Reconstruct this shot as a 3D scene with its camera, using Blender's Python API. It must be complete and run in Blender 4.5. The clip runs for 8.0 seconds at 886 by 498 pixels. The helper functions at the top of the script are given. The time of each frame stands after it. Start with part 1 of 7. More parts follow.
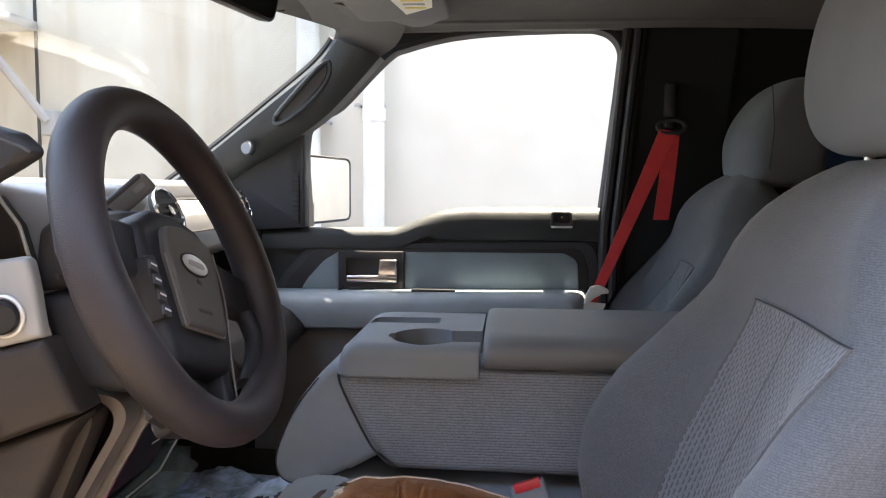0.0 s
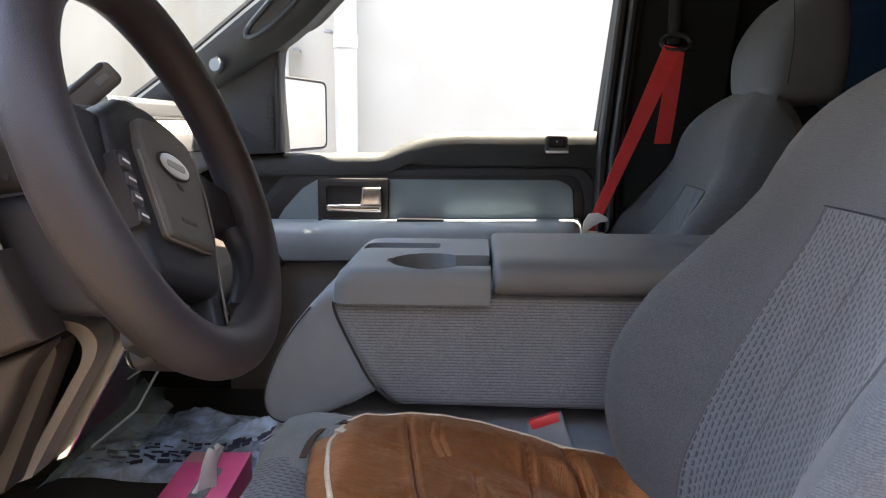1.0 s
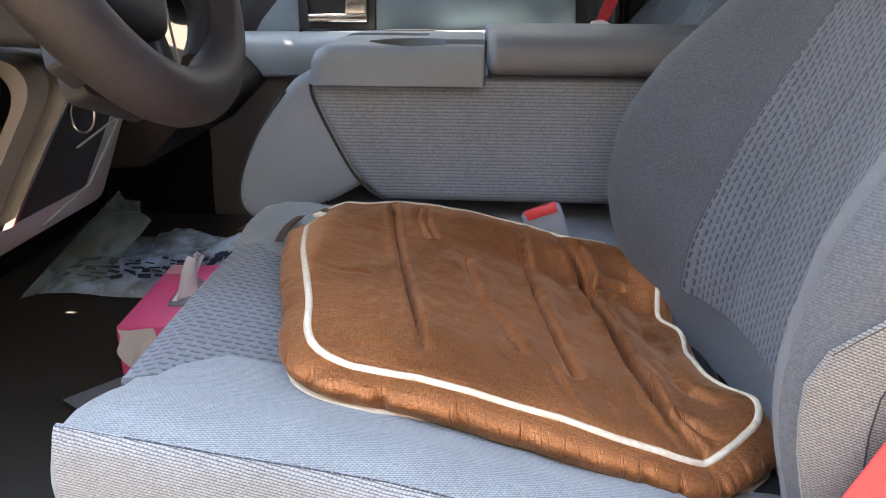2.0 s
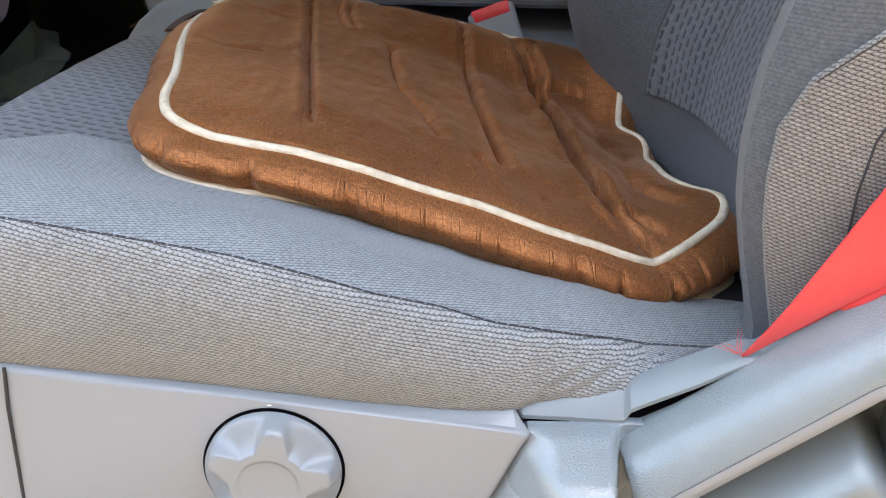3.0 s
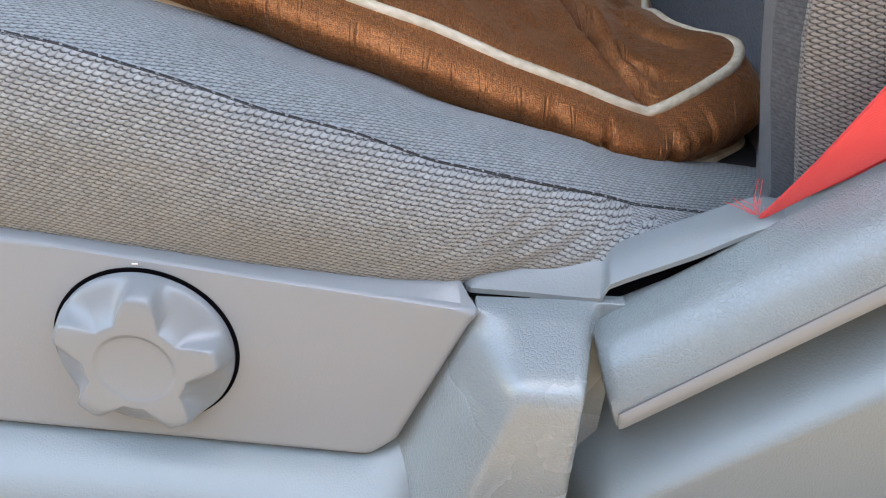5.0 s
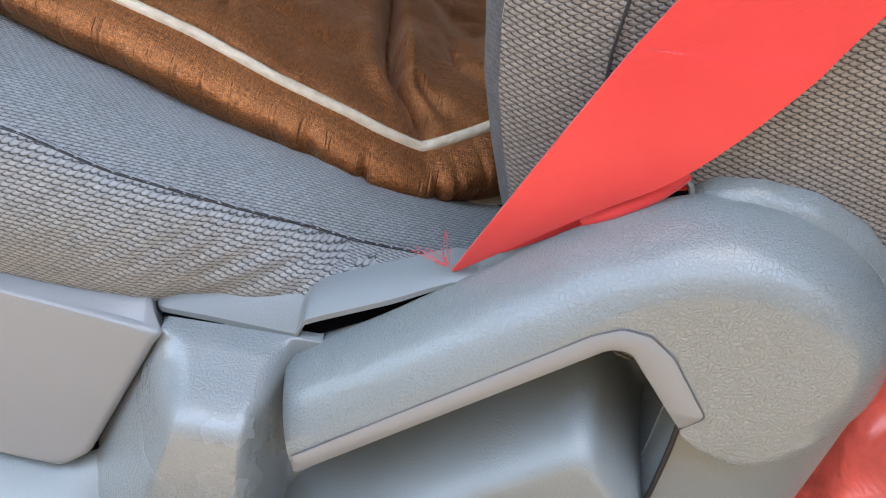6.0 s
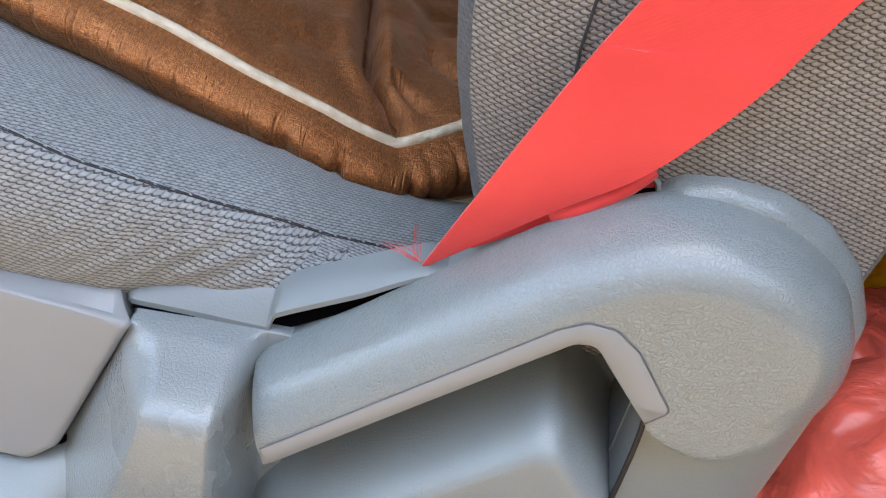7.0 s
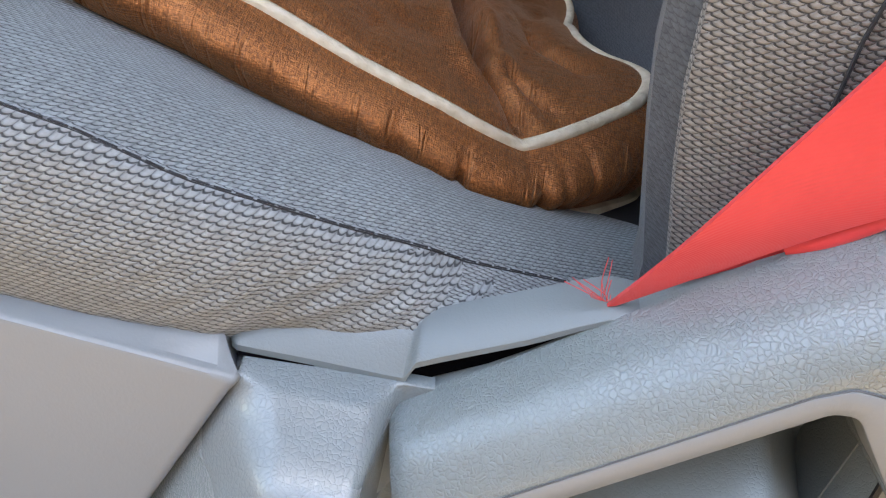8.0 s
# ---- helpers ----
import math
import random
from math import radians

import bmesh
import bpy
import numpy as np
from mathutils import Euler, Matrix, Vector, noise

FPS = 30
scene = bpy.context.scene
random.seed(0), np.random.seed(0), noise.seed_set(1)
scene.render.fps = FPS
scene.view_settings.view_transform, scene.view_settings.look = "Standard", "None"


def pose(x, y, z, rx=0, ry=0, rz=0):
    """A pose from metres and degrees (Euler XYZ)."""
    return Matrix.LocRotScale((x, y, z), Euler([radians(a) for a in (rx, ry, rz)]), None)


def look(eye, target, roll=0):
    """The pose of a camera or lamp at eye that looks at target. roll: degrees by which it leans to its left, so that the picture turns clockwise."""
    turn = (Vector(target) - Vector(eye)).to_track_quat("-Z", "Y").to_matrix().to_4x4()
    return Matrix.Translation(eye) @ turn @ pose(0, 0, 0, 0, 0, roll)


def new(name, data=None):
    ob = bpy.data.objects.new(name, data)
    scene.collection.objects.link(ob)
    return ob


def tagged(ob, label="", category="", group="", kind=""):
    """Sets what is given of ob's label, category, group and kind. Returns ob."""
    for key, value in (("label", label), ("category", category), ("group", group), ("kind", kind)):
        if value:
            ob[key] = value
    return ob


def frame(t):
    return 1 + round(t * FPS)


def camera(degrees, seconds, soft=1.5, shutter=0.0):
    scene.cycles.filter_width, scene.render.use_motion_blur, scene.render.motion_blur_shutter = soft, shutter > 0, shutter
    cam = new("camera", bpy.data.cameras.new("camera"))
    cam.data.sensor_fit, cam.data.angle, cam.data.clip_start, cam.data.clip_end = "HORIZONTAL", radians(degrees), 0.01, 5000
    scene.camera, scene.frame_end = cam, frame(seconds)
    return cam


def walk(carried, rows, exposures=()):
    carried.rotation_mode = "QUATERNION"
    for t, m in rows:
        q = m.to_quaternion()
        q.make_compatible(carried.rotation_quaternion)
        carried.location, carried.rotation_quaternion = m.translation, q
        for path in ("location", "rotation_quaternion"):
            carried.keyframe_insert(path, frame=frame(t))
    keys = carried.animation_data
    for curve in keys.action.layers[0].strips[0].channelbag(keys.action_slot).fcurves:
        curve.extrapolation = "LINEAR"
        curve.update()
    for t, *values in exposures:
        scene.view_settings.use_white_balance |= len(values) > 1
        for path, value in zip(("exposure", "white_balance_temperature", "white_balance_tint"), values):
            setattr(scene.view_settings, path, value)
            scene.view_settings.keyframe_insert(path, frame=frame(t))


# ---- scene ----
cam = camera(60.0, 8.0, soft=1.1)
PATH = [
    (0, (0.066, 0.033, 1.427), (-0.109, 2.019, 1.261), 0.3),
    (0.5, (0.018, 0.108, 1.405), (-0.081, 2.097, 1.226), 0.4),
    (1, (-0.003, 0.145, 1.375), (-0.081, 2.119, 1.065), 0.4),
    (1.5, (-0.005, 0.18, 1.343), (-0.069, 2.106, 0.805), 0.5),
    (1.7, (-0.003, 0.189, 1.308), (-0.069, 2.097, 0.71), 0.3),
    (2.8, (0.043, 0.273, 1.169), (0.014, 2.085, 0.322), 1.2),
    (3, (0.061, 0.285, 1.145), (0.033, 2.059, 0.221), 0.8),
    (3.5, (0.082, 0.32, 1.097), (0.067, 2.044, 0.083), 0.1),
    (4, (0.058, 0.335, 1.068), (0.02, 2.015, -0.017), -0.1),
    (4.2, (0.057, 0.341, 1.062), (0.022, 1.997, -0.06), 0.2),
    (5.3, (0.106, 0.353, 1.079), (0.144, 2.017, -0.029), 6.1),
    (5.5, (0.125, 0.354, 1.088), (0.17, 2.02, -0.017), 8.5),
    (6, (0.196, 0.373, 1.082), (0.239, 2.045, -0.015), 10.6),
    (6.5, (0.21, 0.373, 1.088), (0.276, 2.048, -0.002), 10.9),
    (7, (0.201, 0.37, 1.081), (0.286, 2.05, -0.001), 12.0),
    (7.5, (0.163, 0.391, 1.058), (0.285, 2.058, -0.04), 13.0),
    (8, (0.14, 0.423, 1.053), (0.277, 2.078, -0.062), 13.0),
]
EXPOSURES = [(0.0, 4.02, 8000, 12), (0.5, 4.02, 8000, 12), (1.0, 4.08, 8000, 12), (1.5, 4.52, 8000, 11), (2.8, 4.20, 8500, 8), (3.5, 3.82, 8400, 8), (4.2, 3.80, 8300, 7), (5.5, 3.74, 8400, 8), (7.0, 3.74, 8400, 8), (8.0, 3.70, 8400, 8)]
walk(cam, [(t, look(eye, target, roll)) for t, eye, target, roll in PATH], EXPOSURES)

# ---- light: steep sun from beyond the passenger side, open sky ----
SUN_ELEVATION, SUN_ROTATION = radians(80.5), radians(40)
world = bpy.data.worlds.new("sky")
scene.world = world
world.use_nodes = True
wn = world.node_tree
sky = wn.nodes.new("ShaderNodeTexSky")
sky.sky_type = "NISHITA"
sky.sun_disc = False
sky.sun_elevation, sky.sun_rotation = SUN_ELEVATION, SUN_ROTATION
wn.links.new(sky.outputs[0], wn.nodes["Background"].inputs[0])
wn.nodes["Background"].inputs[1].default_value = 0.15
sun_data = bpy.data.lights.new("sun", "SUN")
sun_data.energy, sun_data.angle, sun_data.color = 3.2, radians(0.5), (1.0, 0.95, 0.88)
sun = new("sun", sun_data)
sun_way = Vector((math.sin(SUN_ROTATION) * math.cos(SUN_ELEVATION), math.cos(SUN_ROTATION) * math.cos(SUN_ELEVATION), math.sin(SUN_ELEVATION)))
sun.matrix_world = look(sun_way * 20, (0, 0, 0))
scene.view_settings.exposure = 0.0


# ---- materials ----
def shader(name, rough=0.5, metal=0.0):
    m = bpy.data.materials.new(name)
    m.use_nodes = True
    b = m.node_tree.nodes["Principled BSDF"]
    b.inputs["Roughness"].default_value = rough
    b.inputs["Metallic"].default_value = metal
    return m, m.node_tree, b


def node(nt, kind, **values):
    n = nt.nodes.new(kind)
    for k, v in values.items():
        n.inputs[k.replace("_", " ")].default_value = v
    return n


def coords(nt, uv=False, scale=(1, 1, 1), turn=0.0):
    tc = nt.nodes.new("ShaderNodeTexCoord")
    mp = nt.nodes.new("ShaderNodeMapping")
    mp.inputs["Scale"].default_value = scale
    mp.inputs["Rotation"].default_value = (0, 0, turn)
    nt.links.new(tc.outputs["UV" if uv else "Object"], mp.inputs[0])
    return mp.outputs[0]


def ramp(nt, src, stops):
    r = nt.nodes.new("ShaderNodeValToRGB")
    els = r.color_ramp.elements
    while len(els) < len(stops):
        els.new(0.5)
    for e, (p, c) in zip(els, stops):
        e.position = p
        e.color = (*c, 1) if len(c) == 3 else c
    nt.links.new(src, r.inputs[0])
    return r.outputs[0]


def grey(v):
    return (v, v, v)


def shade(c, k):
    return tuple(x * k for x in c)


def bump(nt, b, sources):
    """Chains bumps: (height socket, strength, distance)."""
    last = None
    for h, s, d in sources:
        n = nt.nodes.new("ShaderNodeBump")
        n.inputs["Strength"].default_value, n.inputs["Distance"].default_value = s, d
        nt.links.new(h, n.inputs["Height"])
        if last:
            nt.links.new(last, n.inputs["Normal"])
        last = n.outputs[0]
    nt.links.new(last, b.inputs["Normal"])


def mixed(nt, fac, a, b_, kind="MIX"):
    m = nt.nodes.new("ShaderNodeMix")
    m.data_type, m.blend_type = "RGBA", kind
    for sock, v in ((m.inputs[0], fac), (m.inputs[6], a), (m.inputs[7], b_)):
        if isinstance(v, (int, float)):
            sock.default_value = v
        elif isinstance(v, tuple):
            sock.default_value = (*v, 1)
        else:
            nt.links.new(v, sock)
    return m.outputs[2]


def plastic(name, color, rough=0.45, grain=0.0, size=500, wear=0.12, metal=0.0, coat=0.0):
    """Moulded plastic or paint; grain: depth of a leather-like relief, size: cells per metre."""
    m, nt, b = shader(name, rough, metal)
    c = coords(nt)
    big = node(nt, "ShaderNodeTexNoise", Scale=9.0, Detail=5.0)
    nt.links.new(c, big.inputs["Vector"])
    nt.links.new(ramp(nt, big.outputs[0], [(0.3, shade(color, 1 - wear)), (0.7, shade(color, 1 + wear))]), b.inputs["Base Color"])
    fine = node(nt, "ShaderNodeTexNoise", Scale=900.0, Detail=2.0)
    nt.links.new(c, fine.inputs["Vector"])
    srcs = [(fine.outputs[0], 0.12, 0.0006)]
    if grain:
        warp = node(nt, "ShaderNodeTexNoise", Scale=size * 0.35, Detail=2.0)
        nt.links.new(c, warp.inputs["Vector"])
        add = nt.nodes.new("ShaderNodeVectorMath")
        add.operation = "MULTIPLY_ADD"
        nt.links.new(warp.outputs["Color"], add.inputs[0])
        add.inputs[1].default_value = (2.0 / size,) * 3
        nt.links.new(c, add.inputs[2])
        v = node(nt, "ShaderNodeTexVoronoi", Scale=size)
        v.feature = "DISTANCE_TO_EDGE"
        nt.links.new(add.outputs[0], v.inputs["Vector"])
        srcs.append((ramp(nt, v.outputs["Distance"], [(0.0, grey(0)), (0.10, grey(0.75)), (0.27, grey(1))]), grain, 0.0006))
    bump(nt, b, srcs)
    rn = ramp(nt, big.outputs[0], [(0.35, grey(max(0.02, rough - 0.06))), (0.65, grey(min(1, rough + 0.08)))])
    nt.links.new(rn, b.inputs["Roughness"])
    b.inputs["Coat Weight"].default_value = coat
    b.inputs["Coat Roughness"].default_value = 0.22
    return m


def math_node(nt, op, a, b_=None, c=None):
    n = nt.nodes.new("ShaderNodeMath")
    n.operation = op
    for sock, v in zip(n.inputs, (a, b_, c)):
        if v is None:
            continue
        if isinstance(v, (int, float)):
            sock.default_value = v
        else:
            nt.links.new(v, sock)
    return n.outputs[0]


def weave(name, color, dark, width, height, turn=0.0, stain=0.0, depth=0.7, arc=0.42, line=0.20, wobble=0.8, rims=1.0, lean=0.55):
    """Knitted seat cloth: staggered rows of plump leaning loops with thin dark outlines; sizes in metres, rims: how far the sides show."""
    m, nt, b = shader(name, 0.85)
    c = coords(nt, uv=True, turn=turn)
    wob = node(nt, "ShaderNodeTexNoise", Scale=170.0, Detail=2.0)
    nt.links.new(c, wob.inputs["Vector"])
    add = nt.nodes.new("ShaderNodeVectorMath")
    add.operation = "MULTIPLY_ADD"
    nt.links.new(wob.outputs["Color"], add.inputs[0])
    add.inputs[1].default_value = (width * wobble, height * wobble, 0)
    nt.links.new(c, add.inputs[2])
    sep = nt.nodes.new("ShaderNodeSeparateXYZ")
    nt.links.new(add.outputs[0], sep.inputs[0])
    v = math_node(nt, "DIVIDE", sep.outputs[1], height)
    row = math_node(nt, "FLOOR", v)
    fv = math_node(nt, "FRACT", v)
    u = math_node(nt, "MULTIPLY_ADD", row, 0.5, math_node(nt, "DIVIDE", sep.outputs[0], width))
    u = math_node(nt, "MULTIPLY_ADD", fv, -lean * max(0.0, rims), u)
    fx = math_node(nt, "SUBTRACT", math_node(nt, "FRACT", u), 0.5)
    bow = math_node(nt, "MULTIPLY", math_node(nt, "MULTIPLY", fx, fx), 4 * arc)
    gap = math_node(nt, "ABSOLUTE", math_node(nt, "SUBTRACT", math_node(nt, "SUBTRACT", fv, 0.10), bow))
    side = math_node(nt, "MULTIPLY_ADD", math_node(nt, "ABSOLUTE", fx), -1.1, 0.55 + 0.10 + 2.0 * (1 - max(0.0, rims)))
    yarn = ramp(nt, math_node(nt, "MINIMUM", gap, side), [(line * 0.30, grey(0)), (line * 0.85, grey(0.72)), (line * 2.0, grey(1))])
    if rims < 0:
        # separate dimples
        yarn = mixed(nt, ramp(nt, math_node(nt, "ABSOLUTE", fx), [(0.26, grey(0)), (0.42, grey(0.9))]), yarn, grey(1.0))
    col = mixed(nt, yarn, dark, color)
    o = coords(nt)
    big = node(nt, "ShaderNodeTexNoise", Scale=7.0, Detail=6.0, Roughness=0.65)
    nt.links.new(o, big.inputs["Vector"])
    fleck = node(nt, "ShaderNodeTexNoise", Scale=420.0, Detail=2.0)
    nt.links.new(o, fleck.inputs["Vector"])
    col = mixed(nt, 1.0, col, ramp(nt, big.outputs[0], [(0.3, grey(0.86)), (0.7, grey(1.1))]), "MULTIPLY")
    col = mixed(nt, 1.0, col, ramp(nt, fleck.outputs[0], [(0.3, grey(0.80)), (0.7, grey(1.16))]), "MULTIPLY")
    if stain:
        spot = node(nt, "ShaderNodeTexNoise", Scale=11.0, Detail=3.0)
        nt.links.new(coords(nt, scale=(1, 1, 2.2)), spot.inputs["Vector"])
        col = mixed(nt, ramp(nt, spot.outputs[0], [(0.52, grey(0)), (0.72, grey(stain))]), col, (0.30, 0.23, 0.13))
    nt.links.new(col, b.inputs["Base Color"])
    fuzz = node(nt, "ShaderNodeTexNoise", Scale=1800.0, Detail=2.0)
    nt.links.new(o, fuzz.inputs["Vector"])
    bump(nt, b, [(fuzz.outputs[0], 0.25, 0.0008), (yarn, depth, 0.0008)])
    b.inputs["Sheen Weight"].default_value = 0.2
    return m


def cloth(name, color, fine=1400.0, rough=0.9, sheen=0.3, wrinkle=0.0):
    """Smooth upholstery."""
    m, nt, b = shader(name, rough)
    o = coords(nt)
    big = node(nt, "ShaderNodeTexNoise", Scale=6.0, Detail=6.0, Roughness=0.6)
    nt.links.new(o, big.inputs["Vector"])
    nt.links.new(ramp(nt, big.outputs[0], [(0.3, shade(color, 0.86)), (0.7, shade(color, 1.12))]), b.inputs["Base Color"])
    fz = node(nt, "ShaderNodeTexNoise", Scale=fine, Detail=2.0)
    nt.links.new(o, fz.inputs["Vector"])
    srcs = [(fz.outputs[0], 0.3, 0.0008)]
    if wrinkle:
        wr = node(nt, "ShaderNodeTexNoise", Scale=14.0, Detail=3.0)
        nt.links.new(o, wr.inputs["Vector"])
        srcs.append((wr.outputs[0], wrinkle, 0.01))
    bump(nt, b, srcs)
    b.inputs["Sheen Weight"].default_value = sheen
    return m


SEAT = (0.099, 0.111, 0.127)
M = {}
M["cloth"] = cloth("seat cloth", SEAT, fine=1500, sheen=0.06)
M["cloth_middle"] = cloth("middle seat cloth", shade((0.112, 0.136, 0.162), 2.0), fine=1500, sheen=0.2)
M["ribbed"] = weave("fine ribbed seat cloth", shade((0.104, 0.124, 0.152), 2.35), (0.145, 0.174, 0.212), 0.0060, 0.0044, depth=0.4, arc=0.04, line=0.24, wobble=0.10, rims=0.0)
M["weave"] = weave("woven seat side cloth", (0.275, 0.300, 0.314), (0.045, 0.051, 0.058), 0.0027, 0.0019, turn=0.27, stain=0.10, depth=0.55, arc=0.30, line=0.20, wobble=0.5)
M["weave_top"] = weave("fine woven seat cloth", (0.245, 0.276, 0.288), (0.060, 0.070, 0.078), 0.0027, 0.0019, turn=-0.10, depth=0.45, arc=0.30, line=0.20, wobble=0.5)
M["weave_back"] = weave("woven backrest side cloth", (0.268, 0.263, 0.256), (0.042, 0.042, 0.045), 0.0027, 0.0019, turn=0.25, depth=0.5, arc=0.30, line=0.24, wobble=0.5)
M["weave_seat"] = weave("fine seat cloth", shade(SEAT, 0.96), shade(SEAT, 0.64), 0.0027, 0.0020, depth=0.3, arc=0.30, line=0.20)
M["dots"] = weave("dimpled seat insert cloth", shade(SEAT, 1.36), shade(SEAT, 0.45), 0.0112, 0.0080, depth=0.8, arc=0.20, line=0.26, wobble=0.35, rims=-1.0)
M["headliner"] = cloth("headliner felt", (0.105, 0.107, 0.112), fine=1200, sheen=0.1)
M["shield"] = plastic("grey seat trim plastic", (0.222, 0.238, 0.252), 0.36, wear=0.05)
M["grained"] = plastic("leather-grained grey plastic", (0.188, 0.226, 0.238), 0.33, grain=0.60, size=580, wear=0.06, coat=0.8)
M["trim"] = plastic("satin grey seat trim", (0.188, 0.222, 0.235), 0.42, grain=0.20, size=620, wear=0.05, coat=0.25)
M["hump"] = plastic("coarse-grained grey plastic", (0.192, 0.226, 0.240), 0.28, grain=0.42, size=540, wear=0.05, coat=0.9)
M["rail"] = plastic("matt grey rail plastic", (0.160, 0.190, 0.204), 0.45, grain=0.10, size=620, wear=0.05, coat=0.15)
M["knob"] = plastic("blue-grey knob plastic", (0.188, 0.208, 0.226), 0.34, wear=0.04, coat=0.3)
M["tray"] = plastic("grey console plastic", (0.190, 0.225, 0.262), 0.5, grain=0.15, size=700)
M["tray_dark"] = plastic("dark console liner", (0.05, 0.053, 0.06), 0.55)
M["lid"] = plastic("dark grey vinyl lid", (0.150, 0.166, 0.188), 0.5, grain=0.3, size=600)
M["door_dark"] = plastic("charcoal door plastic", (0.032, 0.036, 0.042), 0.5, grain=0.3, size=500)
M["door_grain"] = plastic("grained charcoal sill", (0.026, 0.031, 0.033), 0.5, grain=0.3, size=330)
M["door_mid"] = plastic("blue-grey door armrest plastic", (0.35, 0.41, 0.45), 0.42, grain=0.2, size=600)
M["door_low"] = plastic("grey lower door plastic", (0.2, 0.2, 0.205), 0.6, grain=0.2, size=600)
M["insert"] = plastic("blue-grey door insert", (0.185, 0.240, 0.265), 0.6, grain=0.2, size=800)
M["pillar"] = plastic("slate pillar trim", (0.030, 0.037, 0.043), 0.5, grain=0.25, size=600)
M["black"] = plastic("black rubber and plastic", (0.018, 0.018, 0.02), 0.6)
# near-black without gloss: paints the shade in joints, gaps and slots
M["gap_shade"] = plastic("painted gap shade", (0.003, 0.003, 0.004), 0.9)
M["gap_shade"].node_tree.nodes["Principled BSDF"].inputs["Specular IOR Level"].default_value = 0.0
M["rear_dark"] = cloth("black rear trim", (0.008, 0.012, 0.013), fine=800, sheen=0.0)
M["wheel"] = plastic("dark brown leather wheel cover", (0.027, 0.023, 0.026), 0.48, grain=0.3, size=420, wear=0.2)
M["hub"] = plastic("charcoal wheel hub", (0.017, 0.018, 0.022), 0.5, grain=0.25, size=600)
M["pad"] = plastic("taupe airbag pad", (0.075, 0.071, 0.064), 0.55, grain=0.4, size=420)
M["switch"] = plastic("grey switch trim", (0.30, 0.315, 0.315), 0.4)
M["stitch"] = plastic("grey stitch thread", (0.10, 0.105, 0.115), 0.9)
M["chrome"] = plastic("bright chrome", (0.75, 0.75, 0.76), 0.18, metal=1.0, wear=0.03)
M["silver"] = plastic("satin silver paint", (0.66, 0.68, 0.69), 0.4, metal=0.2, wear=0.05)
M["bronze"] = plastic("taupe metallic trim", (0.16, 0.147, 0.138), 0.45, metal=0.1, wear=0.08)
M["dash"] = plastic("brown-grey dashboard plastic", (0.026, 0.021, 0.019), 0.5, grain=0.25, size=500)
M["dash_top"] = plastic("slate dashboard top", (0.034, 0.037, 0.042), 0.55, grain=0.3, size=420)
for dull in ("wheel", "hub", "dash", "dash_top", "door_dark", "door_grain", "pillar"):
    M[dull].node_tree.nodes["Principled BSDF"].inputs["Specular IOR Level"].default_value = 0.4
M["badge"] = plastic("pale badge", (0.55, 0.56, 0.56), 0.3, metal=0.6)
M["print"] = plastic("pale print", (0.6, 0.6, 0.6), 0.5)
M["carpet"] = cloth("black floor carpet", (0.020, 0.020, 0.019), fine=500, sheen=0.05, wrinkle=0.2)
M["paper"] = plastic("white paper", (0.72, 0.74, 0.80), 0.8, wear=0.03)
M["tissue"] = plastic("white tissue", (0.82, 0.82, 0.85), 0.85, wear=0.03)
M["ivory"] = plastic("ivory belt tongue", (0.70, 0.68, 0.62), 0.4)


def belt_red():
    m, nt, b = shader("red webbing", 0.55)
    c = coords(nt, uv=True)
    w = node(nt, "ShaderNodeTexWave", Scale=230.0, Distortion=0.3, Detail=1.0)
    w.bands_direction = "DIAGONAL"
    nt.links.new(c, w.inputs["Vector"])
    big = node(nt, "ShaderNodeTexNoise", Scale=18.0, Detail=4.0)
    nt.links.new(coords(nt), big.inputs["Vector"])
    nt.links.new(ramp(nt, big.outputs[0], [(0.3, (0.64, 0.030, 0.035)), (0.7, (0.76, 0.048, 0.052))]), b.inputs["Base Color"])
    bump(nt, b, [(w.outputs["Fac"], 0.12, 0.0004), (big.outputs[0], 0.35, 0.008)])
    b.inputs["Sheen Weight"].default_value = 0.2
    return m


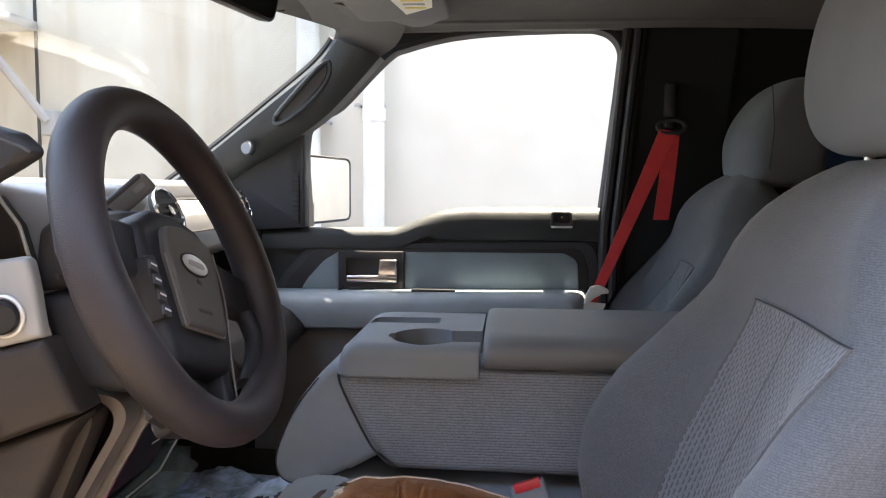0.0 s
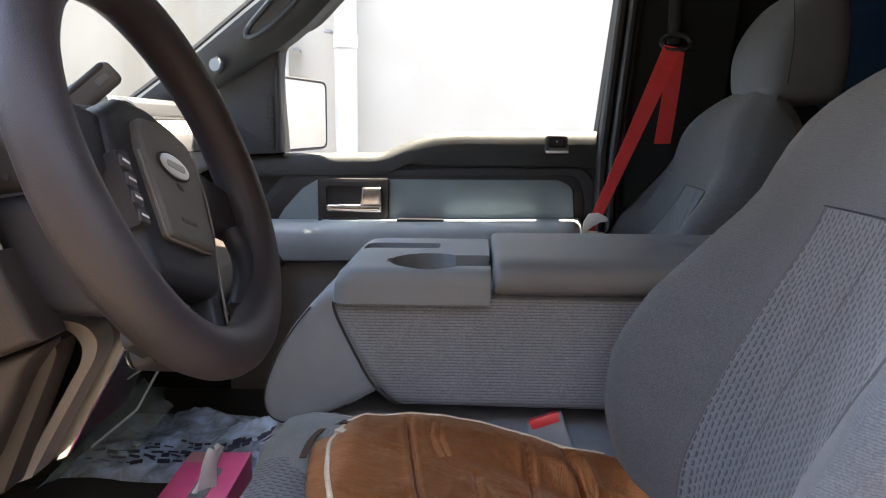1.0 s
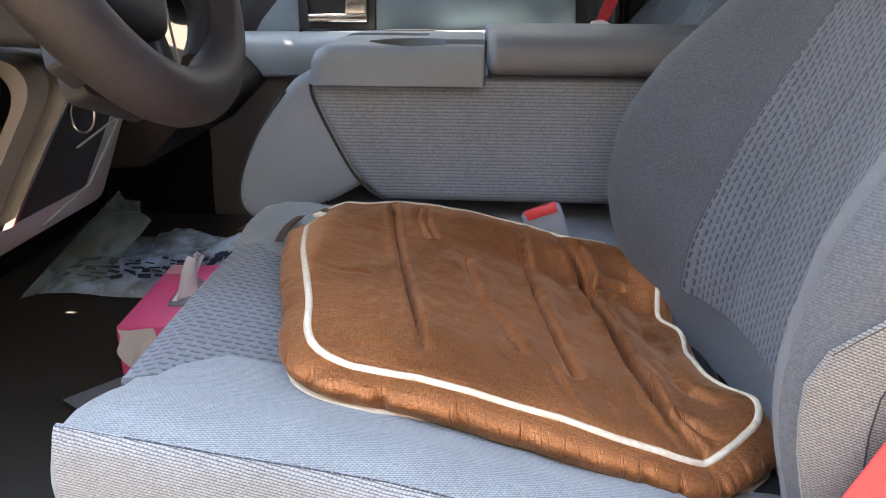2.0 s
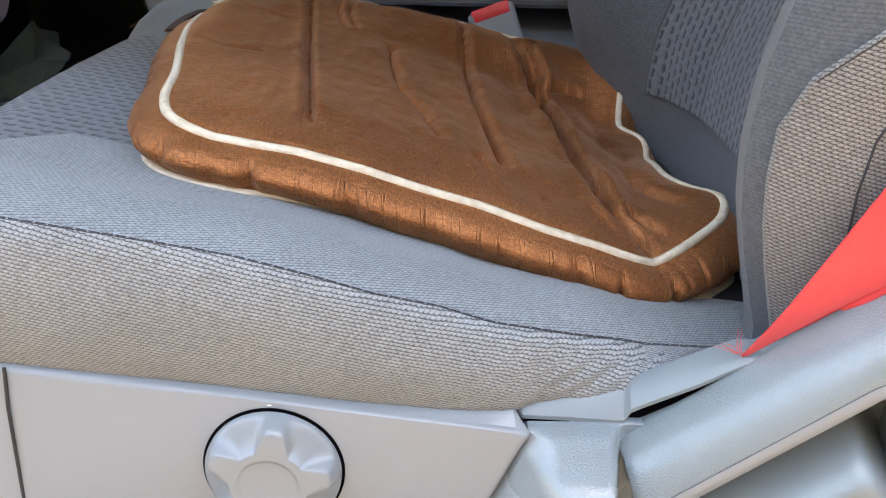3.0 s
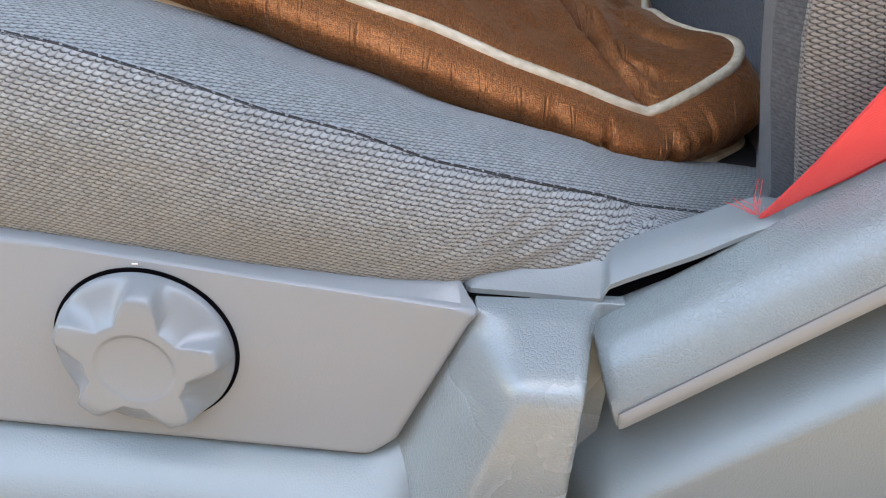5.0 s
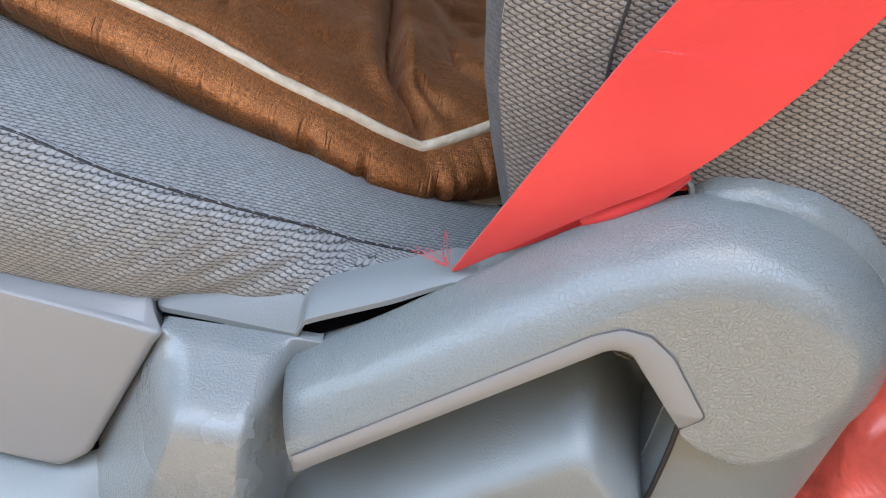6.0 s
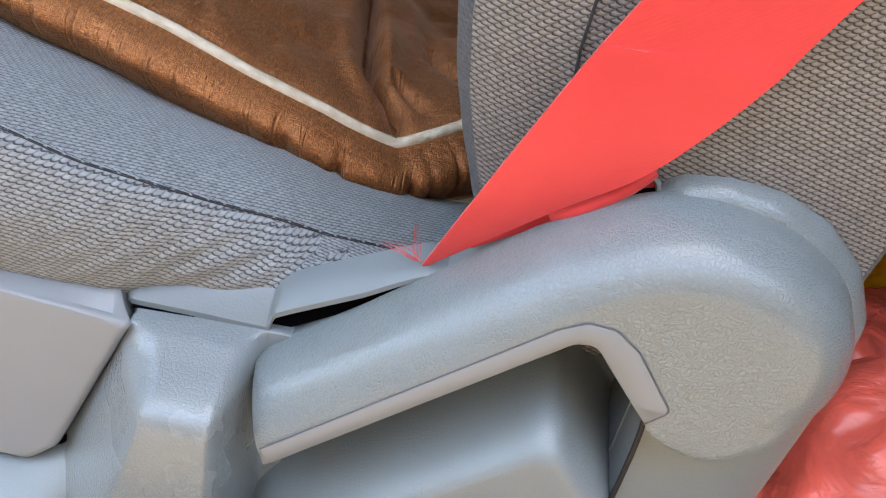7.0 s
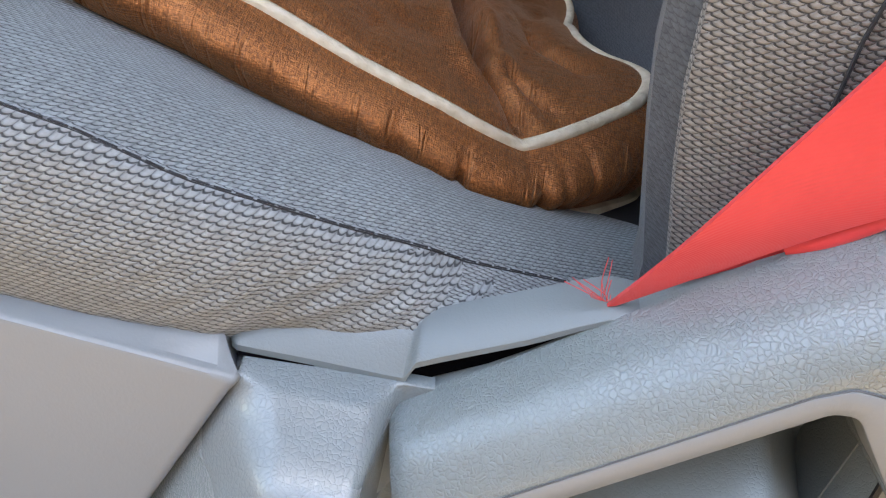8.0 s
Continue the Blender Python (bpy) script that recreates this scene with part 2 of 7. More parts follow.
def brown_silk():
    """Crinkled bronze-brown satin: fine crossing threads, short crinkles across the channels, pinches down the sides."""
    m, nt, b = shader("brown satin", 0.34)
    warp = node(nt, "ShaderNodeTexNoise", Scale=1700.0, Detail=1.0)
    nt.links.new(coords(nt, scale=(1.5, 0.14, 0.35)), warp.inputs["Vector"])
    weft = node(nt, "ShaderNodeTexNoise", Scale=1700.0, Detail=1.0)
    nt.links.new(coords(nt, scale=(0.14, 1.5, 1.1)), weft.inputs["Vector"])
    patch = node(nt, "ShaderNodeTexNoise", Scale=9.0, Detail=3.0, Roughness=0.5)
    nt.links.new(coords(nt), patch.inputs["Vector"])
    col = ramp(nt, patch.outputs[0], [(0.30, (0.260, 0.092, 0.039)), (0.70, (0.400, 0.151, 0.069))])
    col = mixed(nt, 1.0, col, ramp(nt, warp.outputs[0], [(0.36, grey(0.70)), (0.64, (1.28, 1.27, 1.12))]), "MULTIPLY")
    col = mixed(nt, 1.0, col, ramp(nt, weft.outputs[0], [(0.36, grey(0.70)), (0.64, (1.28, 1.27, 1.12))]), "MULTIPLY")
    nt.links.new(col, b.inputs["Base Color"])
    across = node(nt, "ShaderNodeTexNoise", Scale=150.0, Detail=2.0)
    nt.links.new(coords(nt, scale=(0.42, 1.7, 0.6)), across.inputs["Vector"])
    down = node(nt, "ShaderNodeTexNoise", Scale=90.0, Detail=3.0)
    nt.links.new(coords(nt, scale=(1.2, 0.25, 0.10)), down.inputs["Vector"])
    geo = nt.nodes.new("ShaderNodeNewGeometry")
    sep = nt.nodes.new("ShaderNodeSeparateXYZ")
    nt.links.new(geo.outputs["True Normal"], sep.inputs[0])
    flat = ramp(nt, sep.outputs[2], [(0.66, grey(0)), (0.86, grey(1))])
    crinkle = mixed(nt, flat, down.outputs[0], across.outputs[0])
    pleat = node(nt, "ShaderNodeTexNoise", Scale=60.0, Detail=1.0)
    nt.links.new(coords(nt, scale=(2.6, 0.2, 0.02)), pleat.inputs["Vector"])
    line = ramp(nt, pleat.outputs[0], [(0.54, grey(1)), (0.575, grey(0)), (0.61, grey(1))])
    pinch = mixed(nt, flat, line, grey(1.0))
    soft = node(nt, "ShaderNodeTexNoise", Scale=26.0, Detail=2.0)
    nt.links.new(coords(nt), soft.inputs["Vector"])
    bump(nt, b, [(warp.outputs[0], 0.6, 0.0006), (weft.outputs[0], 0.6, 0.0006), (crinkle, 0.45, 0.0018), (pinch, 0.5, 0.0022), (soft.outputs[0], 0.35, 0.010)])
    b.inputs["Metallic"].default_value = 0.60
    b.inputs["Specular Tint"].default_value = (1.0, 0.78, 0.5, 1)
    b.inputs["Sheen Weight"].default_value = 0.4
    b.inputs["Sheen Roughness"].default_value = 0.35
    b.inputs["Sheen Tint"].default_value = (0.90, 0.56, 0.38, 1)
    return m


def piping_cord():
    m, nt, b = shader("cream piping", 0.7)
    c = coords(nt)
    n = node(nt, "ShaderNodeTexNoise", Scale=150.0, Detail=5.0)
    nt.links.new(c, n.inputs["Vector"])
    nt.links.new(ramp(nt, n.outputs[0], [(0.3, (0.56, 0.47, 0.34)), (0.6, (0.70, 0.61, 0.47))]), b.inputs["Base Color"])
    bump(nt, b, [(n.outputs[0], 0.7, 0.003)])
    return m


def glass(name, tint=(1, 1, 1), gloss=0.5):
    m = bpy.data.materials.new(name)
    m.use_nodes = True
    nt = m.node_tree
    nt.nodes.clear()
    out = nt.nodes.new("ShaderNodeOutputMaterial")
    mix = nt.nodes.new("ShaderNodeMixShader")
    tr = nt.nodes.new("ShaderNodeBsdfTransparent")
    tr.inputs[0].default_value = (*tint, 1)
    gl = nt.nodes.new("ShaderNodeBsdfGlossy")
    gl.inputs["Roughness"].default_value = 0.02
    fr = nt.nodes.new("ShaderNodeFresnel")
    fr.inputs[0].default_value = 1.45
    mul = nt.nodes.new("ShaderNodeMath")
    mul.operation = "MULTIPLY"
    mul.inputs[1].default_value = gloss
    nt.links.new(fr.outputs[0], mul.inputs[0])
    nt.links.new(mul.outputs[0], mix.inputs[0])
    nt.links.new(tr.outputs[0], mix.inputs[1])
    nt.links.new(gl.outputs[0], mix.inputs[2])
    nt.links.new(mix.outputs[0], out.inputs[0])
    return m


def film(name, color, alpha):
    """Thin crumpled plastic film."""
    m, nt, b = shader(name, 0.22)
    n = node(nt, "ShaderNodeTexNoise", Scale=26.0, Detail=5.0, Distortion=0.8)
    nt.links.new(coords(nt), n.inputs["Vector"])
    nt.links.new(ramp(nt, n.outputs[0], [(0.3, shade(color, 0.75)), (0.7, shade(color, 1.2))]), b.inputs["Base Color"])
    nt.links.new(ramp(nt, n.outputs[0], [(0.3, grey(alpha - 0.15)), (0.7, grey(min(1, alpha + 0.15)))]), b.inputs["Alpha"])
    bump(nt, b, [(n.outputs[0], 0.7, 0.01)])
    return m


def plaster():
    """Cream rendered wall with brown rain streaks and patches."""
    m, nt, b = shader("stained cream plaster", 0.9)
    c = coords(nt)
    base = node(nt, "ShaderNodeTexNoise", Scale=1.6, Detail=8.0, Roughness=0.6)
    nt.links.new(c, base.inputs["Vector"])
    col = ramp(nt, base.outputs[0], [(0.3, (0.44, 0.41, 0.345)), (0.7, (0.56, 0.535, 0.475))])
    streak = node(nt, "ShaderNodeTexNoise", Scale=3.2, Detail=6.0, Roughness=0.6)
    nt.links.new(coords(nt, scale=(1.0, 1.0, 0.07)), streak.inputs["Vector"])
    fac = ramp(nt, streak.outputs[0], [(0.48, grey(0)), (0.68, grey(0.6))])
    # streaks fade behind the door window, painting its washed-out glare into the colour
    place = nt.nodes.new("ShaderNodeSeparateXYZ")
    nt.links.new(c, place.inputs[0])
    fac = math_node(nt, "MULTIPLY", fac, ramp(nt, math_node(nt, "MULTIPLY_ADD", place.outputs[0], -0.5, -0.2), [(0.1, grey(0.12)), (0.5, grey(1.0))]))
    col = mixed(nt, fac, col, (0.33, 0.255, 0.175))
    nt.links.new(col, b.inputs["Base Color"])
    fine = node(nt, "ShaderNodeTexNoise", Scale=60.0, Detail=4.0)
    nt.links.new(c, fine.inputs["Vector"])
    bump(nt, b, [(fine.outputs[0], 0.08, 0.01)])
    return m


def earth():
    m, nt, b = shader("sandy worn ground", 0.95)
    c = coords(nt)
    n1 = node(nt, "ShaderNodeTexNoise", Scale=0.7, Detail=8.0, Roughness=0.65)
    nt.links.new(c, n1.inputs["Vector"])
    n2 = node(nt, "ShaderNodeTexNoise", Scale=45.0, Detail=4.0)
    nt.links.new(c, n2.inputs["Vector"])
    col = ramp(nt, n1.outputs[0], [(0.3, (0.085, 0.066, 0.048)), (0.7, (0.125, 0.100, 0.075))])
    nt.links.new(mixed(nt, 1.0, col, ramp(nt, n2.outputs[0], [(0.3, grey(0.8)), (0.7, grey(1.1))]), "MULTIPLY"), b.inputs["Base Color"])
    bump(nt, b, [(n2.outputs[0], 0.5, 0.01)])
    return m


M["belt"] = belt_red()
M["brown"] = brown_silk()
M["piping"] = piping_cord()
M["strap"] = cloth("dark brown strap", (0.055, 0.028, 0.018), fine=900, sheen=0.05)
M["glass"] = glass("window glass", (0.86, 0.86, 0.83), 0.6)
M["windscreen"] = glass("windscreen glass", (0.60, 0.61, 0.58), 0.05)
M["red_film"] = film("red bag film", (0.95, 0.15, 0.11), 0.82)
M["clear_film"] = film("pale blue bag film", (0.58, 0.76, 0.98), 0.80)
M["thin_film"] = film("thin teal film", (0.30, 0.46, 0.50), 0.24)
M["tint"] = glass("dark tinted glass", (0.040, 0.062, 0.085), 0.8)
M["plaster"] = plaster()
M["earth"] = earth()
# warm brown, set for the bounce it throws on the seat trim
M["unseen_wall"] = plastic("brown rendered wall", (0.150, 0.112, 0.080), 0.9, wear=0.12)
M["pink"] = plastic("pink printed card", (0.93, 0.13, 0.36), 0.4, wear=0.1)
M["pink_pale"] = plastic("pale pink card", (0.85, 0.42, 0.50), 0.45)
M["ink"] = plastic("dark blue ink", (0.025, 0.03, 0.07), 0.5)
M["thread"] = plastic("dark seam thread", (0.035, 0.038, 0.045), 0.9)
M["red_plastic"] = plastic("red button plastic", (0.62, 0.035, 0.05), 0.4)
M["orange"] = film("orange bag film", (0.85, 0.30, 0.02), 0.9)
M["pipe"] = plastic("white drain pipe", (0.50, 0.50, 0.48), 0.45)
M["steel"] = plastic("painted steel bracket", (0.30, 0.30, 0.30), 0.6)
M["paint"] = plastic("white body paint", (0.72, 0.72, 0.72), 0.25, coat=0.5, wear=0.02)
M["sticker"] = plastic("pale visor sticker", (0.75, 0.74, 0.62), 0.5)
M["yellow"] = plastic("yellow sticker stripe", (0.75, 0.58, 0.08), 0.5)
mm, nt_, b_ = shader("mirror glass", 0.02, 1.0)
b_.inputs["Base Color"].default_value = (0.85, 0.87, 0.86, 1)
M["mirror"] = mm


# ---- mesh helpers ----
def finish(bm, name, material, smooth=True, angle=38):
    bmesh.ops.recalc_face_normals(bm, faces=bm.faces)
    me = bpy.data.meshes.new(name)
    uv = bm.loops.layers.uv.get("UVMap")
    if uv is None:
        uv = bm.loops.layers.uv.new("UVMap")
        for f in bm.faces:
            n = f.normal
            k = max(range(3), key=lambda i: abs(n[i]))
            for l in f.loops:
                x, y, z = l.vert.co
                l[uv].uv = ((y, z), (x, z), (x, y))[k]
    bm.to_mesh(me)
    bm.free()
    if smooth:
        for p in me.polygons:
            p.use_smooth = True
        me.set_sharp_from_angle(angle=radians(angle))
    me.materials.append(material)
    return me


def part(name, bm, material, parent, label="", smooth=True, angle=38):
    ob = new(name, finish(bm, name, material, smooth, angle))
    if parent is not None:
        ob.parent = parent
        if parent.data is None:
            ob.matrix_parent_inverse = Matrix.Translation(parent.location).inverted()
    if label:
        ob["label"] = label
    return ob


def thing(name, label, category, at=(0, 0, 0), group="", kind=""):
    ob = new(name)
    ob.empty_display_size = 0.05
    ob.location = at
    tagged(ob, label, category, group, kind)
    return ob


def solid(name, bm, material, label, category, group="", kind="", smooth=True, angle=38):
    """A thing that is one mesh."""
    return tagged(new(name, finish(bm, name, material, smooth, angle)), label, category, group, kind)


def loft(rings, closed=True, caps=True):
    bm = bmesh.new()
    uv = bm.loops.layers.uv.new("UVMap")
    vs = [[bm.verts.new(p) for p in r] for r in rings]
    n = len(rings[0])
    us, acc = [], 0.0
    mid = rings[len(rings) // 2]
    for i in range(n + 1):
        us.append(acc)
        acc += (Vector(mid[(i + 1) % n]) - Vector(mid[i % n])).length
    vv, acc = [], 0.0
    for j in range(len(rings)):
        vv.append(acc)
        if j + 1 < len(rings):
            acc += sum((Vector(rings[j + 1][i]) - Vector(rings[j][i])).length for i in range(n)) / n
    for j in range(len(rings) - 1):
        for i in range(n if closed else n - 1):
            k = (i + 1) % n
            f = bm.faces.new((vs[j][i], vs[j][k], vs[j + 1][k], vs[j + 1][i]))
            for l, (a, b_) in zip(f.loops, ((i, j), (i + 1, j), (i + 1, j + 1), (i, j + 1))):
                l[uv].uv = (vv[b_], us[a])
    if caps and closed:
        for r in (vs[0], vs[-1]):
            f = bm.faces.new(r)
            for l in f.loops:
                l[uv].uv = (l.vert.co.x, l.vert.co.z)
    return bm


class Outline(list):
    """A rounded polygon that remembers its sharp corners."""


def fillet(pts, r, n=4):
    """Rounds the corners of a closed polygon; r: one radius or one per corner."""
    m = len(pts)
    rs = list(r) if isinstance(r, (list, tuple)) else [r] * m
    out = Outline()
    out.sharp, out.radii, out.steps = [tuple(p) for p in pts], rs, n
    for i in range(m):
        a, p, c = (Vector(pts[(i + k) % m]) for k in (-1, 0, 1))
        u, v = (a - p), (c - p)
        ang = u.angle(v)
        if rs[i] <= 0:
            out.append(tuple(p))
            continue
        d = min(rs[i] / math.tan(ang / 2), u.length * 0.49, v.length * 0.49)
        s, e = p + u.normalized() * d, p + v.normalized() * d
        for k in range(n + 1):
            t = k / n
            out.append(tuple((1 - t) ** 2 * s + 2 * t * (1 - t) * p + t * t * e))
    return out


def inset(pts, d):
    """The rounded polygon drawn d further in."""
    if not isinstance(pts, Outline):
        pts = fillet(pts, 0.0)
    q = [Vector(p) for p in pts.sharp]
    m = len(q)
    area = sum(q[i].x * q[(i + 1) % m].y - q[(i + 1) % m].x * q[i].y for i in range(m))
    sg = 1 if area > 0 else -1
    new_pts, radii = [], []
    for i in range(m):
        a, p, c = q[i - 1], q[i], q[(i + 1) % m]
        t1, t2 = (p - a).normalized(), (c - p).normalized()
        n1, n2 = Vector((-t1.y, t1.x)) * sg, Vector((-t2.y, t2.x)) * sg
        k = 1 / max(0.35, 1 + n1.dot(n2))
        new_pts.append(tuple(p + (n1 + n2) * k * d))
        convex = (t1.x * t2.y - t1.y * t2.x) * sg > 0
        r = pts.radii[i]
        radii.append(r if r <= 0 else max(r - d, 0.0003) if convex else r + d)
    return fillet(new_pts, radii, pts.steps)


def prism(pts, a, b_, axis="y", bevel=0.0, seg=2, back=False, profile=None, weight=None):
    """A polygon drawn in the two other axes, extruded from a to b along axis; the rim at a is rounded, or shaped by (inset, depth) pairs; weight(inward way) scales the inset round the rim."""
    bm = bmesh.new()

    def at(p, v):
        return {"y": (p[0], v, p[1]), "x": (v, p[0], p[1]), "z": (p[0], p[1], v)}[axis]
    sg = 1 if b_ > a else -1
    rows = []
    if profile:
        for i, d in profile:
            ring = inset(pts, i)
            if weight:
                far = inset(pts, 0.002)
                ring = [tuple(Vector(p).lerp(Vector(q), weight((Vector(f) - Vector(p)).normalized()))) for p, q, f in zip(pts, ring, far)]
            rows.append((ring, a + sg * d))
        rows.append((list(pts), b_))
    elif bevel:
        for k in range(seg + 1):
            th = math.pi / 2 * (1 - k / seg)
            rows.append((inset(pts, bevel * (1 - math.cos(th))), a + sg * bevel * (1 - math.sin(th))))
        if back:
            for k in range(seg + 1):
                th = math.pi / 2 * (k / seg)
                rows.append((inset(pts, bevel * (1 - math.cos(th))), b_ - sg * bevel * (1 - math.sin(th))))
        else:
            rows.append((list(pts), b_))
    else:
        rows = [(list(pts), a), (list(pts), b_)]
    vs = [[bm.verts.new(at(p, v)) for p in ring] for ring, v in rows]
    n = len(vs[0])
    for j in range(len(vs) - 1):
        for i in range(n):
            bm.faces.new((vs[j][i], vs[j][(i + 1) % n], vs[j + 1][(i + 1) % n], vs[j + 1][i]))
    caps = [bm.faces.new(vs[0]), bm.faces.new(list(reversed(vs[-1])))]
    bmesh.ops.remove_doubles(bm, verts=bm.verts, dist=4e-5)
    bmesh.ops.triangulate(bm, faces=[f for f in bm.faces if len(f.verts) > 4], ngon_method="BEAUTY")
    bmesh.ops.recalc_face_normals(bm, faces=bm.faces)
    return bm


def box(x0, x1, y0, y1, z0, z1, bevel=0.0, seg=2):
    bm = bmesh.new()
    bmesh.ops.create_cube(bm, size=1, matrix=Matrix.LocRotScale(((x0 + x1) / 2, (y0 + y1) / 2, (z0 + z1) / 2), None, (x1 - x0, y1 - y0, z1 - z0)))
    if bevel:
        bmesh.ops.bevel(bm, geom=bm.edges[:], offset=bevel, segments=seg, profile=0.5, affect="EDGES")
    return bm


def moved(bm, m):
    bmesh.ops.transform(bm, matrix=m, verts=bm.verts)
    return bm


def spline(pts, n=6, closed=False):
    """Catmull-Rom through the points."""
    p = [Vector(q) for q in pts]
    out = []
    m = len(p)
    for i in range(m if closed else m - 1):
        a, b_, c, d = (p[(i + k) % m] if closed else p[min(max(i + k, 0), m - 1)] for k in (-1, 0, 1, 2))
        for k in range(n):
            t = k / n
            out.append(0.5 * (2 * b_ + (c - a) * t + (2 * a - 5 * b_ + 4 * c - d) * t * t + (3 * b_ - a - 3 * c + d) * t ** 3))
    if not closed:
        out.append(p[-1])
    return out


def tube(pts, r, sides=8, closed=False, taper=None):
    rings = []
    m = len(pts)
    ref = Vector((0, 0, 1))
    for i in range(m):
        a, c = (pts[(i - 1) % m], pts[(i + 1) % m]) if closed else (pts[max(i - 1, 0)], pts[min(i + 1, m - 1)])
        t = (Vector(c) - Vector(a)).normalized()
        if abs(t.dot(ref)) > 0.95:
            ref = Vector((1, 0, 0))
        u = t.cross(ref).normalized()
        v = u.cross(t)
        ref = v
        rr = r * (taper(i / (m - 1)) if taper else 1)
        rings.append([Vector(pts[i]) + rr * (math.cos(k * 2 * math.pi / sides) * u + math.sin(k * 2 * math.pi / sides) * v) for k in range(sides)])
    if closed:
        rings.append(rings[0])
        bm = loft(rings, caps=False)
        bmesh.ops.remove_doubles(bm, verts=bm.verts, dist=1e-6)
        return bm
    return loft(rings)


def ribbon(pts, widths, normal, thick=0.0016):
    """A flat strap along pts; widths: half-width vectors at each point; normal: the side that it faces."""
    n = Vector(normal).normalized() * thick
    rings = []
    for p, w in zip(pts, widths):
        p, w = Vector(p), Vector(w)
        rings.append([p - w - n / 2, p - w * 0.5 - n / 2, p - n / 2, p + w * 0.5 - n / 2, p + w - n / 2, p + w + n / 2, p + w * 0.5 + n / 2, p + n / 2, p - w * 0.5 + n / 2, p - w + n / 2])
    return loft(rings)


def interp(table, x):
    return float(np.interp(x, [r[0] for r in table], [r[1] for r in table]))


def cut(bm, cutters, name="cut"):
    """The bmesh with the cutters' volumes taken away."""
    me = bpy.data.meshes.new(name)
    bmesh.ops.recalc_face_normals(bm, faces=bm.faces)
    bm.to_mesh(me)
    bm.free()
    ob = new(name, me)
    tools = []
    for c in cutters:
        bmesh.ops.recalc_face_normals(c, faces=c.faces)
        cm = bpy.data.meshes.new(name)
        c.to_mesh(cm)
        c.free()
        co = new(name, cm)
        tools.append(co)
        md = ob.modifiers.new("cut", "BOOLEAN")
        md.operation, md.object, md.solver = "DIFFERENCE", co, "EXACT"
    bpy.context.view_layer.update()
    res = bmesh.new()
    res.from_mesh(bpy.data.meshes.new_from_object(ob.evaluated_get(bpy.context.evaluated_depsgraph_get())))
    for o in [ob, *tools]:
        bpy.data.objects.remove(o)
    lay = res.loops.layers.uv.get("UVMap")
    if lay:
        res.loops.layers.uv.remove(lay)
    return res


def grid(fn, us, vs, thick=None):
    """A sheet of points fn(u, v); thick: an offset vector that closes it into a slab."""
    rows = [[Vector(fn(u, v)) for u in us] for v in vs]
    if thick is None:
        return loft(rows, closed=False, caps=False)
    t = Vector(thick)
    return loft([r + [p + t for p in reversed(r)] for r in rows])


def unwrapped(bm):
    """Drops the lofted UV, so that cloth is laid on flat in metres."""
    bm.loops.layers.uv.remove(bm.loops.layers.uv["UVMap"])
    return bm


def draped_over(bm, across=0.0):
    """Lays cloth on in metres, running along x and up z (and on across the top by y)."""
    uv = bm.loops.layers.uv["UVMap"]
    bm.normal_update()
    for f in bm.faces:
        k = 1.0 if abs(f.normal.z) > 0.85 else across
        for lp in f.loops:
            lp[uv].uv = (lp.vert.co.x, lp.vert.co.z + k * lp.vert.co.y)
    return bm


def span(a, b_, n):
    return [a + (b_ - a) * i / (n - 1) for i in range(n)]


# ================= setting =================
FLOOR = 0.70
MID = 1.31   # middle of the cab across
solid("ground", grid(lambda u, v: (u, v, 0), span(-200, 200, 9), span(-200, 200, 9), (0, 0, -0.2)), M["earth"], "sandy brown worn yard ground", "ground", kind="structure", smooth=False)
wall = solid("wall_yard", box(-14, 12, 3.7, 3.95, 0.0, 3.4, 0.01), M["plaster"], "cream plastered yard wall with brown rain streaks", "wall", kind="structure")
part("wall_coping", box(-14, 12, 3.64, 4.0, 3.402, 3.5, 0.01), M["plaster"], wall)
part("joint", box(-2.285, -2.270, 3.694, 3.704, 0.0, 3.4), M["black"], wall, "dark vertical joint in the plaster")

# unseen wall, added to block low sky light from the driver side
solid("wall_near_unseen", box(-14, 12, -3.05, -2.8, 0.0, 4.6, 0.01), M["unseen_wall"], "unseen brown wall added to block sky light from the driver side", "wall", kind="structure")

floor = solid("floor", box(-1.25, 1.45, 0.50, 2.14, FLOOR - 0.16, FLOOR, 0.01), M["carpet"], "black carpeted cab floor", "floor", kind="structure")


def roof_z(x, y):
    e = abs(y - MID) / 0.66
    return 1.868 - 0.055 * e ** 4 - 0.03 * max(0.0, (-0.05 - x) / 0.45) ** 2 - 0.05 * max(0.0, (x - 0.4) / 0.9) ** 2


def roof_x(y, v):
    """Along the roof from its front edge, which is rounded off at the far corner."""
    k = max(0.0, min(1.0, (y - 1.60) / 0.34))
    x0 = -0.565 + 0.20 * k ** 1.6
    return x0 + (1.42 - x0) * v


roof = solid("ceiling", grid(lambda u, v: (roof_x(u, v), u, roof_z(roof_x(u, v), u)), span(0.56, 1.975, 33), span(0, 1, 23), (0, 0, 0.05)), M["headliner"], "grey felt headliner of the cab", "ceiling", kind="structure")
part("roof_skin", grid(lambda u, v: (roof_x(u, v), u, roof_z(roof_x(u, v), u) + 0.06), span(0.57, 1.99, 17), span(0, 1, 9), (0, 0, 0.01)), M["paint"], roof)
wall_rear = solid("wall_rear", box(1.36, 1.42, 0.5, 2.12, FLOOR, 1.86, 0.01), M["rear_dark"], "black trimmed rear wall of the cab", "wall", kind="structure")
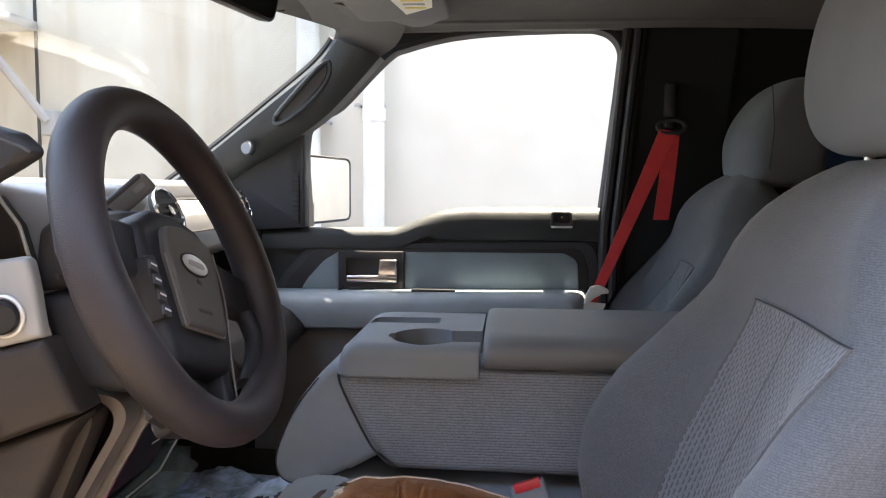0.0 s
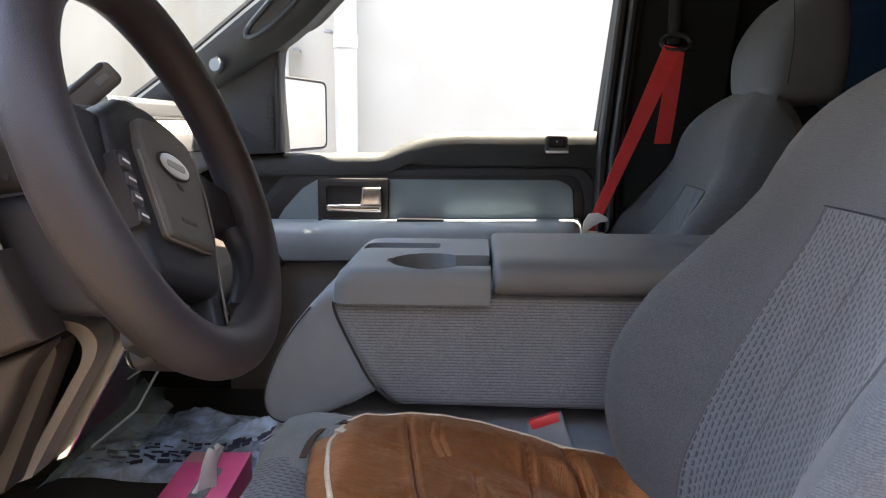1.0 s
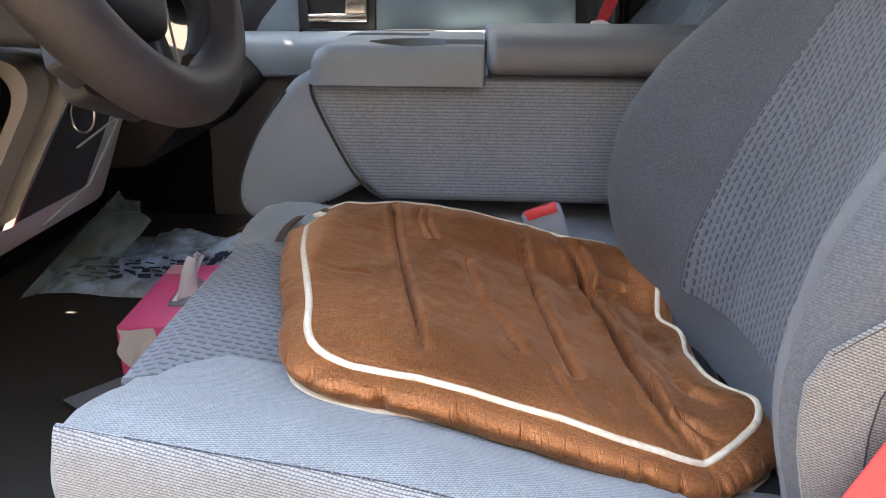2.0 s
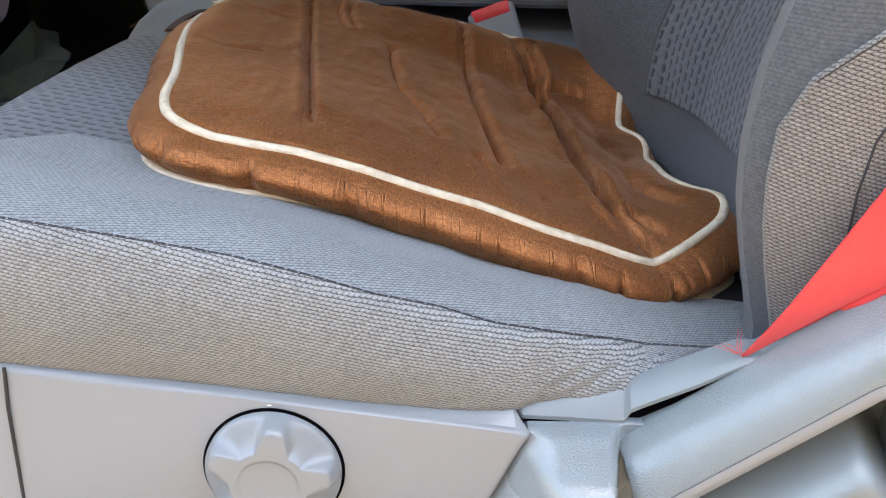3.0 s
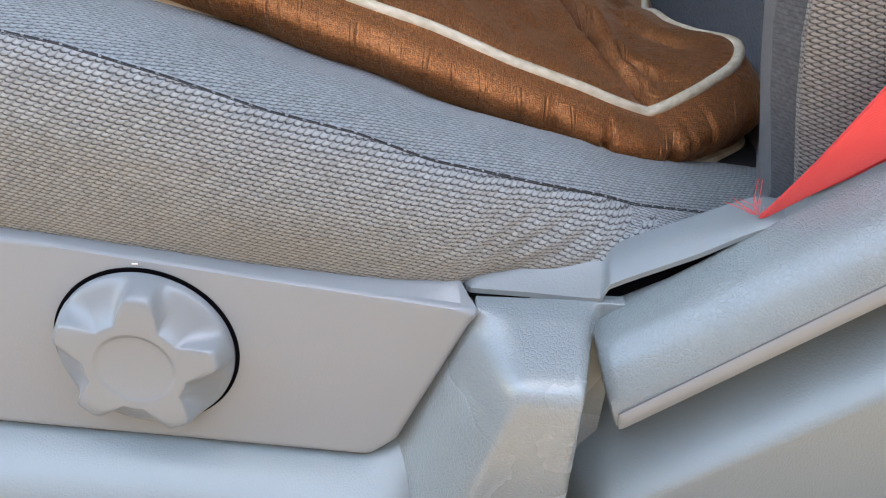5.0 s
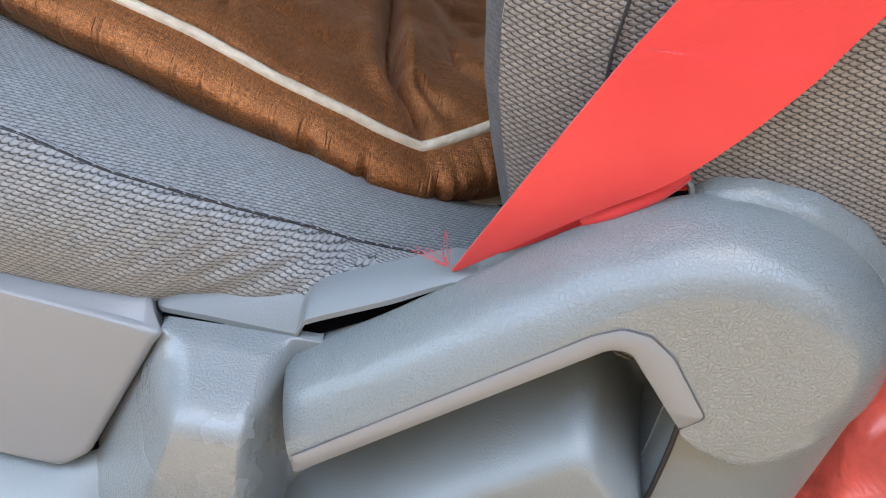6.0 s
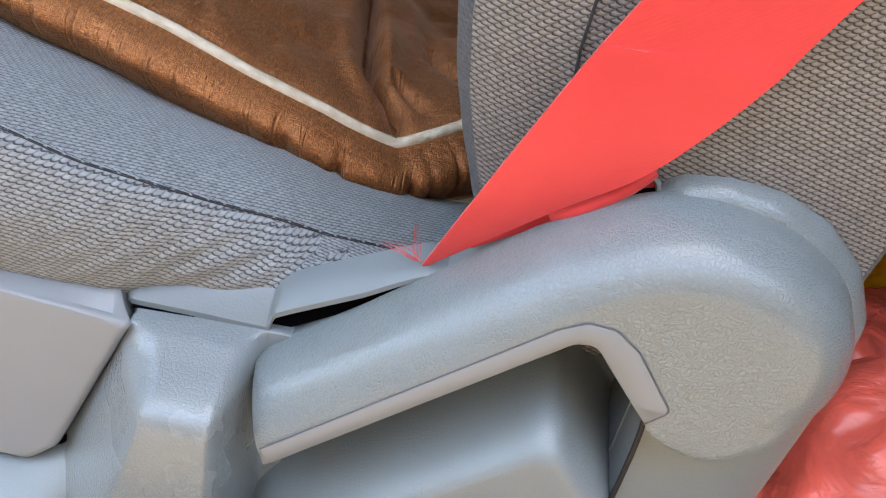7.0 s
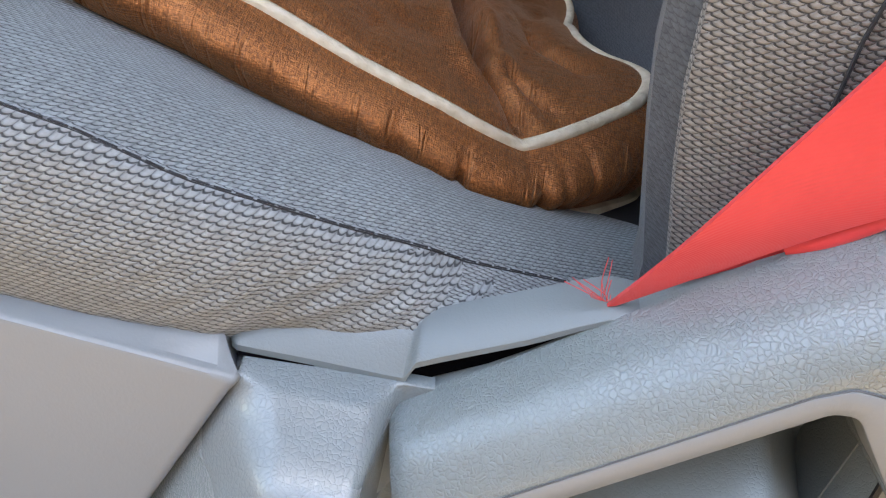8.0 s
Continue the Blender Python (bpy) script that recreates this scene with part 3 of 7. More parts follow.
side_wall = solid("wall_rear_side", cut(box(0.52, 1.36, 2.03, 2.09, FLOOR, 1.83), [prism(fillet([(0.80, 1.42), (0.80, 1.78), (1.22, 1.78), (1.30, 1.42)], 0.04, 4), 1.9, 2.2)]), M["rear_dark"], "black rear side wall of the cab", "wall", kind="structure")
part("rear_window", prism(fillet([(0.79, 1.41), (0.79, 1.79), (1.23, 1.79), (1.31, 1.41)], 0.04, 4), 2.058, 2.061), M["tint"], side_wall, "dark tinted rear side glass", smooth=False)
solid("roof_rail_far", box(-0.28, 1.42, 1.93, 2.044, 1.818, 1.90, 0.004), M["headliner"], "grey trimmed roof rail over the passenger door", "roof rail", kind="structure")
# out of view; added so its overhang keeps sky light off the driver seat
near_rail = solid("roof_rail", box(-0.50, 1.42, 0.47, 0.59, 1.765, 1.90, 0.03, 4), M["paint"], "unseen white roof rail added over the open door for shade", "roof rail", kind="structure")
part("rail_trim", box(-0.48, 1.40, 0.585, 0.625, 1.775, 1.822, 0.012, 3), M["headliner"], near_rail)
# unseen pillar, added to hold the belt and shade the seat from behind
solid("pillar_near", box(0.53, 0.70, 0.47, 0.545, FLOOR, 1.80, 0.02, 3), M["door_dark"], "unseen charcoal belt pillar added by the open door, shading the seat", "pillar trim", kind="structure")
solid("wall_rear_near", box(0.70, 1.36, 0.50, 0.55, FLOOR, 1.83, 0.01), M["rear_dark"], "black rear side wall of the cab", "wall", kind="structure")
sill = thing("sill_near", "white painted door sill below the open door", "sill", (0, 0.5, FLOOR - 0.3), kind="structure")
part("rocker", box(-1.0, 1.45, 0.42, 0.50, FLOOR - 0.30, FLOOR - 0.02, 0.02, 3), M["paint"], sill)
part("scuff_plate", box(-0.75, 0.75, 0.43, 0.53, FLOOR - 0.018, FLOOR - 0.004, 0.004), M["black"], sill)
# front body in front of the windscreen
body = thing("hood", "white painted truck bonnet and front body", "truck body", (-1.8, MID, 0.5), kind="structure")
part("bonnet", grid(lambda u, v: (v, u, 1.33 - 0.05 * abs((u - MID) / 0.85) ** 3 - 0.03 * (-1.25 - v)), span(0.42, 2.2, 13), span(-2.5, -1.25, 7), (0, 0, -0.06)), M["paint"], body)
part("fender", box(-2.5, -1.0, 2.05, 2.2, 0.5, 1.24, 0.03, 3), M["paint"], body)
part("grille_panel", box(-2.56, -2.5, 0.5, 2.12, 0.5, 1.26, 0.02), M["paint"], body)
part("cowl", box(-1.27, -1.1, 0.5, 2.1, 0.7, 1.345, 0.02), M["black"], body)

solid("wall_kick", box(-1.15, -0.60, 2.035, 2.10, FLOOR, 1.36, 0.01), M["rear_dark"], "black side wall of the passenger footwell", "wall", kind="structure")

# pillars
pillar = thing("pillar_front", "slate grey windscreen pillar trim with a grab handle and tweeter", "pillar trim", (-0.5, 2.0, 1.3), kind="structure")
A_OUT = [(-0.88, 2.02, 1.41), (-0.722, 2.00, 1.515), (-0.569, 1.985, 1.629), (-0.433, 1.97, 1.733), (-0.381, 1.955, 1.789)]
A_IN = [(-0.80, 2.055, 1.33), (-0.675, 2.03, 1.436), (-0.555, 2.015, 1.510), (-0.405, 1.985, 1.605), (-0.262, 1.955, 1.745)]
rings = []
for o, i in zip(spline(A_OUT, 5), spline(A_IN, 5)):
    d = i - o
    up = Vector((0, 1, 0))
    rings.append([o + up * 0.05, o, o + d * 0.12 - up * 0.022, o + d * 0.38 - up * 0.030, o + d * 0.68 - up * 0.026, o + d * 0.92 - up * 0.010, i, i + up * 0.06])
part("trim", loft(rings), M["pillar"], pillar)
part("glass_edge", tube([p + Vector((-0.004, 0.012, 0.003)) for p in spline(A_OUT, 5)], 0.011, 8), M["black"], pillar, "black rubber edge of the windscreen")
rings = []
for o, i in zip(spline([(-0.381, 1.955, 1.789), (-0.372, 1.94, 1.815), (-0.395, 1.90, 1.838), (-0.44, 1.80, 1.856)], 4), spline([(-0.262, 1.955, 1.745), (-0.22, 1.945, 1.772), (-0.19, 1.90, 1.812), (-0.18, 1.80, 1.832)], 4)):
    rings.append([o + Vector((0, 0.03, 0.03)), o, o * 0.5 + i * 0.5 + Vector((0, -0.006, -0.012)), i, i + Vector((0, 0.03, 0.03))])
part("header_trim", loft(rings), M["headliner"], pillar)
# grab handle: a rounded frame round a black pad that paints the recess's shade
def along(t, s, out):
    o = spline(A_OUT, 12)
    i = spline(A_IN, 12)
    k = min(int(t * (len(o) - 1)), len(o) - 2)
    f = t * (len(o) - 1) - k
    p = o[k].lerp(o[k + 1], f)
    q = i[k].lerp(i[k + 1], f)
    return p.lerp(q, s) + Vector((0, -out, 0))
loop = [along(t, s, 0.030 + 0.006 * math.sin(k)) for k, (t, s) in enumerate([(0.56, 0.40), (0.64, 0.30), (0.74, 0.22), (0.81, 0.22), (0.84, 0.32), (0.81, 0.48), (0.74, 0.58), (0.64, 0.64), (0.57, 0.62), (0.545, 0.52)])]
part("grab_handle", tube(spline(loop, 4, True), 0.0075, 8, True), M["pillar"], pillar, "slate grey moulded grab handle")
inner = [along(t, s, 0.0335) for t, s in [(0.575, 0.43), (0.64, 0.36), (0.74, 0.29), (0.80, 0.29), (0.82, 0.34), (0.795, 0.45), (0.74, 0.52), (0.64, 0.58), (0.58, 0.57)]]
inner = spline(inner, 3, True)
part("handle_recess_shade", loft([[p + Vector((0, 0.02, 0)) for p in inner], inner]), M["black"], pillar, "black pad painting the shaded recess behind the grab handle")
tw = Vector((-0.609, 1.968, 1.519))
bm = bmesh.new()
bmesh.ops.create_cone(bm, cap_ends=True, segments=28, radius1=0.021, radius2=0.018, depth=0.014, matrix=Matrix.Translation(tw) @ Euler((radians(90), 0, radians(-12))).to_matrix().to_4x4())
bmesh.ops.bevel(bm, geom=bm.edges[:], offset=0.002, segments=2, affect="EDGES")
tweeter = part("tweeter", bm, M["pillar"], pillar, "round slate speaker grille")
bm = bmesh.new()
bmesh.ops.create_cone(bm, cap_ends=True, segments=28, radius1=0.0145, radius2=0.0145, depth=0.004, matrix=Matrix.Translation(tw + Vector((-0.002, -0.008, 0))) @ Euler((radians(90), 0, radians(-12))).to_matrix().to_4x4())
part("grille", bm, M["tray"], tweeter)

bp = thing("pillar_middle", "dark charcoal door pillar trim with rubber seals", "pillar trim", (0.4, 2.05, 0.8), kind="structure")
def post(x_of, w, y0, y1, bev):
    rings = []
    for z in span(FLOOR, 1.825, 12):
        x = x_of(z)
        rings.append([(x, y1, z), (x, y0 + bev, z), (x + bev, y0, z), (x + w - bev, y0, z), (x + w, y0 + bev, z), (x + w, y1, z)])
    return loft(rings)
rear_edge = lambda z: 0.3010 + 0.094 * max(0.0, z - 1.296)
part("seal", post(lambda z: rear_edge(z) - 0.008, 0.022, 2.008, 2.10, 0.006), M["black"], bp, "black rubber door seal")
part("trim", post(lambda z: rear_edge(z) + 0.016, 0.020, 1.988, 2.08, 0.006), M["hub"], bp)
part("seal", post(lambda z: rear_edge(z) + 0.038, 0.006, 1.994, 2.08, 0.002), M["black"], bp)
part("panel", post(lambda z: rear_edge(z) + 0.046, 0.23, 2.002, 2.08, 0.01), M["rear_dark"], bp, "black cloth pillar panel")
part("jamb", box(0.310, 0.345, 2.085, 2.12, FLOOR, 1.36, 0.004), M["black"], bp)
part("belt_guide", box(0.44, 0.465, 1.975, 2.003, 1.57, 1.68, 0.006), M["black"], bp, "black belt height slider")


# ================= passenger door =================
def passenger_door():
    d = thing("car_door", "closed charcoal passenger door with a blue-grey insert", "car door", (-0.1, 2.08, FLOOR))
    zs = [(-0.66, 1.305), (-0.48, 1.312), (-0.236, 1.316), (-0.205, 1.326), (-0.176, 1.340), (-0.135, 1.355), (-0.101, 1.364), (-0.042, 1.370), (0.30, 1.371)]

    def upper(x):
        z = interp(zs, x)
        return [(x, 2.105, z - 0.004), (x, 2.062, z), (x, 2.050, z - 0.006), (x, 2.040, z - 0.022), (x, 2.041, z - 0.055), (x, 2.050, 1.290 - 0.006), (x, 2.058, 1.282), (x, 2.062, 1.10), (x, 2.14, 1.10), (x, 2.14, z - 0.03)]
    part("upper_panel", loft([upper(x) for x in span(-0.60, 0.298, 46)]), M["door_grain"], d)
    # rounded surround, recessed channel and insert
    surround = fillet([(-0.585, 1.125), (-0.545, 1.185), (-0.468, 1.272), (0.285, 1.283), (0.302, 1.20), (0.302, 1.125)], [0.01, 0.06, 0.07, 0.05, 0.03, 0.01], 6)
    part("surround", prism(surround, 2.046, 2.066, bevel=0.006, seg=3), M["door_dark"], d, "charcoal moulded surround")
    groove = fillet([(-0.556, 1.128), (-0.524, 1.180), (-0.455, 1.257), (0.255, 1.264), (0.270, 1.2), (0.270, 1.128)], [0.01, 0.06, 0.07, 0.045, 0.03, 0.01], 6)
    part("groove", prism(groove, 2.0435, 2.050, bevel=0.002), M["black"], d)
    front = fillet([(-0.497, 1.142), (-0.475, 1.176), (-0.430, 1.225), (-0.390, 1.249), (-0.390, 1.142)], [0.01, 0.03, 0.03, 0.002, 0.002], 5)
    part("insert", prism(front, 2.038, 2.046, bevel=0.0025), M["insert"], d)
    rear = fillet([(-0.213, 1.142), (-0.213, 1.250), (0.205, 1.252), (0.240, 1.235), (0.246, 1.142)], [0.002, 0.002, 0.025, 0.03, 0.002], 5)
    part("insert", prism(rear, 2.038, 2.046, bevel=0.0025), M["insert"], d)
    bez = part("handle_bezel", cut(prism(fillet([(-0.389, 1.142), (-0.389, 1.252), (-0.214, 1.252), (-0.214, 1.142)], 0.003, 2), 2.030, 2.046, bevel=0.002), [prism(fillet([(-0.368, 1.168), (-0.368, 1.233), (-0.228, 1.233), (-0.228, 1.168)], 0.008, 3), 2.02, 2.041)]), M["black"], d, "black handle bezel")
    part("handle", prism(fillet([(-0.366, 1.170), (-0.366, 1.189), (-0.230, 1.189), (-0.230, 1.170)], 0.005, 3), 2.018, 2.034, bevel=0.005, seg=4), M["chrome"], bez, "polished chrome lever handle")
    part("handle_block", prism(fillet([(-0.284, 1.186), (-0.278, 1.231), (-0.230, 1.231), (-0.230, 1.186)], 0.005, 3), 2.021, 2.036, bevel=0.005, seg=4), M["chrome"], bez)
    part("handle_groove", box(-0.362, -0.234, 2.0170, 2.024, 1.1785, 1.1805), M["black"], bez)
    # armrest
    def arm(x):
        k = max(0.0, (x - 0.215) / 0.05)
        e = 1 - math.sqrt(max(0.0, 1 - k * k)) if k < 1 else 1
        y0 = 1.965 + 0.085 * e
        zt = 1.148 + 0.010 * (x + 0.5) / 0.75
        zb = 1.048 + 0.012 * (x + 0.5) / 0.75 + 0.03 * e
        return [(x, 2.064, zt), (x, y0 + 0.040, zt), (x, y0 + 0.024, zt - 0.003), (x, y0 + 0.008, zt - 0.012), (x, y0 + 0.001, zt - 0.020), (x, y0 - 0.001, zt - 0.030), (x, y0 + 0.003, zt - 0.060), (x, y0 + 0.016, zb + 0.006), (x, y0 + 0.03, zb), (x, 2.064, zb - 0.005)]
    armrest = part("armrest", loft([arm(x) for x in span(-0.62, 0.21, 24) + span(0.215, 0.2645, 9)]), M["door_mid"], d, "blue-grey moulded armrest")
    for x0, x1, y0 in ((-0.385, -0.378, 2.005), (-0.36, -0.29, 2.02), (-0.19, -0.075, 1.995)):
        part("switch_panel", box(x0, x1, y0, y0 + 0.035, 1.146, 1.156, 0.002), M["black"], armrest)
    part("lower_panel", loft([[(x, 2.062, 1.08), (x, 2.030, 1.04), (x, 2.026, 0.98), (x, 2.032, 0.86), (x, 2.020, 0.80), (x, 2.018, FLOOR + 0.01), (x, 2.13, FLOOR + 0.01), (x, 2.13, 1.08)] for x in span(-0.62, 0.30, 12)]), M["door_low"], d, "plain grey lower door panel")
    # lock knob housing
    lk = part("lock_bezel", cut(prism(fillet([(0.168, 1.318), (0.170, 1.360), (0.222, 1.360), (0.226, 1.318)], 0.008, 3), 2.026, 2.05, bevel=0.003), [prism(fillet([(0.174, 1.331), (0.176, 1.356), (0.217, 1.356), (0.220, 1.331)], 0.008, 3), 2.02, 2.042)]), M["door_grain"], d)
    part("lock_knob", prism(fillet([(0.178, 1.334), (0.179, 1.354), (0.215, 1.354), (0.216, 1.334)], 0.006, 3), 2.032, 2.045, bevel=0.002), M["black"], lk, "black lock knob")
    part("bezel_lip", box(0.170, 0.224, 2.018, 2.030, 1.318, 1.324, 0.002), M["silver"], lk)
    part("screw", box(0.195, 0.199, 2.0305, 2.033, 1.344, 1.348, 0.001), M["silver"], lk)
    # window frame
    outer = [(-0.475, 1.312), (-0.475, 1.560), (-0.384, 1.628), (-0.259, 1.750), (-0.205, 1.776), (-0.087, 1.803), (0.057, 1.815), (0.245, 1.8185), (0.290, 1.813), (0.318, 1.797), (0.333, 1.770), (0.333, 1.735), (0.315, 1.557), (0.296, 1.371), (0.292, 1.330)]
    def rail(pts, w, name, mat, y, dep):
        mid = Vector((-0.05, 0, 1.55))
        rings = []
        for k, p in enumerate(pts):
            a, c = pts[max(k - 1, 0)], pts[min(k + 1, len(pts) - 1)]
            t = (c - a).normalized()
            nrm = Vector((-t.z, 0, t.x))
            yy = y - 0.12 * max(0, p.z - 1.37) * 0.6
            rings.append([Vector((p.x, yy, p.z)) + nrm * 0.001, Vector((p.x, yy - dep, p.z)) + nrm * (w * 0.15), Vector((p.x, yy - dep, p.z)) + nrm * (w * 0.85), Vector((p.x, yy, p.z)) + nrm * w, Vector((p.x, yy + 0.03, p.z)) + nrm * w, Vector((p.x, yy + 0.03, p.z)) + nrm * 0.001])
        part(name, loft(rings), mat, d)
    line = spline([Vector((x, 0, z)) for x, z in outer], 5)
    rail(line, 0.016, "window_seal", M["black"], 2.070, 0.010)
    rail(line, 0.085, "window_frame", M["black"], 2.088, 0.006)
    sail = fillet([(-0.478, 1.312), (-0.478, 1.585), (-0.56, 1.555), (-0.70, 1.45), (-0.70, 1.30)], [0.004, 0.01, 0.01, 0.02, 0.004], 3)
    sp = part("sail_panel", prism(sail, 2.030, 2.06, bevel=0.006), M["door_dark"], d, "charcoal mirror sail panel")
    part("vent_grille", prism(fillet([(-0.511, 1.322), (-0.511, 1.452), (-0.492, 1.452), (-0.492, 1.322)], 0.009, 4), 2.026, 2.034, bevel=0.002), M["black"], sp, "narrow black air slot")
    for k in range(9):
        z = 1.333 + k * 0.0135
        part("slat", box(-0.509, -0.494, 2.0235, 2.03, z, z + 0.004, 0.001), M["door_dark"], sp)
    part("sail_edge", box(-0.488, -0.476, 2.022, 2.05, 1.314, 1.583, 0.004), M["black"], sp)
    pane = [(-0.475, 1.30), (-0.475, 1.56), (-0.384, 1.628), (-0.259, 1.75), (-0.205, 1.776), (-0.087, 1.803), (0.057, 1.815), (0.285, 1.821), (0.345, 1.80), (0.345, 1.72), (0.310, 1.35)]
    bm = bmesh.new()
    bm.faces.new([bm.verts.new((x, 2.088 - 0.12 * 0.6 * max(0, z - 1.37), z)) for x, z in pane])
    win = part("window", bm, M["glass"], d, "clear side window glass", smooth=False)
    win.visible_shadow = False
    return d


passenger_door()


# ================= centre console (folded middle seat) =================
def console():
    c = thing("center_console", "folded grey cloth middle seat used as a console", "console", (0.05, MID, 0.93))
    y0, y1 = 1.175, 1.470
    side = fillet([(-0.196, 1.142), (-0.190, 1.112), (-0.150, 1.032), (-0.112, 0.988), (0.34, 0.984), (0.40, 1.150), (0.03, 1.150)], [0.004, 0.02, 0.02, 0.03, 0.02, 0.01, 0.005], 4)
    part("body", cut(prism(side, y0, y1, bevel=0.014, seg=4, back=True), [box(-0.128, 0.016, y0 + 0.006, 1.325, 1.101, 1.2)]), M["ribbed"], c, "ribbed grey cloth console side")
    rim = [Vector((x, y0 + 0.004, z)) for x, z in [(-0.196, 1.138), (-0.190, 1.112), (-0.150, 1.032), (-0.125, 1.002), (-0.105, 0.990)]]
    part("piping", tube(spline(rim, 6), 0.0020, 8), M["thread"], c, "dark corded seam")
    # moulded tray with cup wells
    outline = fillet([(-0.196, y0 - 0.018), (-0.196, y1 + 0.008), (0.022, y1 + 0.008), (0.022, y0 - 0.018)], [0.022, 0.022, 0.004, 0.004], 5)
    rings = []
    for z, inset in ((1.139, 0.0), (1.165, 0.002), (1.178, 0.006), (1.184, 0.013), (1.186, 0.022)):
        rings.append([(x + (inset * (1.4 if x < -0.1 else 0)), y + (inset if y < MID else -inset * 0.5), z) for x, y in outline])
    wells = [
        prism(fillet([(-0.180, 1.352), (-0.180, 1.408), (-0.056, 1.412), (-0.056, 1.356)], 0.012, 4), 1.150, 1.20, axis="z"),
        prism([(-0.066 + 0.056 * math.cos(a), 1.240 + 0.066 * math.sin(a)) for a in span(0, 2 * math.pi * 39 / 40, 40)], 1.105, 1.20, axis="z"),
        prism(fillet([(-0.127, 1.226), (-0.127, 1.258), (-0.10, 1.262), (-0.10, 1.222)], 0.008, 3), 1.105, 1.20, axis="z"),
        prism(fillet([(-0.05, 1.200), (-0.05, 1.288), (0.04, 1.292), (0.04, 1.200)], 0.008, 3), 1.135, 1.20, axis="z"),
    ]
    part("tray", cut(loft(rings), wells), M["tray"], c, "moulded grey plastic tray with cup wells")
    part("well_liner", box(-0.13, 0.018, y0 + 0.004, 1.32, 1.10, 1.112), M["tray_dark"], c)
    # padded lid
    rings = []
    for x in [0.027, 0.030, 0.038] + span(0.06, 0.42, 8):
        z = 1.153
        k = {0.027: 0.010, 0.030: 0.004, 0.038: 0.001}.get(x, 0.0)
        t = 1.200
        ring = []
        for y, zz in [(y0 - 0.012, z), (y0 - 0.022, z + 0.008), (y0 - 0.020, t - 0.020), (y0 - 0.008, t - 0.006), (y0 + 0.03, t), (MID, t + 0.003), (y1 - 0.02, t), (y1 + 0.004, t - 0.006), (y1 + 0.012, t - 0.02), (y1 + 0.01, z)]:
            ring.append((x, y + (k if y < MID else -k), zz - (k * 0.5 if zz > z + 0.02 else 0)))
        rings.append(ring)
    part("lid", loft(rings), M["lid"], c, "padded dark grey vinyl armrest lid", angle=75)
    # front pad
    pad = [(p.x, p.z) for p in spline([(x, 0, z) for x, z in [(-0.200, 1.150), (-0.243, 1.114), (-0.280, 1.058), (-0.301, 1.000), (-0.294, 0.964), (-0.262, 0.953), (-0.210, 0.968), (-0.150, 0.998), (-0.110, 1.030), (-0.150, 1.11)]], 6, True)]
    part("front_pad", prism(pad, y0 + 0.006, y1, bevel=0.016, seg=6, back=True), M["cloth_middle"], c, "rounded grey cloth pad")
    part("piping", tube([Vector((-0.225 + (x + 0.225) * 0.955, y0 + 0.0112, 1.035 + (z - 1.035) * 0.965)) for x, z in pad[4:40]], 0.0014, 6), M["thread"], c)
    # seat base under it
    base = fillet([(-0.285, 0.86), (-0.300, 0.93), (-0.27, 0.958), (0.30, 0.955), (0.30, 0.86)], [0.02, 0.03, 0.02, 0.01, 0.01], 4)
    part("seat_base", prism(base, 1.125, 1.49, bevel=0.02, seg=4, back=True), M["cloth_middle"], c, "grey cloth middle seat base")
    part("pedestal", box(-0.18, 0.26, 1.16, 1.46, FLOOR, 0.862, 0.01), M["black"], c)
    return c


console()
pp = thing("paper_scrap", "crumpled white paper scrap in the cup well", "paper", (-0.05, 1.23, 1.13))
part("sheet", grid(lambda u, v: (u, v, 1.128 + 0.012 * math.sin(u * 260) * math.cos(v * 190) + 0.02 * (v - 1.20) / 0.05), span(-0.080, -0.03, 8), span(1.190, 1.240, 8), (0, 0, 0.0006)), M["tissue"], pp)


# ================= seats =================
SEAM = [(-0.26, 1.020), (-0.162, 1.002), (-0.144, 0.9985), (-0.092, 0.990), (-0.041, 0.981), (-0.004, 0.970), (0.025, 0.959), (0.055, 0.950), (0.081, 0.939), (0.099, 0.934), (0.151, 0.916), (0.167, 0.908), (0.206, 0.898), (0.30, 0.885)]
SEAM_Y = [(-0.26, 0.587), (-0.04, 0.589), (0.0, 0.591), (0.025, 0.594), (0.055, 0.599), (0.081, 0.603), (0.10, 0.607), (0.125, 0.615), (0.151, 0.625), (0.167, 0.633), (0.206, 0.646), (0.30, 0.665)]
CLOTH_LOW = [(-0.30, 0.922), (-0.197, 0.9095), (-0.129, 0.9015), (-0.061, 0.895), (0.009, 0.887), (0.056, 0.883), (0.092, 0.884), (0.107, 0.887), (0.14, 0.889), (0.153, 0.891), (0.170, 0.898), (0.190, 0.8985), (0.206, 0.892), (0.235, 0.880), (0.30, 0.870)]
CLOTH_Y = [(-0.30, 0.6035), (0.09, 0.604), (0.107, 0.609), (0.16, 0.611), (0.19, 0.627), (0.206, 0.640), (0.235, 0.651), (0.30, 0.67)]
DRIVER_Y = 0.845


def side_y(x, u):
    """How far across the driver cushion's cloth side lies; u: from under the trim (0) up to the seam (1)."""
    ys, yb = interp(SEAM_Y, x), interp(CLOTH_Y, x)
    bulge = interp([(-0.26, 0.013), (0.05, 0.012), (0.10, 0.009), (0.15, 0.004), (0.20, 0.0)], x)
    tuck = 0.0025 * max(0.0, (u - 0.9) / 0.1) ** 2
    return yb + (ys - yb) * u - bulge * math.sin(math.pi * min(1.0, 0.06 + u * 0.90)) ** 0.8 + tuck


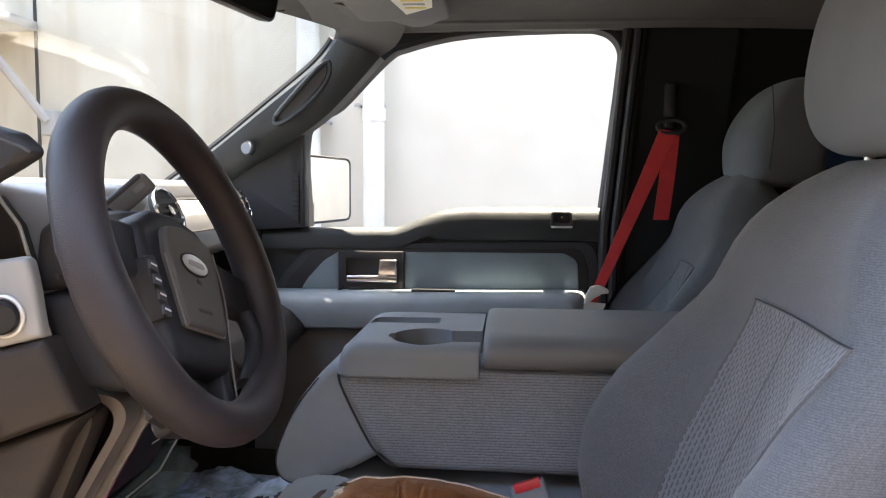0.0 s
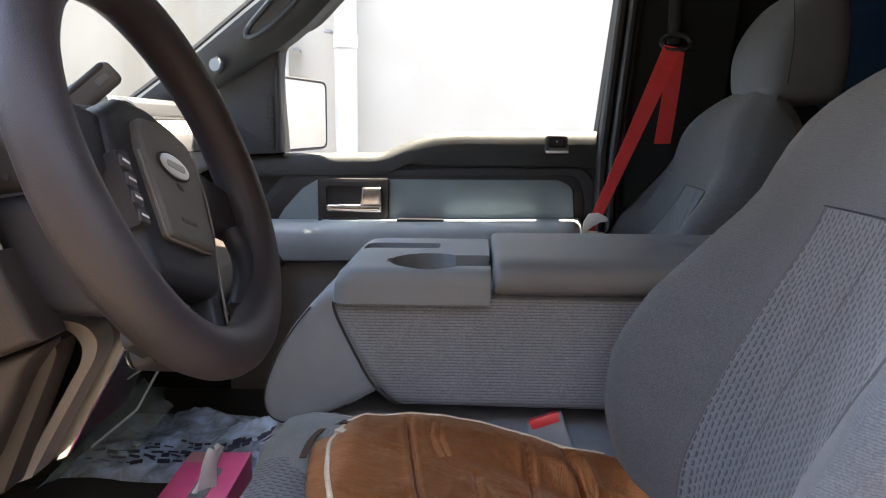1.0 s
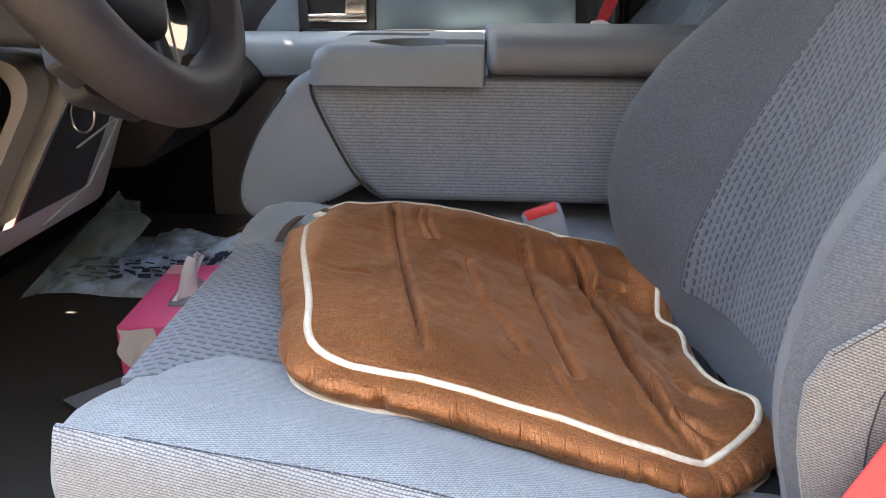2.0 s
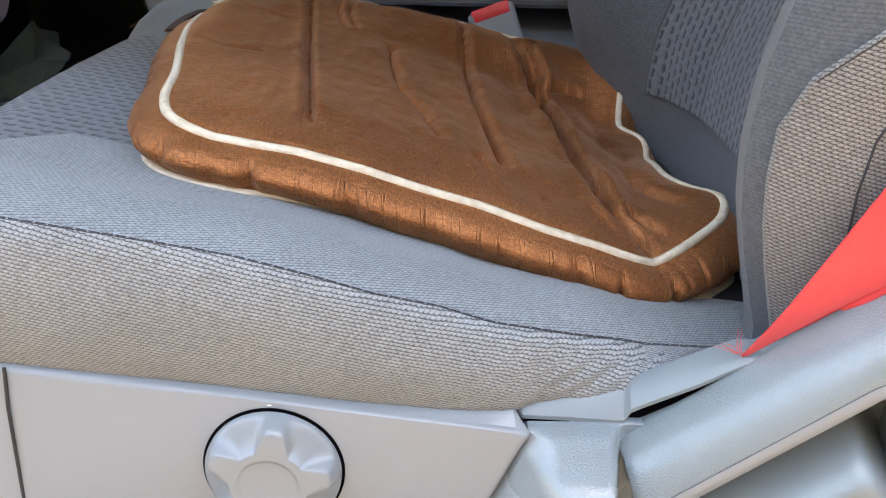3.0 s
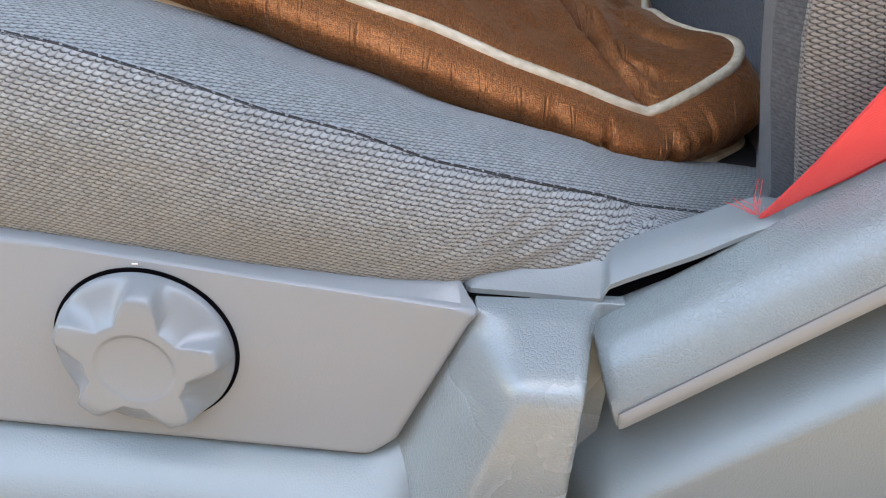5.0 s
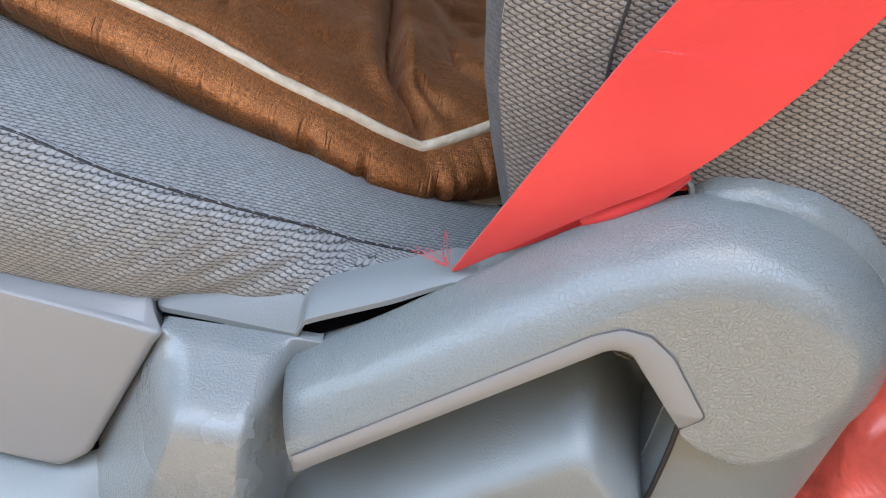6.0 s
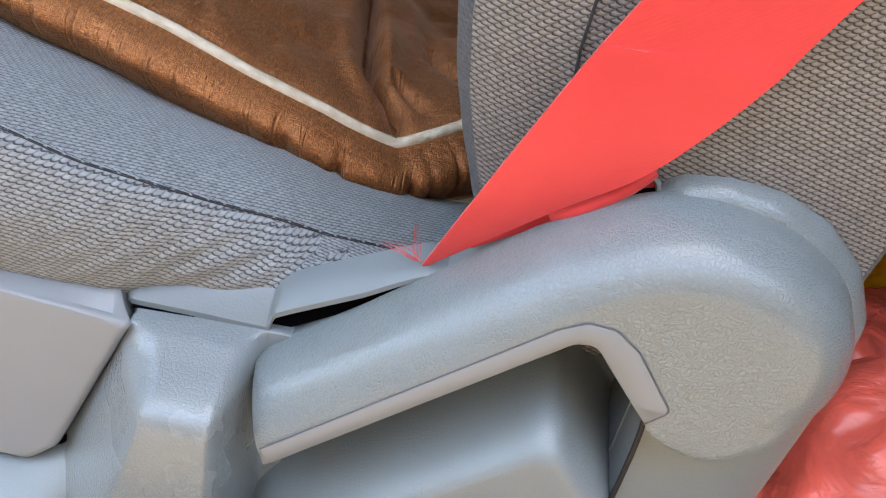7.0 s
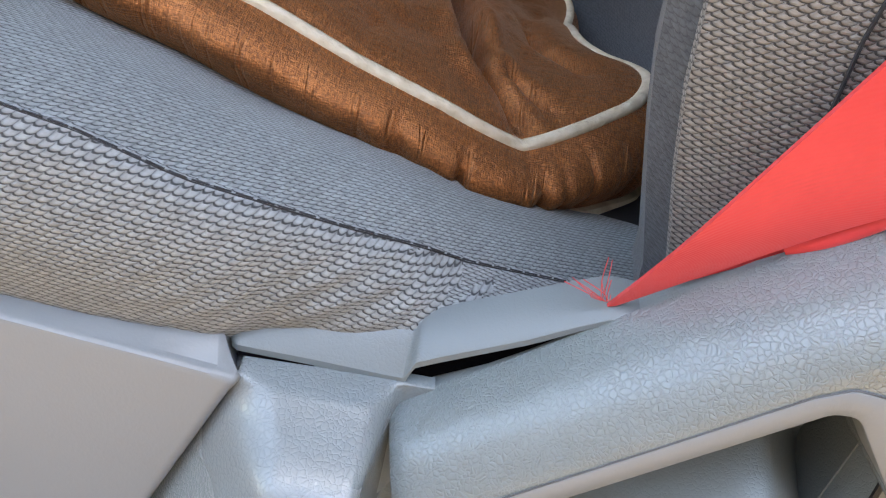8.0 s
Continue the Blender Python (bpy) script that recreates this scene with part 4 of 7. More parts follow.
def cushion_rings(dx, yc):
    rings = []
    nose = [(-0.268, 0.055, 0.085), (-0.264, 0.035, 0.055), (-0.252, 0.020, 0.030), (-0.235, 0.010, 0.013), (-0.21, 0.003, 0.004)]
    stations = nose + [(x, 0, 0) for x in span(-0.18, 0.27, 31)]
    for x, inset, drop in stations:
        zs = interp(SEAM, x) - drop
        zb = min(interp(CLOTH_LOW, x) - 0.012, zs - 0.012)
        seam = interp(SEAM_Y, x) - DRIVER_Y + inset
        half = [(side_y(x, u) - DRIVER_Y + inset + 0.0045, zb + (zs - zb) * u) for u in (0.0, 0.25, 0.5, 0.75, 0.92)]
        half += [(seam + 0.002, zs - 0.002), (seam + 0.006, zs + 0.0015), (seam + 0.014, zs + 0.0040), (seam + 0.034, zs + 0.0040), (seam + 0.058, zs - 0.003), (seam + 0.085, zs - 0.013), (-0.08, zs - 0.024), (0, zs - 0.026)]
        rings.append([(x + dx, yc + o, z) for o, z in half] + [(x + dx, yc - o, z) for o, z in reversed(half[:-1])])
    return rings


def back_centre(z):
    return 0.250 + 0.235 * (z - 0.93) + 0.02 * max(0.0, (1.0 - z) / 0.1)


BOLSTER = [(0.90, 0.030), (0.97, 0.056), (1.05, 0.078), (1.12, 0.082), (1.18, 0.066), (1.24, 0.036), (1.30, 0.008), (1.38, 0.004), (1.46, 0.0)]
WIDTH = [(0.90, 0.224), (0.98, 0.234), (1.10, 0.242), (1.20, 0.247), (1.27, 0.242), (1.32, 0.225), (1.36, 0.200), (1.40, 0.168), (1.43, 0.130), (1.448, 0.095), (1.455, 0.06)]


def back_half(z):
    """Half a section of the backrest from its rear edge to its middle: (offset, x)."""
    xc = back_centre(z)
    b = interp(BOLSTER, z)
    w = interp(WIDTH, z)
    r = max(0.0, (z - 1.36) / 0.095) ** 2
    xb = xc + 0.135 - 0.05 * r
    g = min(1.0, w / 0.200)
    xc += 0.055 * r
    return xc, [(-w * 0.8, xb), (-w - 0.002, xb - 0.03), (-w - 0.004, xc + 0.040), (-w + 0.002, xc - b + 0.035), (-w + 0.012 * g, xc - b + 0.012), (-w + 0.030 * g, xc - b), (-w + 0.055 * g, xc - b * 0.92), (-w + 0.085 * g, xc - b * 0.55), (-w + 0.115 * g, xc - b * 0.2), (-w * 0.25, xc + 0.002), (0, xc + 0.004)]


def back_rings(dx, yc):
    rings = []
    for z in span(0.885, 1.36, 20) + [1.385, 1.405, 1.42, 1.433, 1.443, 1.450, 1.455]:
        xc, half = back_half(z)
        far = [(o, x if x >= xc else xc - (xc - x) * FAR) for o, x in half]
        ring = [(x + dx, yc + o, z) for o, x in half] + [(x + dx, yc - o, z) for o, x in reversed(far[:-1])]
        rings.append([(x, min(y, 1.955), z) for x, y, z in ring])
    return rings


def back_front(o, z):
    """The backrest's front at offset o from its middle."""
    xc, half = back_half(z)
    x = interp(half[5:], -abs(o))
    return xc - (xc - x) * FAR if o > 0 and x < xc else x


FAR = 1.53   # the inner bolster stands further out than the worn outer one


def headrest(dx, yc, parent, slope=False):
    rings = []
    upright = [(1.458, 0.40, 0.045), (1.461, 0.66, 0.026), (1.472, 0.83, 0.012), (1.490, 0.93, 0.003), (1.52, 0.99, -0.003), (1.56, 1.0, -0.002), (1.61, 0.96, 0.006), (1.645, 0.86, 0.018), (1.665, 0.70, 0.032), (1.675, 0.45, 0.05)]
    sloped = [(1.426, 0.55, 0.03), (1.432, 0.80, 0.014), (1.452, 0.95, 0.002), (1.49, 1.0, -0.002), (1.53, 1.0, 0.0), (1.57, 0.99, 0.014), (1.605, 0.96, 0.036), (1.63, 0.91, 0.058), (1.648, 0.80, 0.082), (1.655, 0.60, 0.10)]
    for z, k, f in spline([Vector(r) for r in (sloped if slope else upright)], 4):
        w, d = 0.130 * k, 0.135
        x0 = 0.362 + dx + f
        x1 = 0.362 + dx + d * (0.4 + 0.6 * k) + 0.02
        pts = fillet([(x0, yc - w * 0.93), (x0 - 0.008, yc), (x0, yc + w * 0.93), (x1, yc + w), (x1, yc - w)], [0.042, 0.2, 0.042, 0.035, 0.035], 8)
        rings.append([(x, y, z) for x, y in pts])
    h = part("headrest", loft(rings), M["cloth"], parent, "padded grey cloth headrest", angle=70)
    part("seam", tube([Vector((0.362 + dx + 0.040 - 0.012 * abs(k - 0.5), yc - 0.1295 + 0.006 * abs(k - 0.4), 1.462 + 0.17 * k)) for k in span(0, 1, 14)], 0.0012, 5), M["thread"], h)
    for s in (-0.06, 0.06):
        part("post", tube([Vector((0.415 + dx, yc + s, 1.43)), Vector((0.415 + dx, yc + s, 1.47))], 0.006, 8), M["chrome"], h)
    return h


def seat(name, label, dx, yc, near):
    s = thing(name, label, "car seat", (0.1 + dx, yc, FLOOR))
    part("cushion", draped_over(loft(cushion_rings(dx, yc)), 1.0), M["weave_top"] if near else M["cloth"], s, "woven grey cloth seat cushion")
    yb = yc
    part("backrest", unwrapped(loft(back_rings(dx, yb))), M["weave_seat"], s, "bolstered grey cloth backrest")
    # dimpled inserts, laid on the cushions
    def top(u, v):
        return (v + dx, yc + u, interp(SEAM, v) - 0.0225 + 0.003 * math.cos(u / 0.15 * 1.45) - 0.02 * max(0.0, (-0.225 - v) / 0.03) ** 2)
    part("cushion_insert", grid(top, span(-0.150, 0.150, 13), span(-0.246, 0.24, 22), (0, 0, -0.01)), M["dots"], s, "dimpled grey cloth insert")
    high = 1.302 if near else 1.256

    def face(u, v):
        far_o = interp([(0.93, 0.132), (1.073, 0.123), (1.134, 0.111), (1.215, 0.090), (1.295, 0.051)], v) if near else interp([(0.93, 0.16), (1.121, 0.14), (1.2, 0.085), (1.256, 0.04)], v)
        near_o = interp([(0.93, -0.145), (1.0, -0.150), (1.08, -0.160), (1.2, -0.178), (1.3, -0.205)], v) if near else -0.175
        o = near_o + (far_o - near_o) * (u + 0.15) / 0.30
        return (back_front(o, v) + dx - 0.0035, yb + o, v)
    part("backrest_insert", grid(face, span(-0.150, 0.150, 25), span(0.95, high, 26), (0.004, 0, 0)), M["dots"], s, "dimpled grey cloth insert")
    part("upper_seam", tube([Vector(face(u, high + 0.002)) for u in span(-0.155, 0.155, 15)], 0.0008, 6), M["thread"], s)
    mid = lambda v: interp([(0.96, 0.060), (1.05, 0.050), (1.13, 0.020), (1.20, -0.020), (1.30, -0.070)], v)
    part("insert_seam", tube([Vector((back_front(mid(v), v) + dx - 0.0030, yb + mid(v), v)) for v in span(0.96, high - 0.002, 15)], 0.0012, 5), M["stitch"], s)
    corner = [(0.049, high), (0.056, high + 0.016), (0.072, high + 0.028)]
    part("shoulder_seam", tube(spline([Vector((back_front(o, v) + dx + 0.0004, yb + o, v)) for o, v in corner], 5), 0.0006, 5), M["stitch"], s)
    for u in ((0.151,) if near else (-0.151, 0.151)):
        part("insert_edge", tube([Vector(face(u, v)) for v in span(0.95, high, 18)], 0.0011, 5), M["stitch"], s)
    headrest(dx + (0.028 if near else 0.066), yb - (0.02 if near else 0), s, not near)
    part("pedestal", box(-0.16 + dx, 0.26 + dx, yc - 0.20, yc + 0.20, FLOOR, 0.89, 0.01), M["black"], s)
    return s


driver = seat("driver_seat", "grey cloth driver seat with woven sides and worn outer edge", 0.0, 0.845, True)
seat("passenger_seat", "grey cloth passenger seat with padded headrest", 0.13, 1.79, False)


# outer trim of the driver seat
def shield_y(z):
    """The side shield's face leans in a little towards its top."""
    return 0.583 + 0.10 * (z - 0.82)


def driver_trim(s):
    # woven outer panels, laid on the cushions
    def outer(u, v):
        # u: from under the trim up to the seam; v: along the seat
        zs, zb = interp(SEAM, v), interp(CLOTH_LOW, v)
        z = zb + (zs - 0.0004 - zb) * u
        slack = max(0.0, min(1.0, (v - 0.045) / 0.08)) * max(0.0, min(1.0, (0.20 - v) / 0.03)) * math.sin(math.pi * u) ** 0.7
        fold = math.sin((z - 0.905) * 520 - (v - 0.10) * 330 + 2.8 * noise.noise(Vector((v * 30, z * 30, 2))))
        dent = 0.0014 * math.sin(math.pi * u) * noise.noise(Vector((v * 22, z * 34, 5)))
        return (v, side_y(v, u) - slack * 0.0013 * fold - dent, z)
    part("side_panel", draped_over(grid(outer, span(0, 1, 26), span(-0.235, 0.238, 124), (0, 0.004, 0))), M["weave"], s, "woven grey cloth side with worn stains and folds")
    rings = [[(x - 0.0012, y - 0.0012, z) for x, y, z in r[1:5] + [tuple((Vector(r[4]) + Vector(r[5])) / 2)]] for r in back_rings(0.0, 0.845)[:-6]]
    fine = []
    for r in rings:
        # the woven side ends further back towards the top
        q = [Vector(p) for p in r]
        keep = 0.96 - min(0.64, max(0.0, q[0].z - 1.05) * 4.5)
        lens = [0.0]
        for a, c in zip(q, q[1:]):
            lens.append(lens[-1] + (c - a).length)
        fine.append([Vector([float(np.interp(lens[-1] * keep * k / 13, lens, [p[ax] for p in q])) for ax in range(3)]) + Vector((-0.0030, -0.0022, 0)) for k in range(14)])
    part("back_side_panel", unwrapped(grid(lambda u, v: fine[v][u], range(14), range(len(fine)), (0, 0.004, 0))), M["weave_back"], s, "woven grey backrest side")
    part("back_seam", tube([Vector(r[-1]) + Vector((0.0015, -0.0002, 0)) for r in fine], 0.0006, 6), M["thread"], s, "dark stitched backrest seam")
    part("back_seam", tube([Vector(r[10]) + Vector((0.0, -0.0003, 0)) for r in fine], 0.0006, 5), M["thread"], s)
    run = span(-0.235, 0.205, 70)
    part("seam_line", tube([Vector((q, interp(SEAM_Y, q) + 0.0006, interp(SEAM, q) - 0.0004)) for q in run], 0.00028, 5), M["thread"], s, "dark seam between side and top")
    for k in range(70):
        x = -0.195 + k * 0.0058
        ends = [Vector((q, interp(SEAM_Y, q) + 0.0008, interp(SEAM, q) + 0.0002)) for q in (x, x + 0.0047)]
        part("stitch", tube(ends, 0.00033, 4), M["thread"], s)
    # side shield: flat leaning face, sloped upper facet back to the cloth
    crease = [(-0.30, 0.932), (-0.123, 0.909), (-0.0125, 0.8948), (0.079, 0.8842), (0.12, 0.879)]
    top = [(-0.30, 0.935), (-0.197, 0.9164), (-0.129, 0.9090), (-0.061, 0.9030), (0.009, 0.8945), (0.056, 0.8900), (0.075, 0.8884), (0.092, 0.8895)]
    bot = [(0.0950, 0.8860), (0.1030, 0.8795), (0.0990, 0.8730), (0.0715, 0.8125), (0.0600, 0.8030), (-0.021, 0.8075), (-0.1495, 0.8141), (-0.30, 0.822)]
    shell = fillet(top + bot, [0.01, 0.001, 0.001, 0.001, 0.001, 0.001, 0.003, 0.002, 0.002, 0.003, 0.003, 0.010, 0.010, 0.001, 0.001, 0.01], 6)
    rings = []
    for d, low, back in ((0.0040, 0.0016, 0.0), (0.0024, 0.0009, 0.0002), (0.0012, 0.0004, 0.0009), (0.0004, 0.0, 0.0020), (0.0, 0.0, 0.0035)):
        rings.append([(x, shield_y(z) + back, z) for x, z in ((x, min(z, interp(crease, x) - low)) for x, z in inset(shell, d))])

    def corner(x, z, k):
        # the facet's end runs slantwise back from the face's corner
        if x > 0.0925 and z > 0.874:
            return x + k * 0.85 * (0.0925 - x), z + k * 0.85 * (0.8890 - z)
        return x, z
    rings.append([(x, shield_y(z) + 0.0075, min(z, 0.5 * (interp(crease, x) + interp(top, x)) + 0.0006)) for x, z in (corner(x, z, 0.5) for x, z in shell)])
    rings.append([(x, 0.603, z) for x, z in (corner(x, z, 1.0) for x, z in shell)])
    rings.append([(x, 0.616, z) for x, z in (corner(x, z, 1.0) for x, z in shell)])
    sh = part("side_shield", loft(rings), M["shield"], s, "smooth grey plastic side shield", angle=32)
    part("shield_joint", tube([Vector((-0.1615, 0.5915, 0.9135)), Vector((-0.164, 0.5890, 0.8900)), Vector((-0.168, 0.5830, 0.8200))], 0.0009, 6), M["black"], sh)
    # knob over a black disc that paints the shade of its round well
    seat_of = Matrix.Translation((-0.0305, shield_y(0.8562), 0.8562)) @ Euler((radians(-5.7), 0, 0)).to_matrix().to_4x4()
    bm = bmesh.new()
    bmesh.ops.create_cone(bm, cap_ends=True, segments=64, radius1=0.0372, radius2=0.0372, depth=0.0016, matrix=seat_of @ Euler((radians(90), 0, 0)).to_matrix().to_4x4())
    part("knob_well_shade", bm, M["gap_shade"], sh, "black disc painting the shade round the knob")
    # five fingers with scoops between them over a round skirt
    rings = []
    for y, r0, cut_in in ((0.0008, 0.0356, 0.0), (-0.0030, 0.0356, 0.0), (-0.0044, 0.0353, 0.0008), (-0.0056, 0.0350, 0.0028), (-0.0072, 0.0346, 0.0056), (-0.0090, 0.0342, 0.0080), (-0.0108, 0.0337, 0.0098), (-0.0124, 0.0331, 0.0109), (-0.0138, 0.0324, 0.0113), (-0.0146, 0.0316, 0.0111), (-0.0149, 0.0307, 0.0105), (-0.0150, 0.0260, 0.0066), (-0.0150, 0.0200, 0.0016), (-0.0150, 0.0165, 0.0), (-0.0149, 0.0158, 0.0), (-0.0145, 0.0150, 0.0), (-0.0143, 0.0142, 0.0), (-0.0143, 0.0060, 0.0)):
        ring = []
        for k in range(120):
            a = k / 120 * 2 * math.pi
            c = math.cos(5 * (a - radians(81)))
            scoop = max(0.0, min(1.0, (0.74 - c) / 1.25)) ** 0.75
            r = r0 - cut_in * scoop
            ring.append(seat_of @ Vector((r * math.cos(a), y, r * math.sin(a))))
        rings.append(ring)
    part("lumbar_knob", loft(rings), M["knob"], sh, "scalloped grey plastic lumbar knob", angle=50)
    part("knob_mark", tube([seat_of @ Vector((-0.0010, -0.0002, 0.0388)), seat_of @ Vector((0.0012, -0.0002, 0.0389))], 0.0003, 6), M["paint"], sh, "small white pointer mark")
    # lower trim, swelling out below the shield
    low = [(-0.30, 0.8185), (-0.15, 0.8115), (-0.021, 0.8050), (0.058, 0.8005), (0.070, 0.806)]
    def skirt(u, v):
        x = -0.30 + 0.384 * v
        zt = interp(low, x)
        drop = 0.080 * u
        out = 0.030 * (1 - (1 - min(1.0, u / 0.42)) ** 1.7)
        edge = min(1.0, max(0.0, (0.0745 + 0.27 * drop - x) / 0.02))
        return (x + 0.012 * u, 0.5925 - out * (0.25 + 0.75 * edge) - 0.004, zt - drop * (0.35 + 0.65 * u))
    part("lower_trim", grid(skirt, span(0, 1, 26), span(0, 1, 40), (0, 0.012, 0)), M["trim"], s, "satin grey lower seat trim", angle=70)
    part("trim_joint", tube([Vector((x, 0.5915, z)) for x, z in [(-0.30, 0.8203), (-0.1495, 0.8130), (-0.021, 0.8063), (0.060, 0.8017), (0.0725, 0.8100)]], 0.0016, 6), M["gap_shade"], s, "dark joint below the shield")
    part("trim_joint", tube([Vector(skirt(u, 0.99)) + Vector((0, -0.0008, 0)) for u in span(0, 1, 12)], 0.0008, 6), M["gap_shade"], s)
    # recliner housing behind the shield
    base = fillet([(0.0990, 0.8790), (0.066, 0.805), (0.10, 0.735), (0.356, 0.735), (0.3650, 0.83), (0.3680, 0.893), (0.360, 0.935), (0.30, 0.962), (0.2784, 0.9645), (0.2598, 0.9570), (0.243, 0.9455), (0.2258, 0.9310), (0.2070, 0.9160), (0.1875, 0.8995), (0.152, 0.8720), (0.142, 0.8720)], [0.002, 0.003, 0.01, 0.02, 0.02, 0.03, 0.03, 0.02, 0.02, 0.02, 0.02, 0.02, 0.02, 0.02, 0.004, 0.004], 4)
    hollow = prism([(0.150, 0.828), (0.1604, 0.850), (0.262, 0.936), (0.274, 0.930), (0.297, 0.897), (0.297, 0.740), (0.150, 0.740)], 0.56, 0.66)
    rc = part("recliner_housing", cut(prism(base, 0.5960, 0.617, profile=[(0.0050, 0.0), (0.0042, 0.0008), (0.0028, 0.0030), (0.0012, 0.0066), (0.0, 0.0100)]), [hollow]), M["trim"], s, "grained grey recliner housing")
    rows = [(0.6080, 0.8810), (0.6020, 0.8808), (0.5960, 0.8802), (0.5900, 0.8790), (0.5865, 0.8776), (0.5800, 0.8750), (0.5730, 0.8725), (0.5660, 0.8698), (0.5615, 0.8674), (0.5590, 0.8645), (0.5578, 0.8600), (0.5572, 0.8520), (0.5566, 0.84), (0.5560, 0.82), (0.5556, 0.80), (0.5552, 0.77), (0.5548, 0.737)]
    rows = [(p.x, p.y) for p in spline([Vector((y, z, 0)) for y, z in rows], 3)]

    def ridge(u, v):
        # a faceted hump: shelf under the rail, sloped upper facet, upright face, flat splayed flank
        yr, z = rows[v]
        foot = interp([(0.737, 0.040), (0.8125, 0.0715), (0.8730, 0.0990), (0.8810, 0.1015)], z)
        crest = interp([(0.737, 0.078), (0.815, 0.1040), (0.8650, 0.1185), (0.8720, 0.1195), (0.8790, 0.1130), (0.8810, 0.1080)], z)
        x = foot + (0.1620 - foot) * u
        left = max(0.0, min(1.0, (x - foot) / (crest - foot)))
        left = 1 - (1 - left) ** 1.15
        right = max(0.0, min(1.0, (0.1530 - x) / 0.0120))
        right = right * right * (3 - 2 * right)
        y = min(yr + (max(yr, 0.5930) - yr) * (1 - left) + (max(yr, 0.5995) - yr) * (1 - right), max(yr, 0.6))
        return (x, y, z)
    part("ridge", grid(ridge, span(0, 1, 60), range(len(rows)), (0, 0.006, 0)), M["hump"], rc, "faceted grained hump beside the shield", angle=80)

    under = [(0.150, 0.8350), (0.1604, 0.8440), (0.2601, 0.9275), (0.2670, 0.9280), (0.2870, 0.9045), (0.2950, 0.8935), (0.300, 0.888)]

    def scoop(u, v):
        x = 0.1475 + (0.2990 - 0.1475) * u
        zt = interp(under, x) + 0.002
        z = 0.735 + (zt - 0.735) * v
        # a dim back wall under the grip, a wide slope out from it, then the upright face
        d = zt - z
        t = max(0.0, min(1.0, (d - 0.024) / 0.034))
        t = t * t * (3 - 2 * t)
        end = max(0.0, min(1.0, (x - 0.1475) / 0.016))
        turn = max(0.0, (x - 0.2915) / 0.0075) ** 2
        return (x, 0.6220 - 0.0570 * t * (0.3 + 0.7 * end) + 0.012 * turn * t, z)
    part("pocket", grid(scoop, span(0, 1, 45), span(0, 1, 81), (0, 0.006, 0)), M["trim"], rc, "scooped finger pocket below the lever", angle=70)
    part("pocket_joint", tube(spline([(0.2970, 0.5800, 0.8990), (0.2985, 0.5795, 0.8800), (0.2988, 0.5793, 0.8600), (0.2985, 0.5793, 0.8300), (0.2980, 0.5793, 0.7900)], 6), 0.0011, 6), M["black"], rc)
    def flank(u, v):
        # the housing's end below the lever's round head, with a side wall into the pocket
        if u <= 0.08:
            x, y = (0.2975, 0.6300) if u == 0 else (0.2978, 0.5860)
        else:
            x = 0.2978 + (0.3550 + 0.0115 * v - 0.2978) * (u - 0.08) / 0.92
            y = 0.5815 + 0.010 * u ** 4
        return (x, y, 0.735 + (0.920 - 0.735) * v)
    part("end_panel", grid(flank, [0.0, 0.04, 0.10] + span(0.14, 1, 22), span(0, 1, 40), (0, 0.008, 0)), M["trim"], rc, "grey housing end below the lever")
    # big hook-shaped lever pad: upper side rounded over, lower edge crisp
    edges = [(0.1600, 0.8425, 0.1500, 0.8712, 1), (0.1850, 0.8640, 0.1800, 0.8950, 1), (0.2096, 0.8848, 0.2070, 0.9180, 1), (0.2250, 0.8980, 0.2258, 0.9335, 1), (0.2400, 0.9105, 0.2430, 0.9480, 1), (0.2520, 0.9205, 0.2598, 0.9605, 1), (0.2600, 0.9265, 0.2784, 0.9700, 1), (0.2640, 0.9278, 0.3000, 0.9735, 1), (0.2678, 0.9270, 0.3230, 0.9695, 1), (0.2730, 0.9210, 0.3430, 0.9600, 1), (0.2790, 0.9140, 0.3565, 0.9470, 0.92), (0.2830, 0.9092, 0.3620, 0.9310, 0.75), (0.2868, 0.9042, 0.3575, 0.9150, 0.36), (0.2895, 0.9007, 0.3450, 0.8990, 0.10), (0.2915, 0.8983, 0.3310, 0.8880, 0.03), (0.2930, 0.8965, 0.3176, 0.8833, 0.02), (0.2945, 0.8945, 0.3040, 0.8872, 0.02)]
    low_edge = spline([Vector((a, 0, b)) for a, b, _, _, _ in edges], 5)
    top_edge = spline([Vector((a, 0, b)) for _, _, a, b, _ in edges], 5)
    round_of = [p.x for p in spline([Vector((r, 0, 0)) for *_, r in edges], 5)]

    def slice_of(lo, hi, r, shrink=0.0, back=0.0):
        """From the back of the lower edge, over the rounded face, to the back of the upper edge."""
        ring = [Vector((lo.x, 0.6010, lo.z))]
        flat = max(0.0, 1 - 0.026 / (hi - lo).length)
        for k in [0.0, 0.03] + span(0.10, 1.0, 17):
            t = max(0.0, (k - flat) / (1 - flat))
            y = 0.5680 + 0.0330 * max(0.0, min(1.0, r)) * (1 - math.sqrt(max(0.0, 1 - t * t))) ** 0.9
            edge = 0.0012 if k == 0.0 else 0.0
            p = lo.lerp(hi, k)
            ring.append(Vector((p.x - shrink, min(0.6010, y + edge + back), p.z)))
        ring.append(Vector((hi.x, 0.6012, hi.z)))
        return ring
    first = (low_edge[0], top_edge[0], 1.0)
    slices = [slice_of(*first, 0.0012, 0.033), slice_of(*first, 0.0012, 0.012), slice_of(*first, 0.0010, 0.0060), slice_of(*first, 0.0006, 0.0025), slice_of(*first, 0.0, 0.0008)]
    slices += [slice_of(a, b, r) for a, b, r in zip(low_edge[1:], top_edge[1:], round_of[1:])]
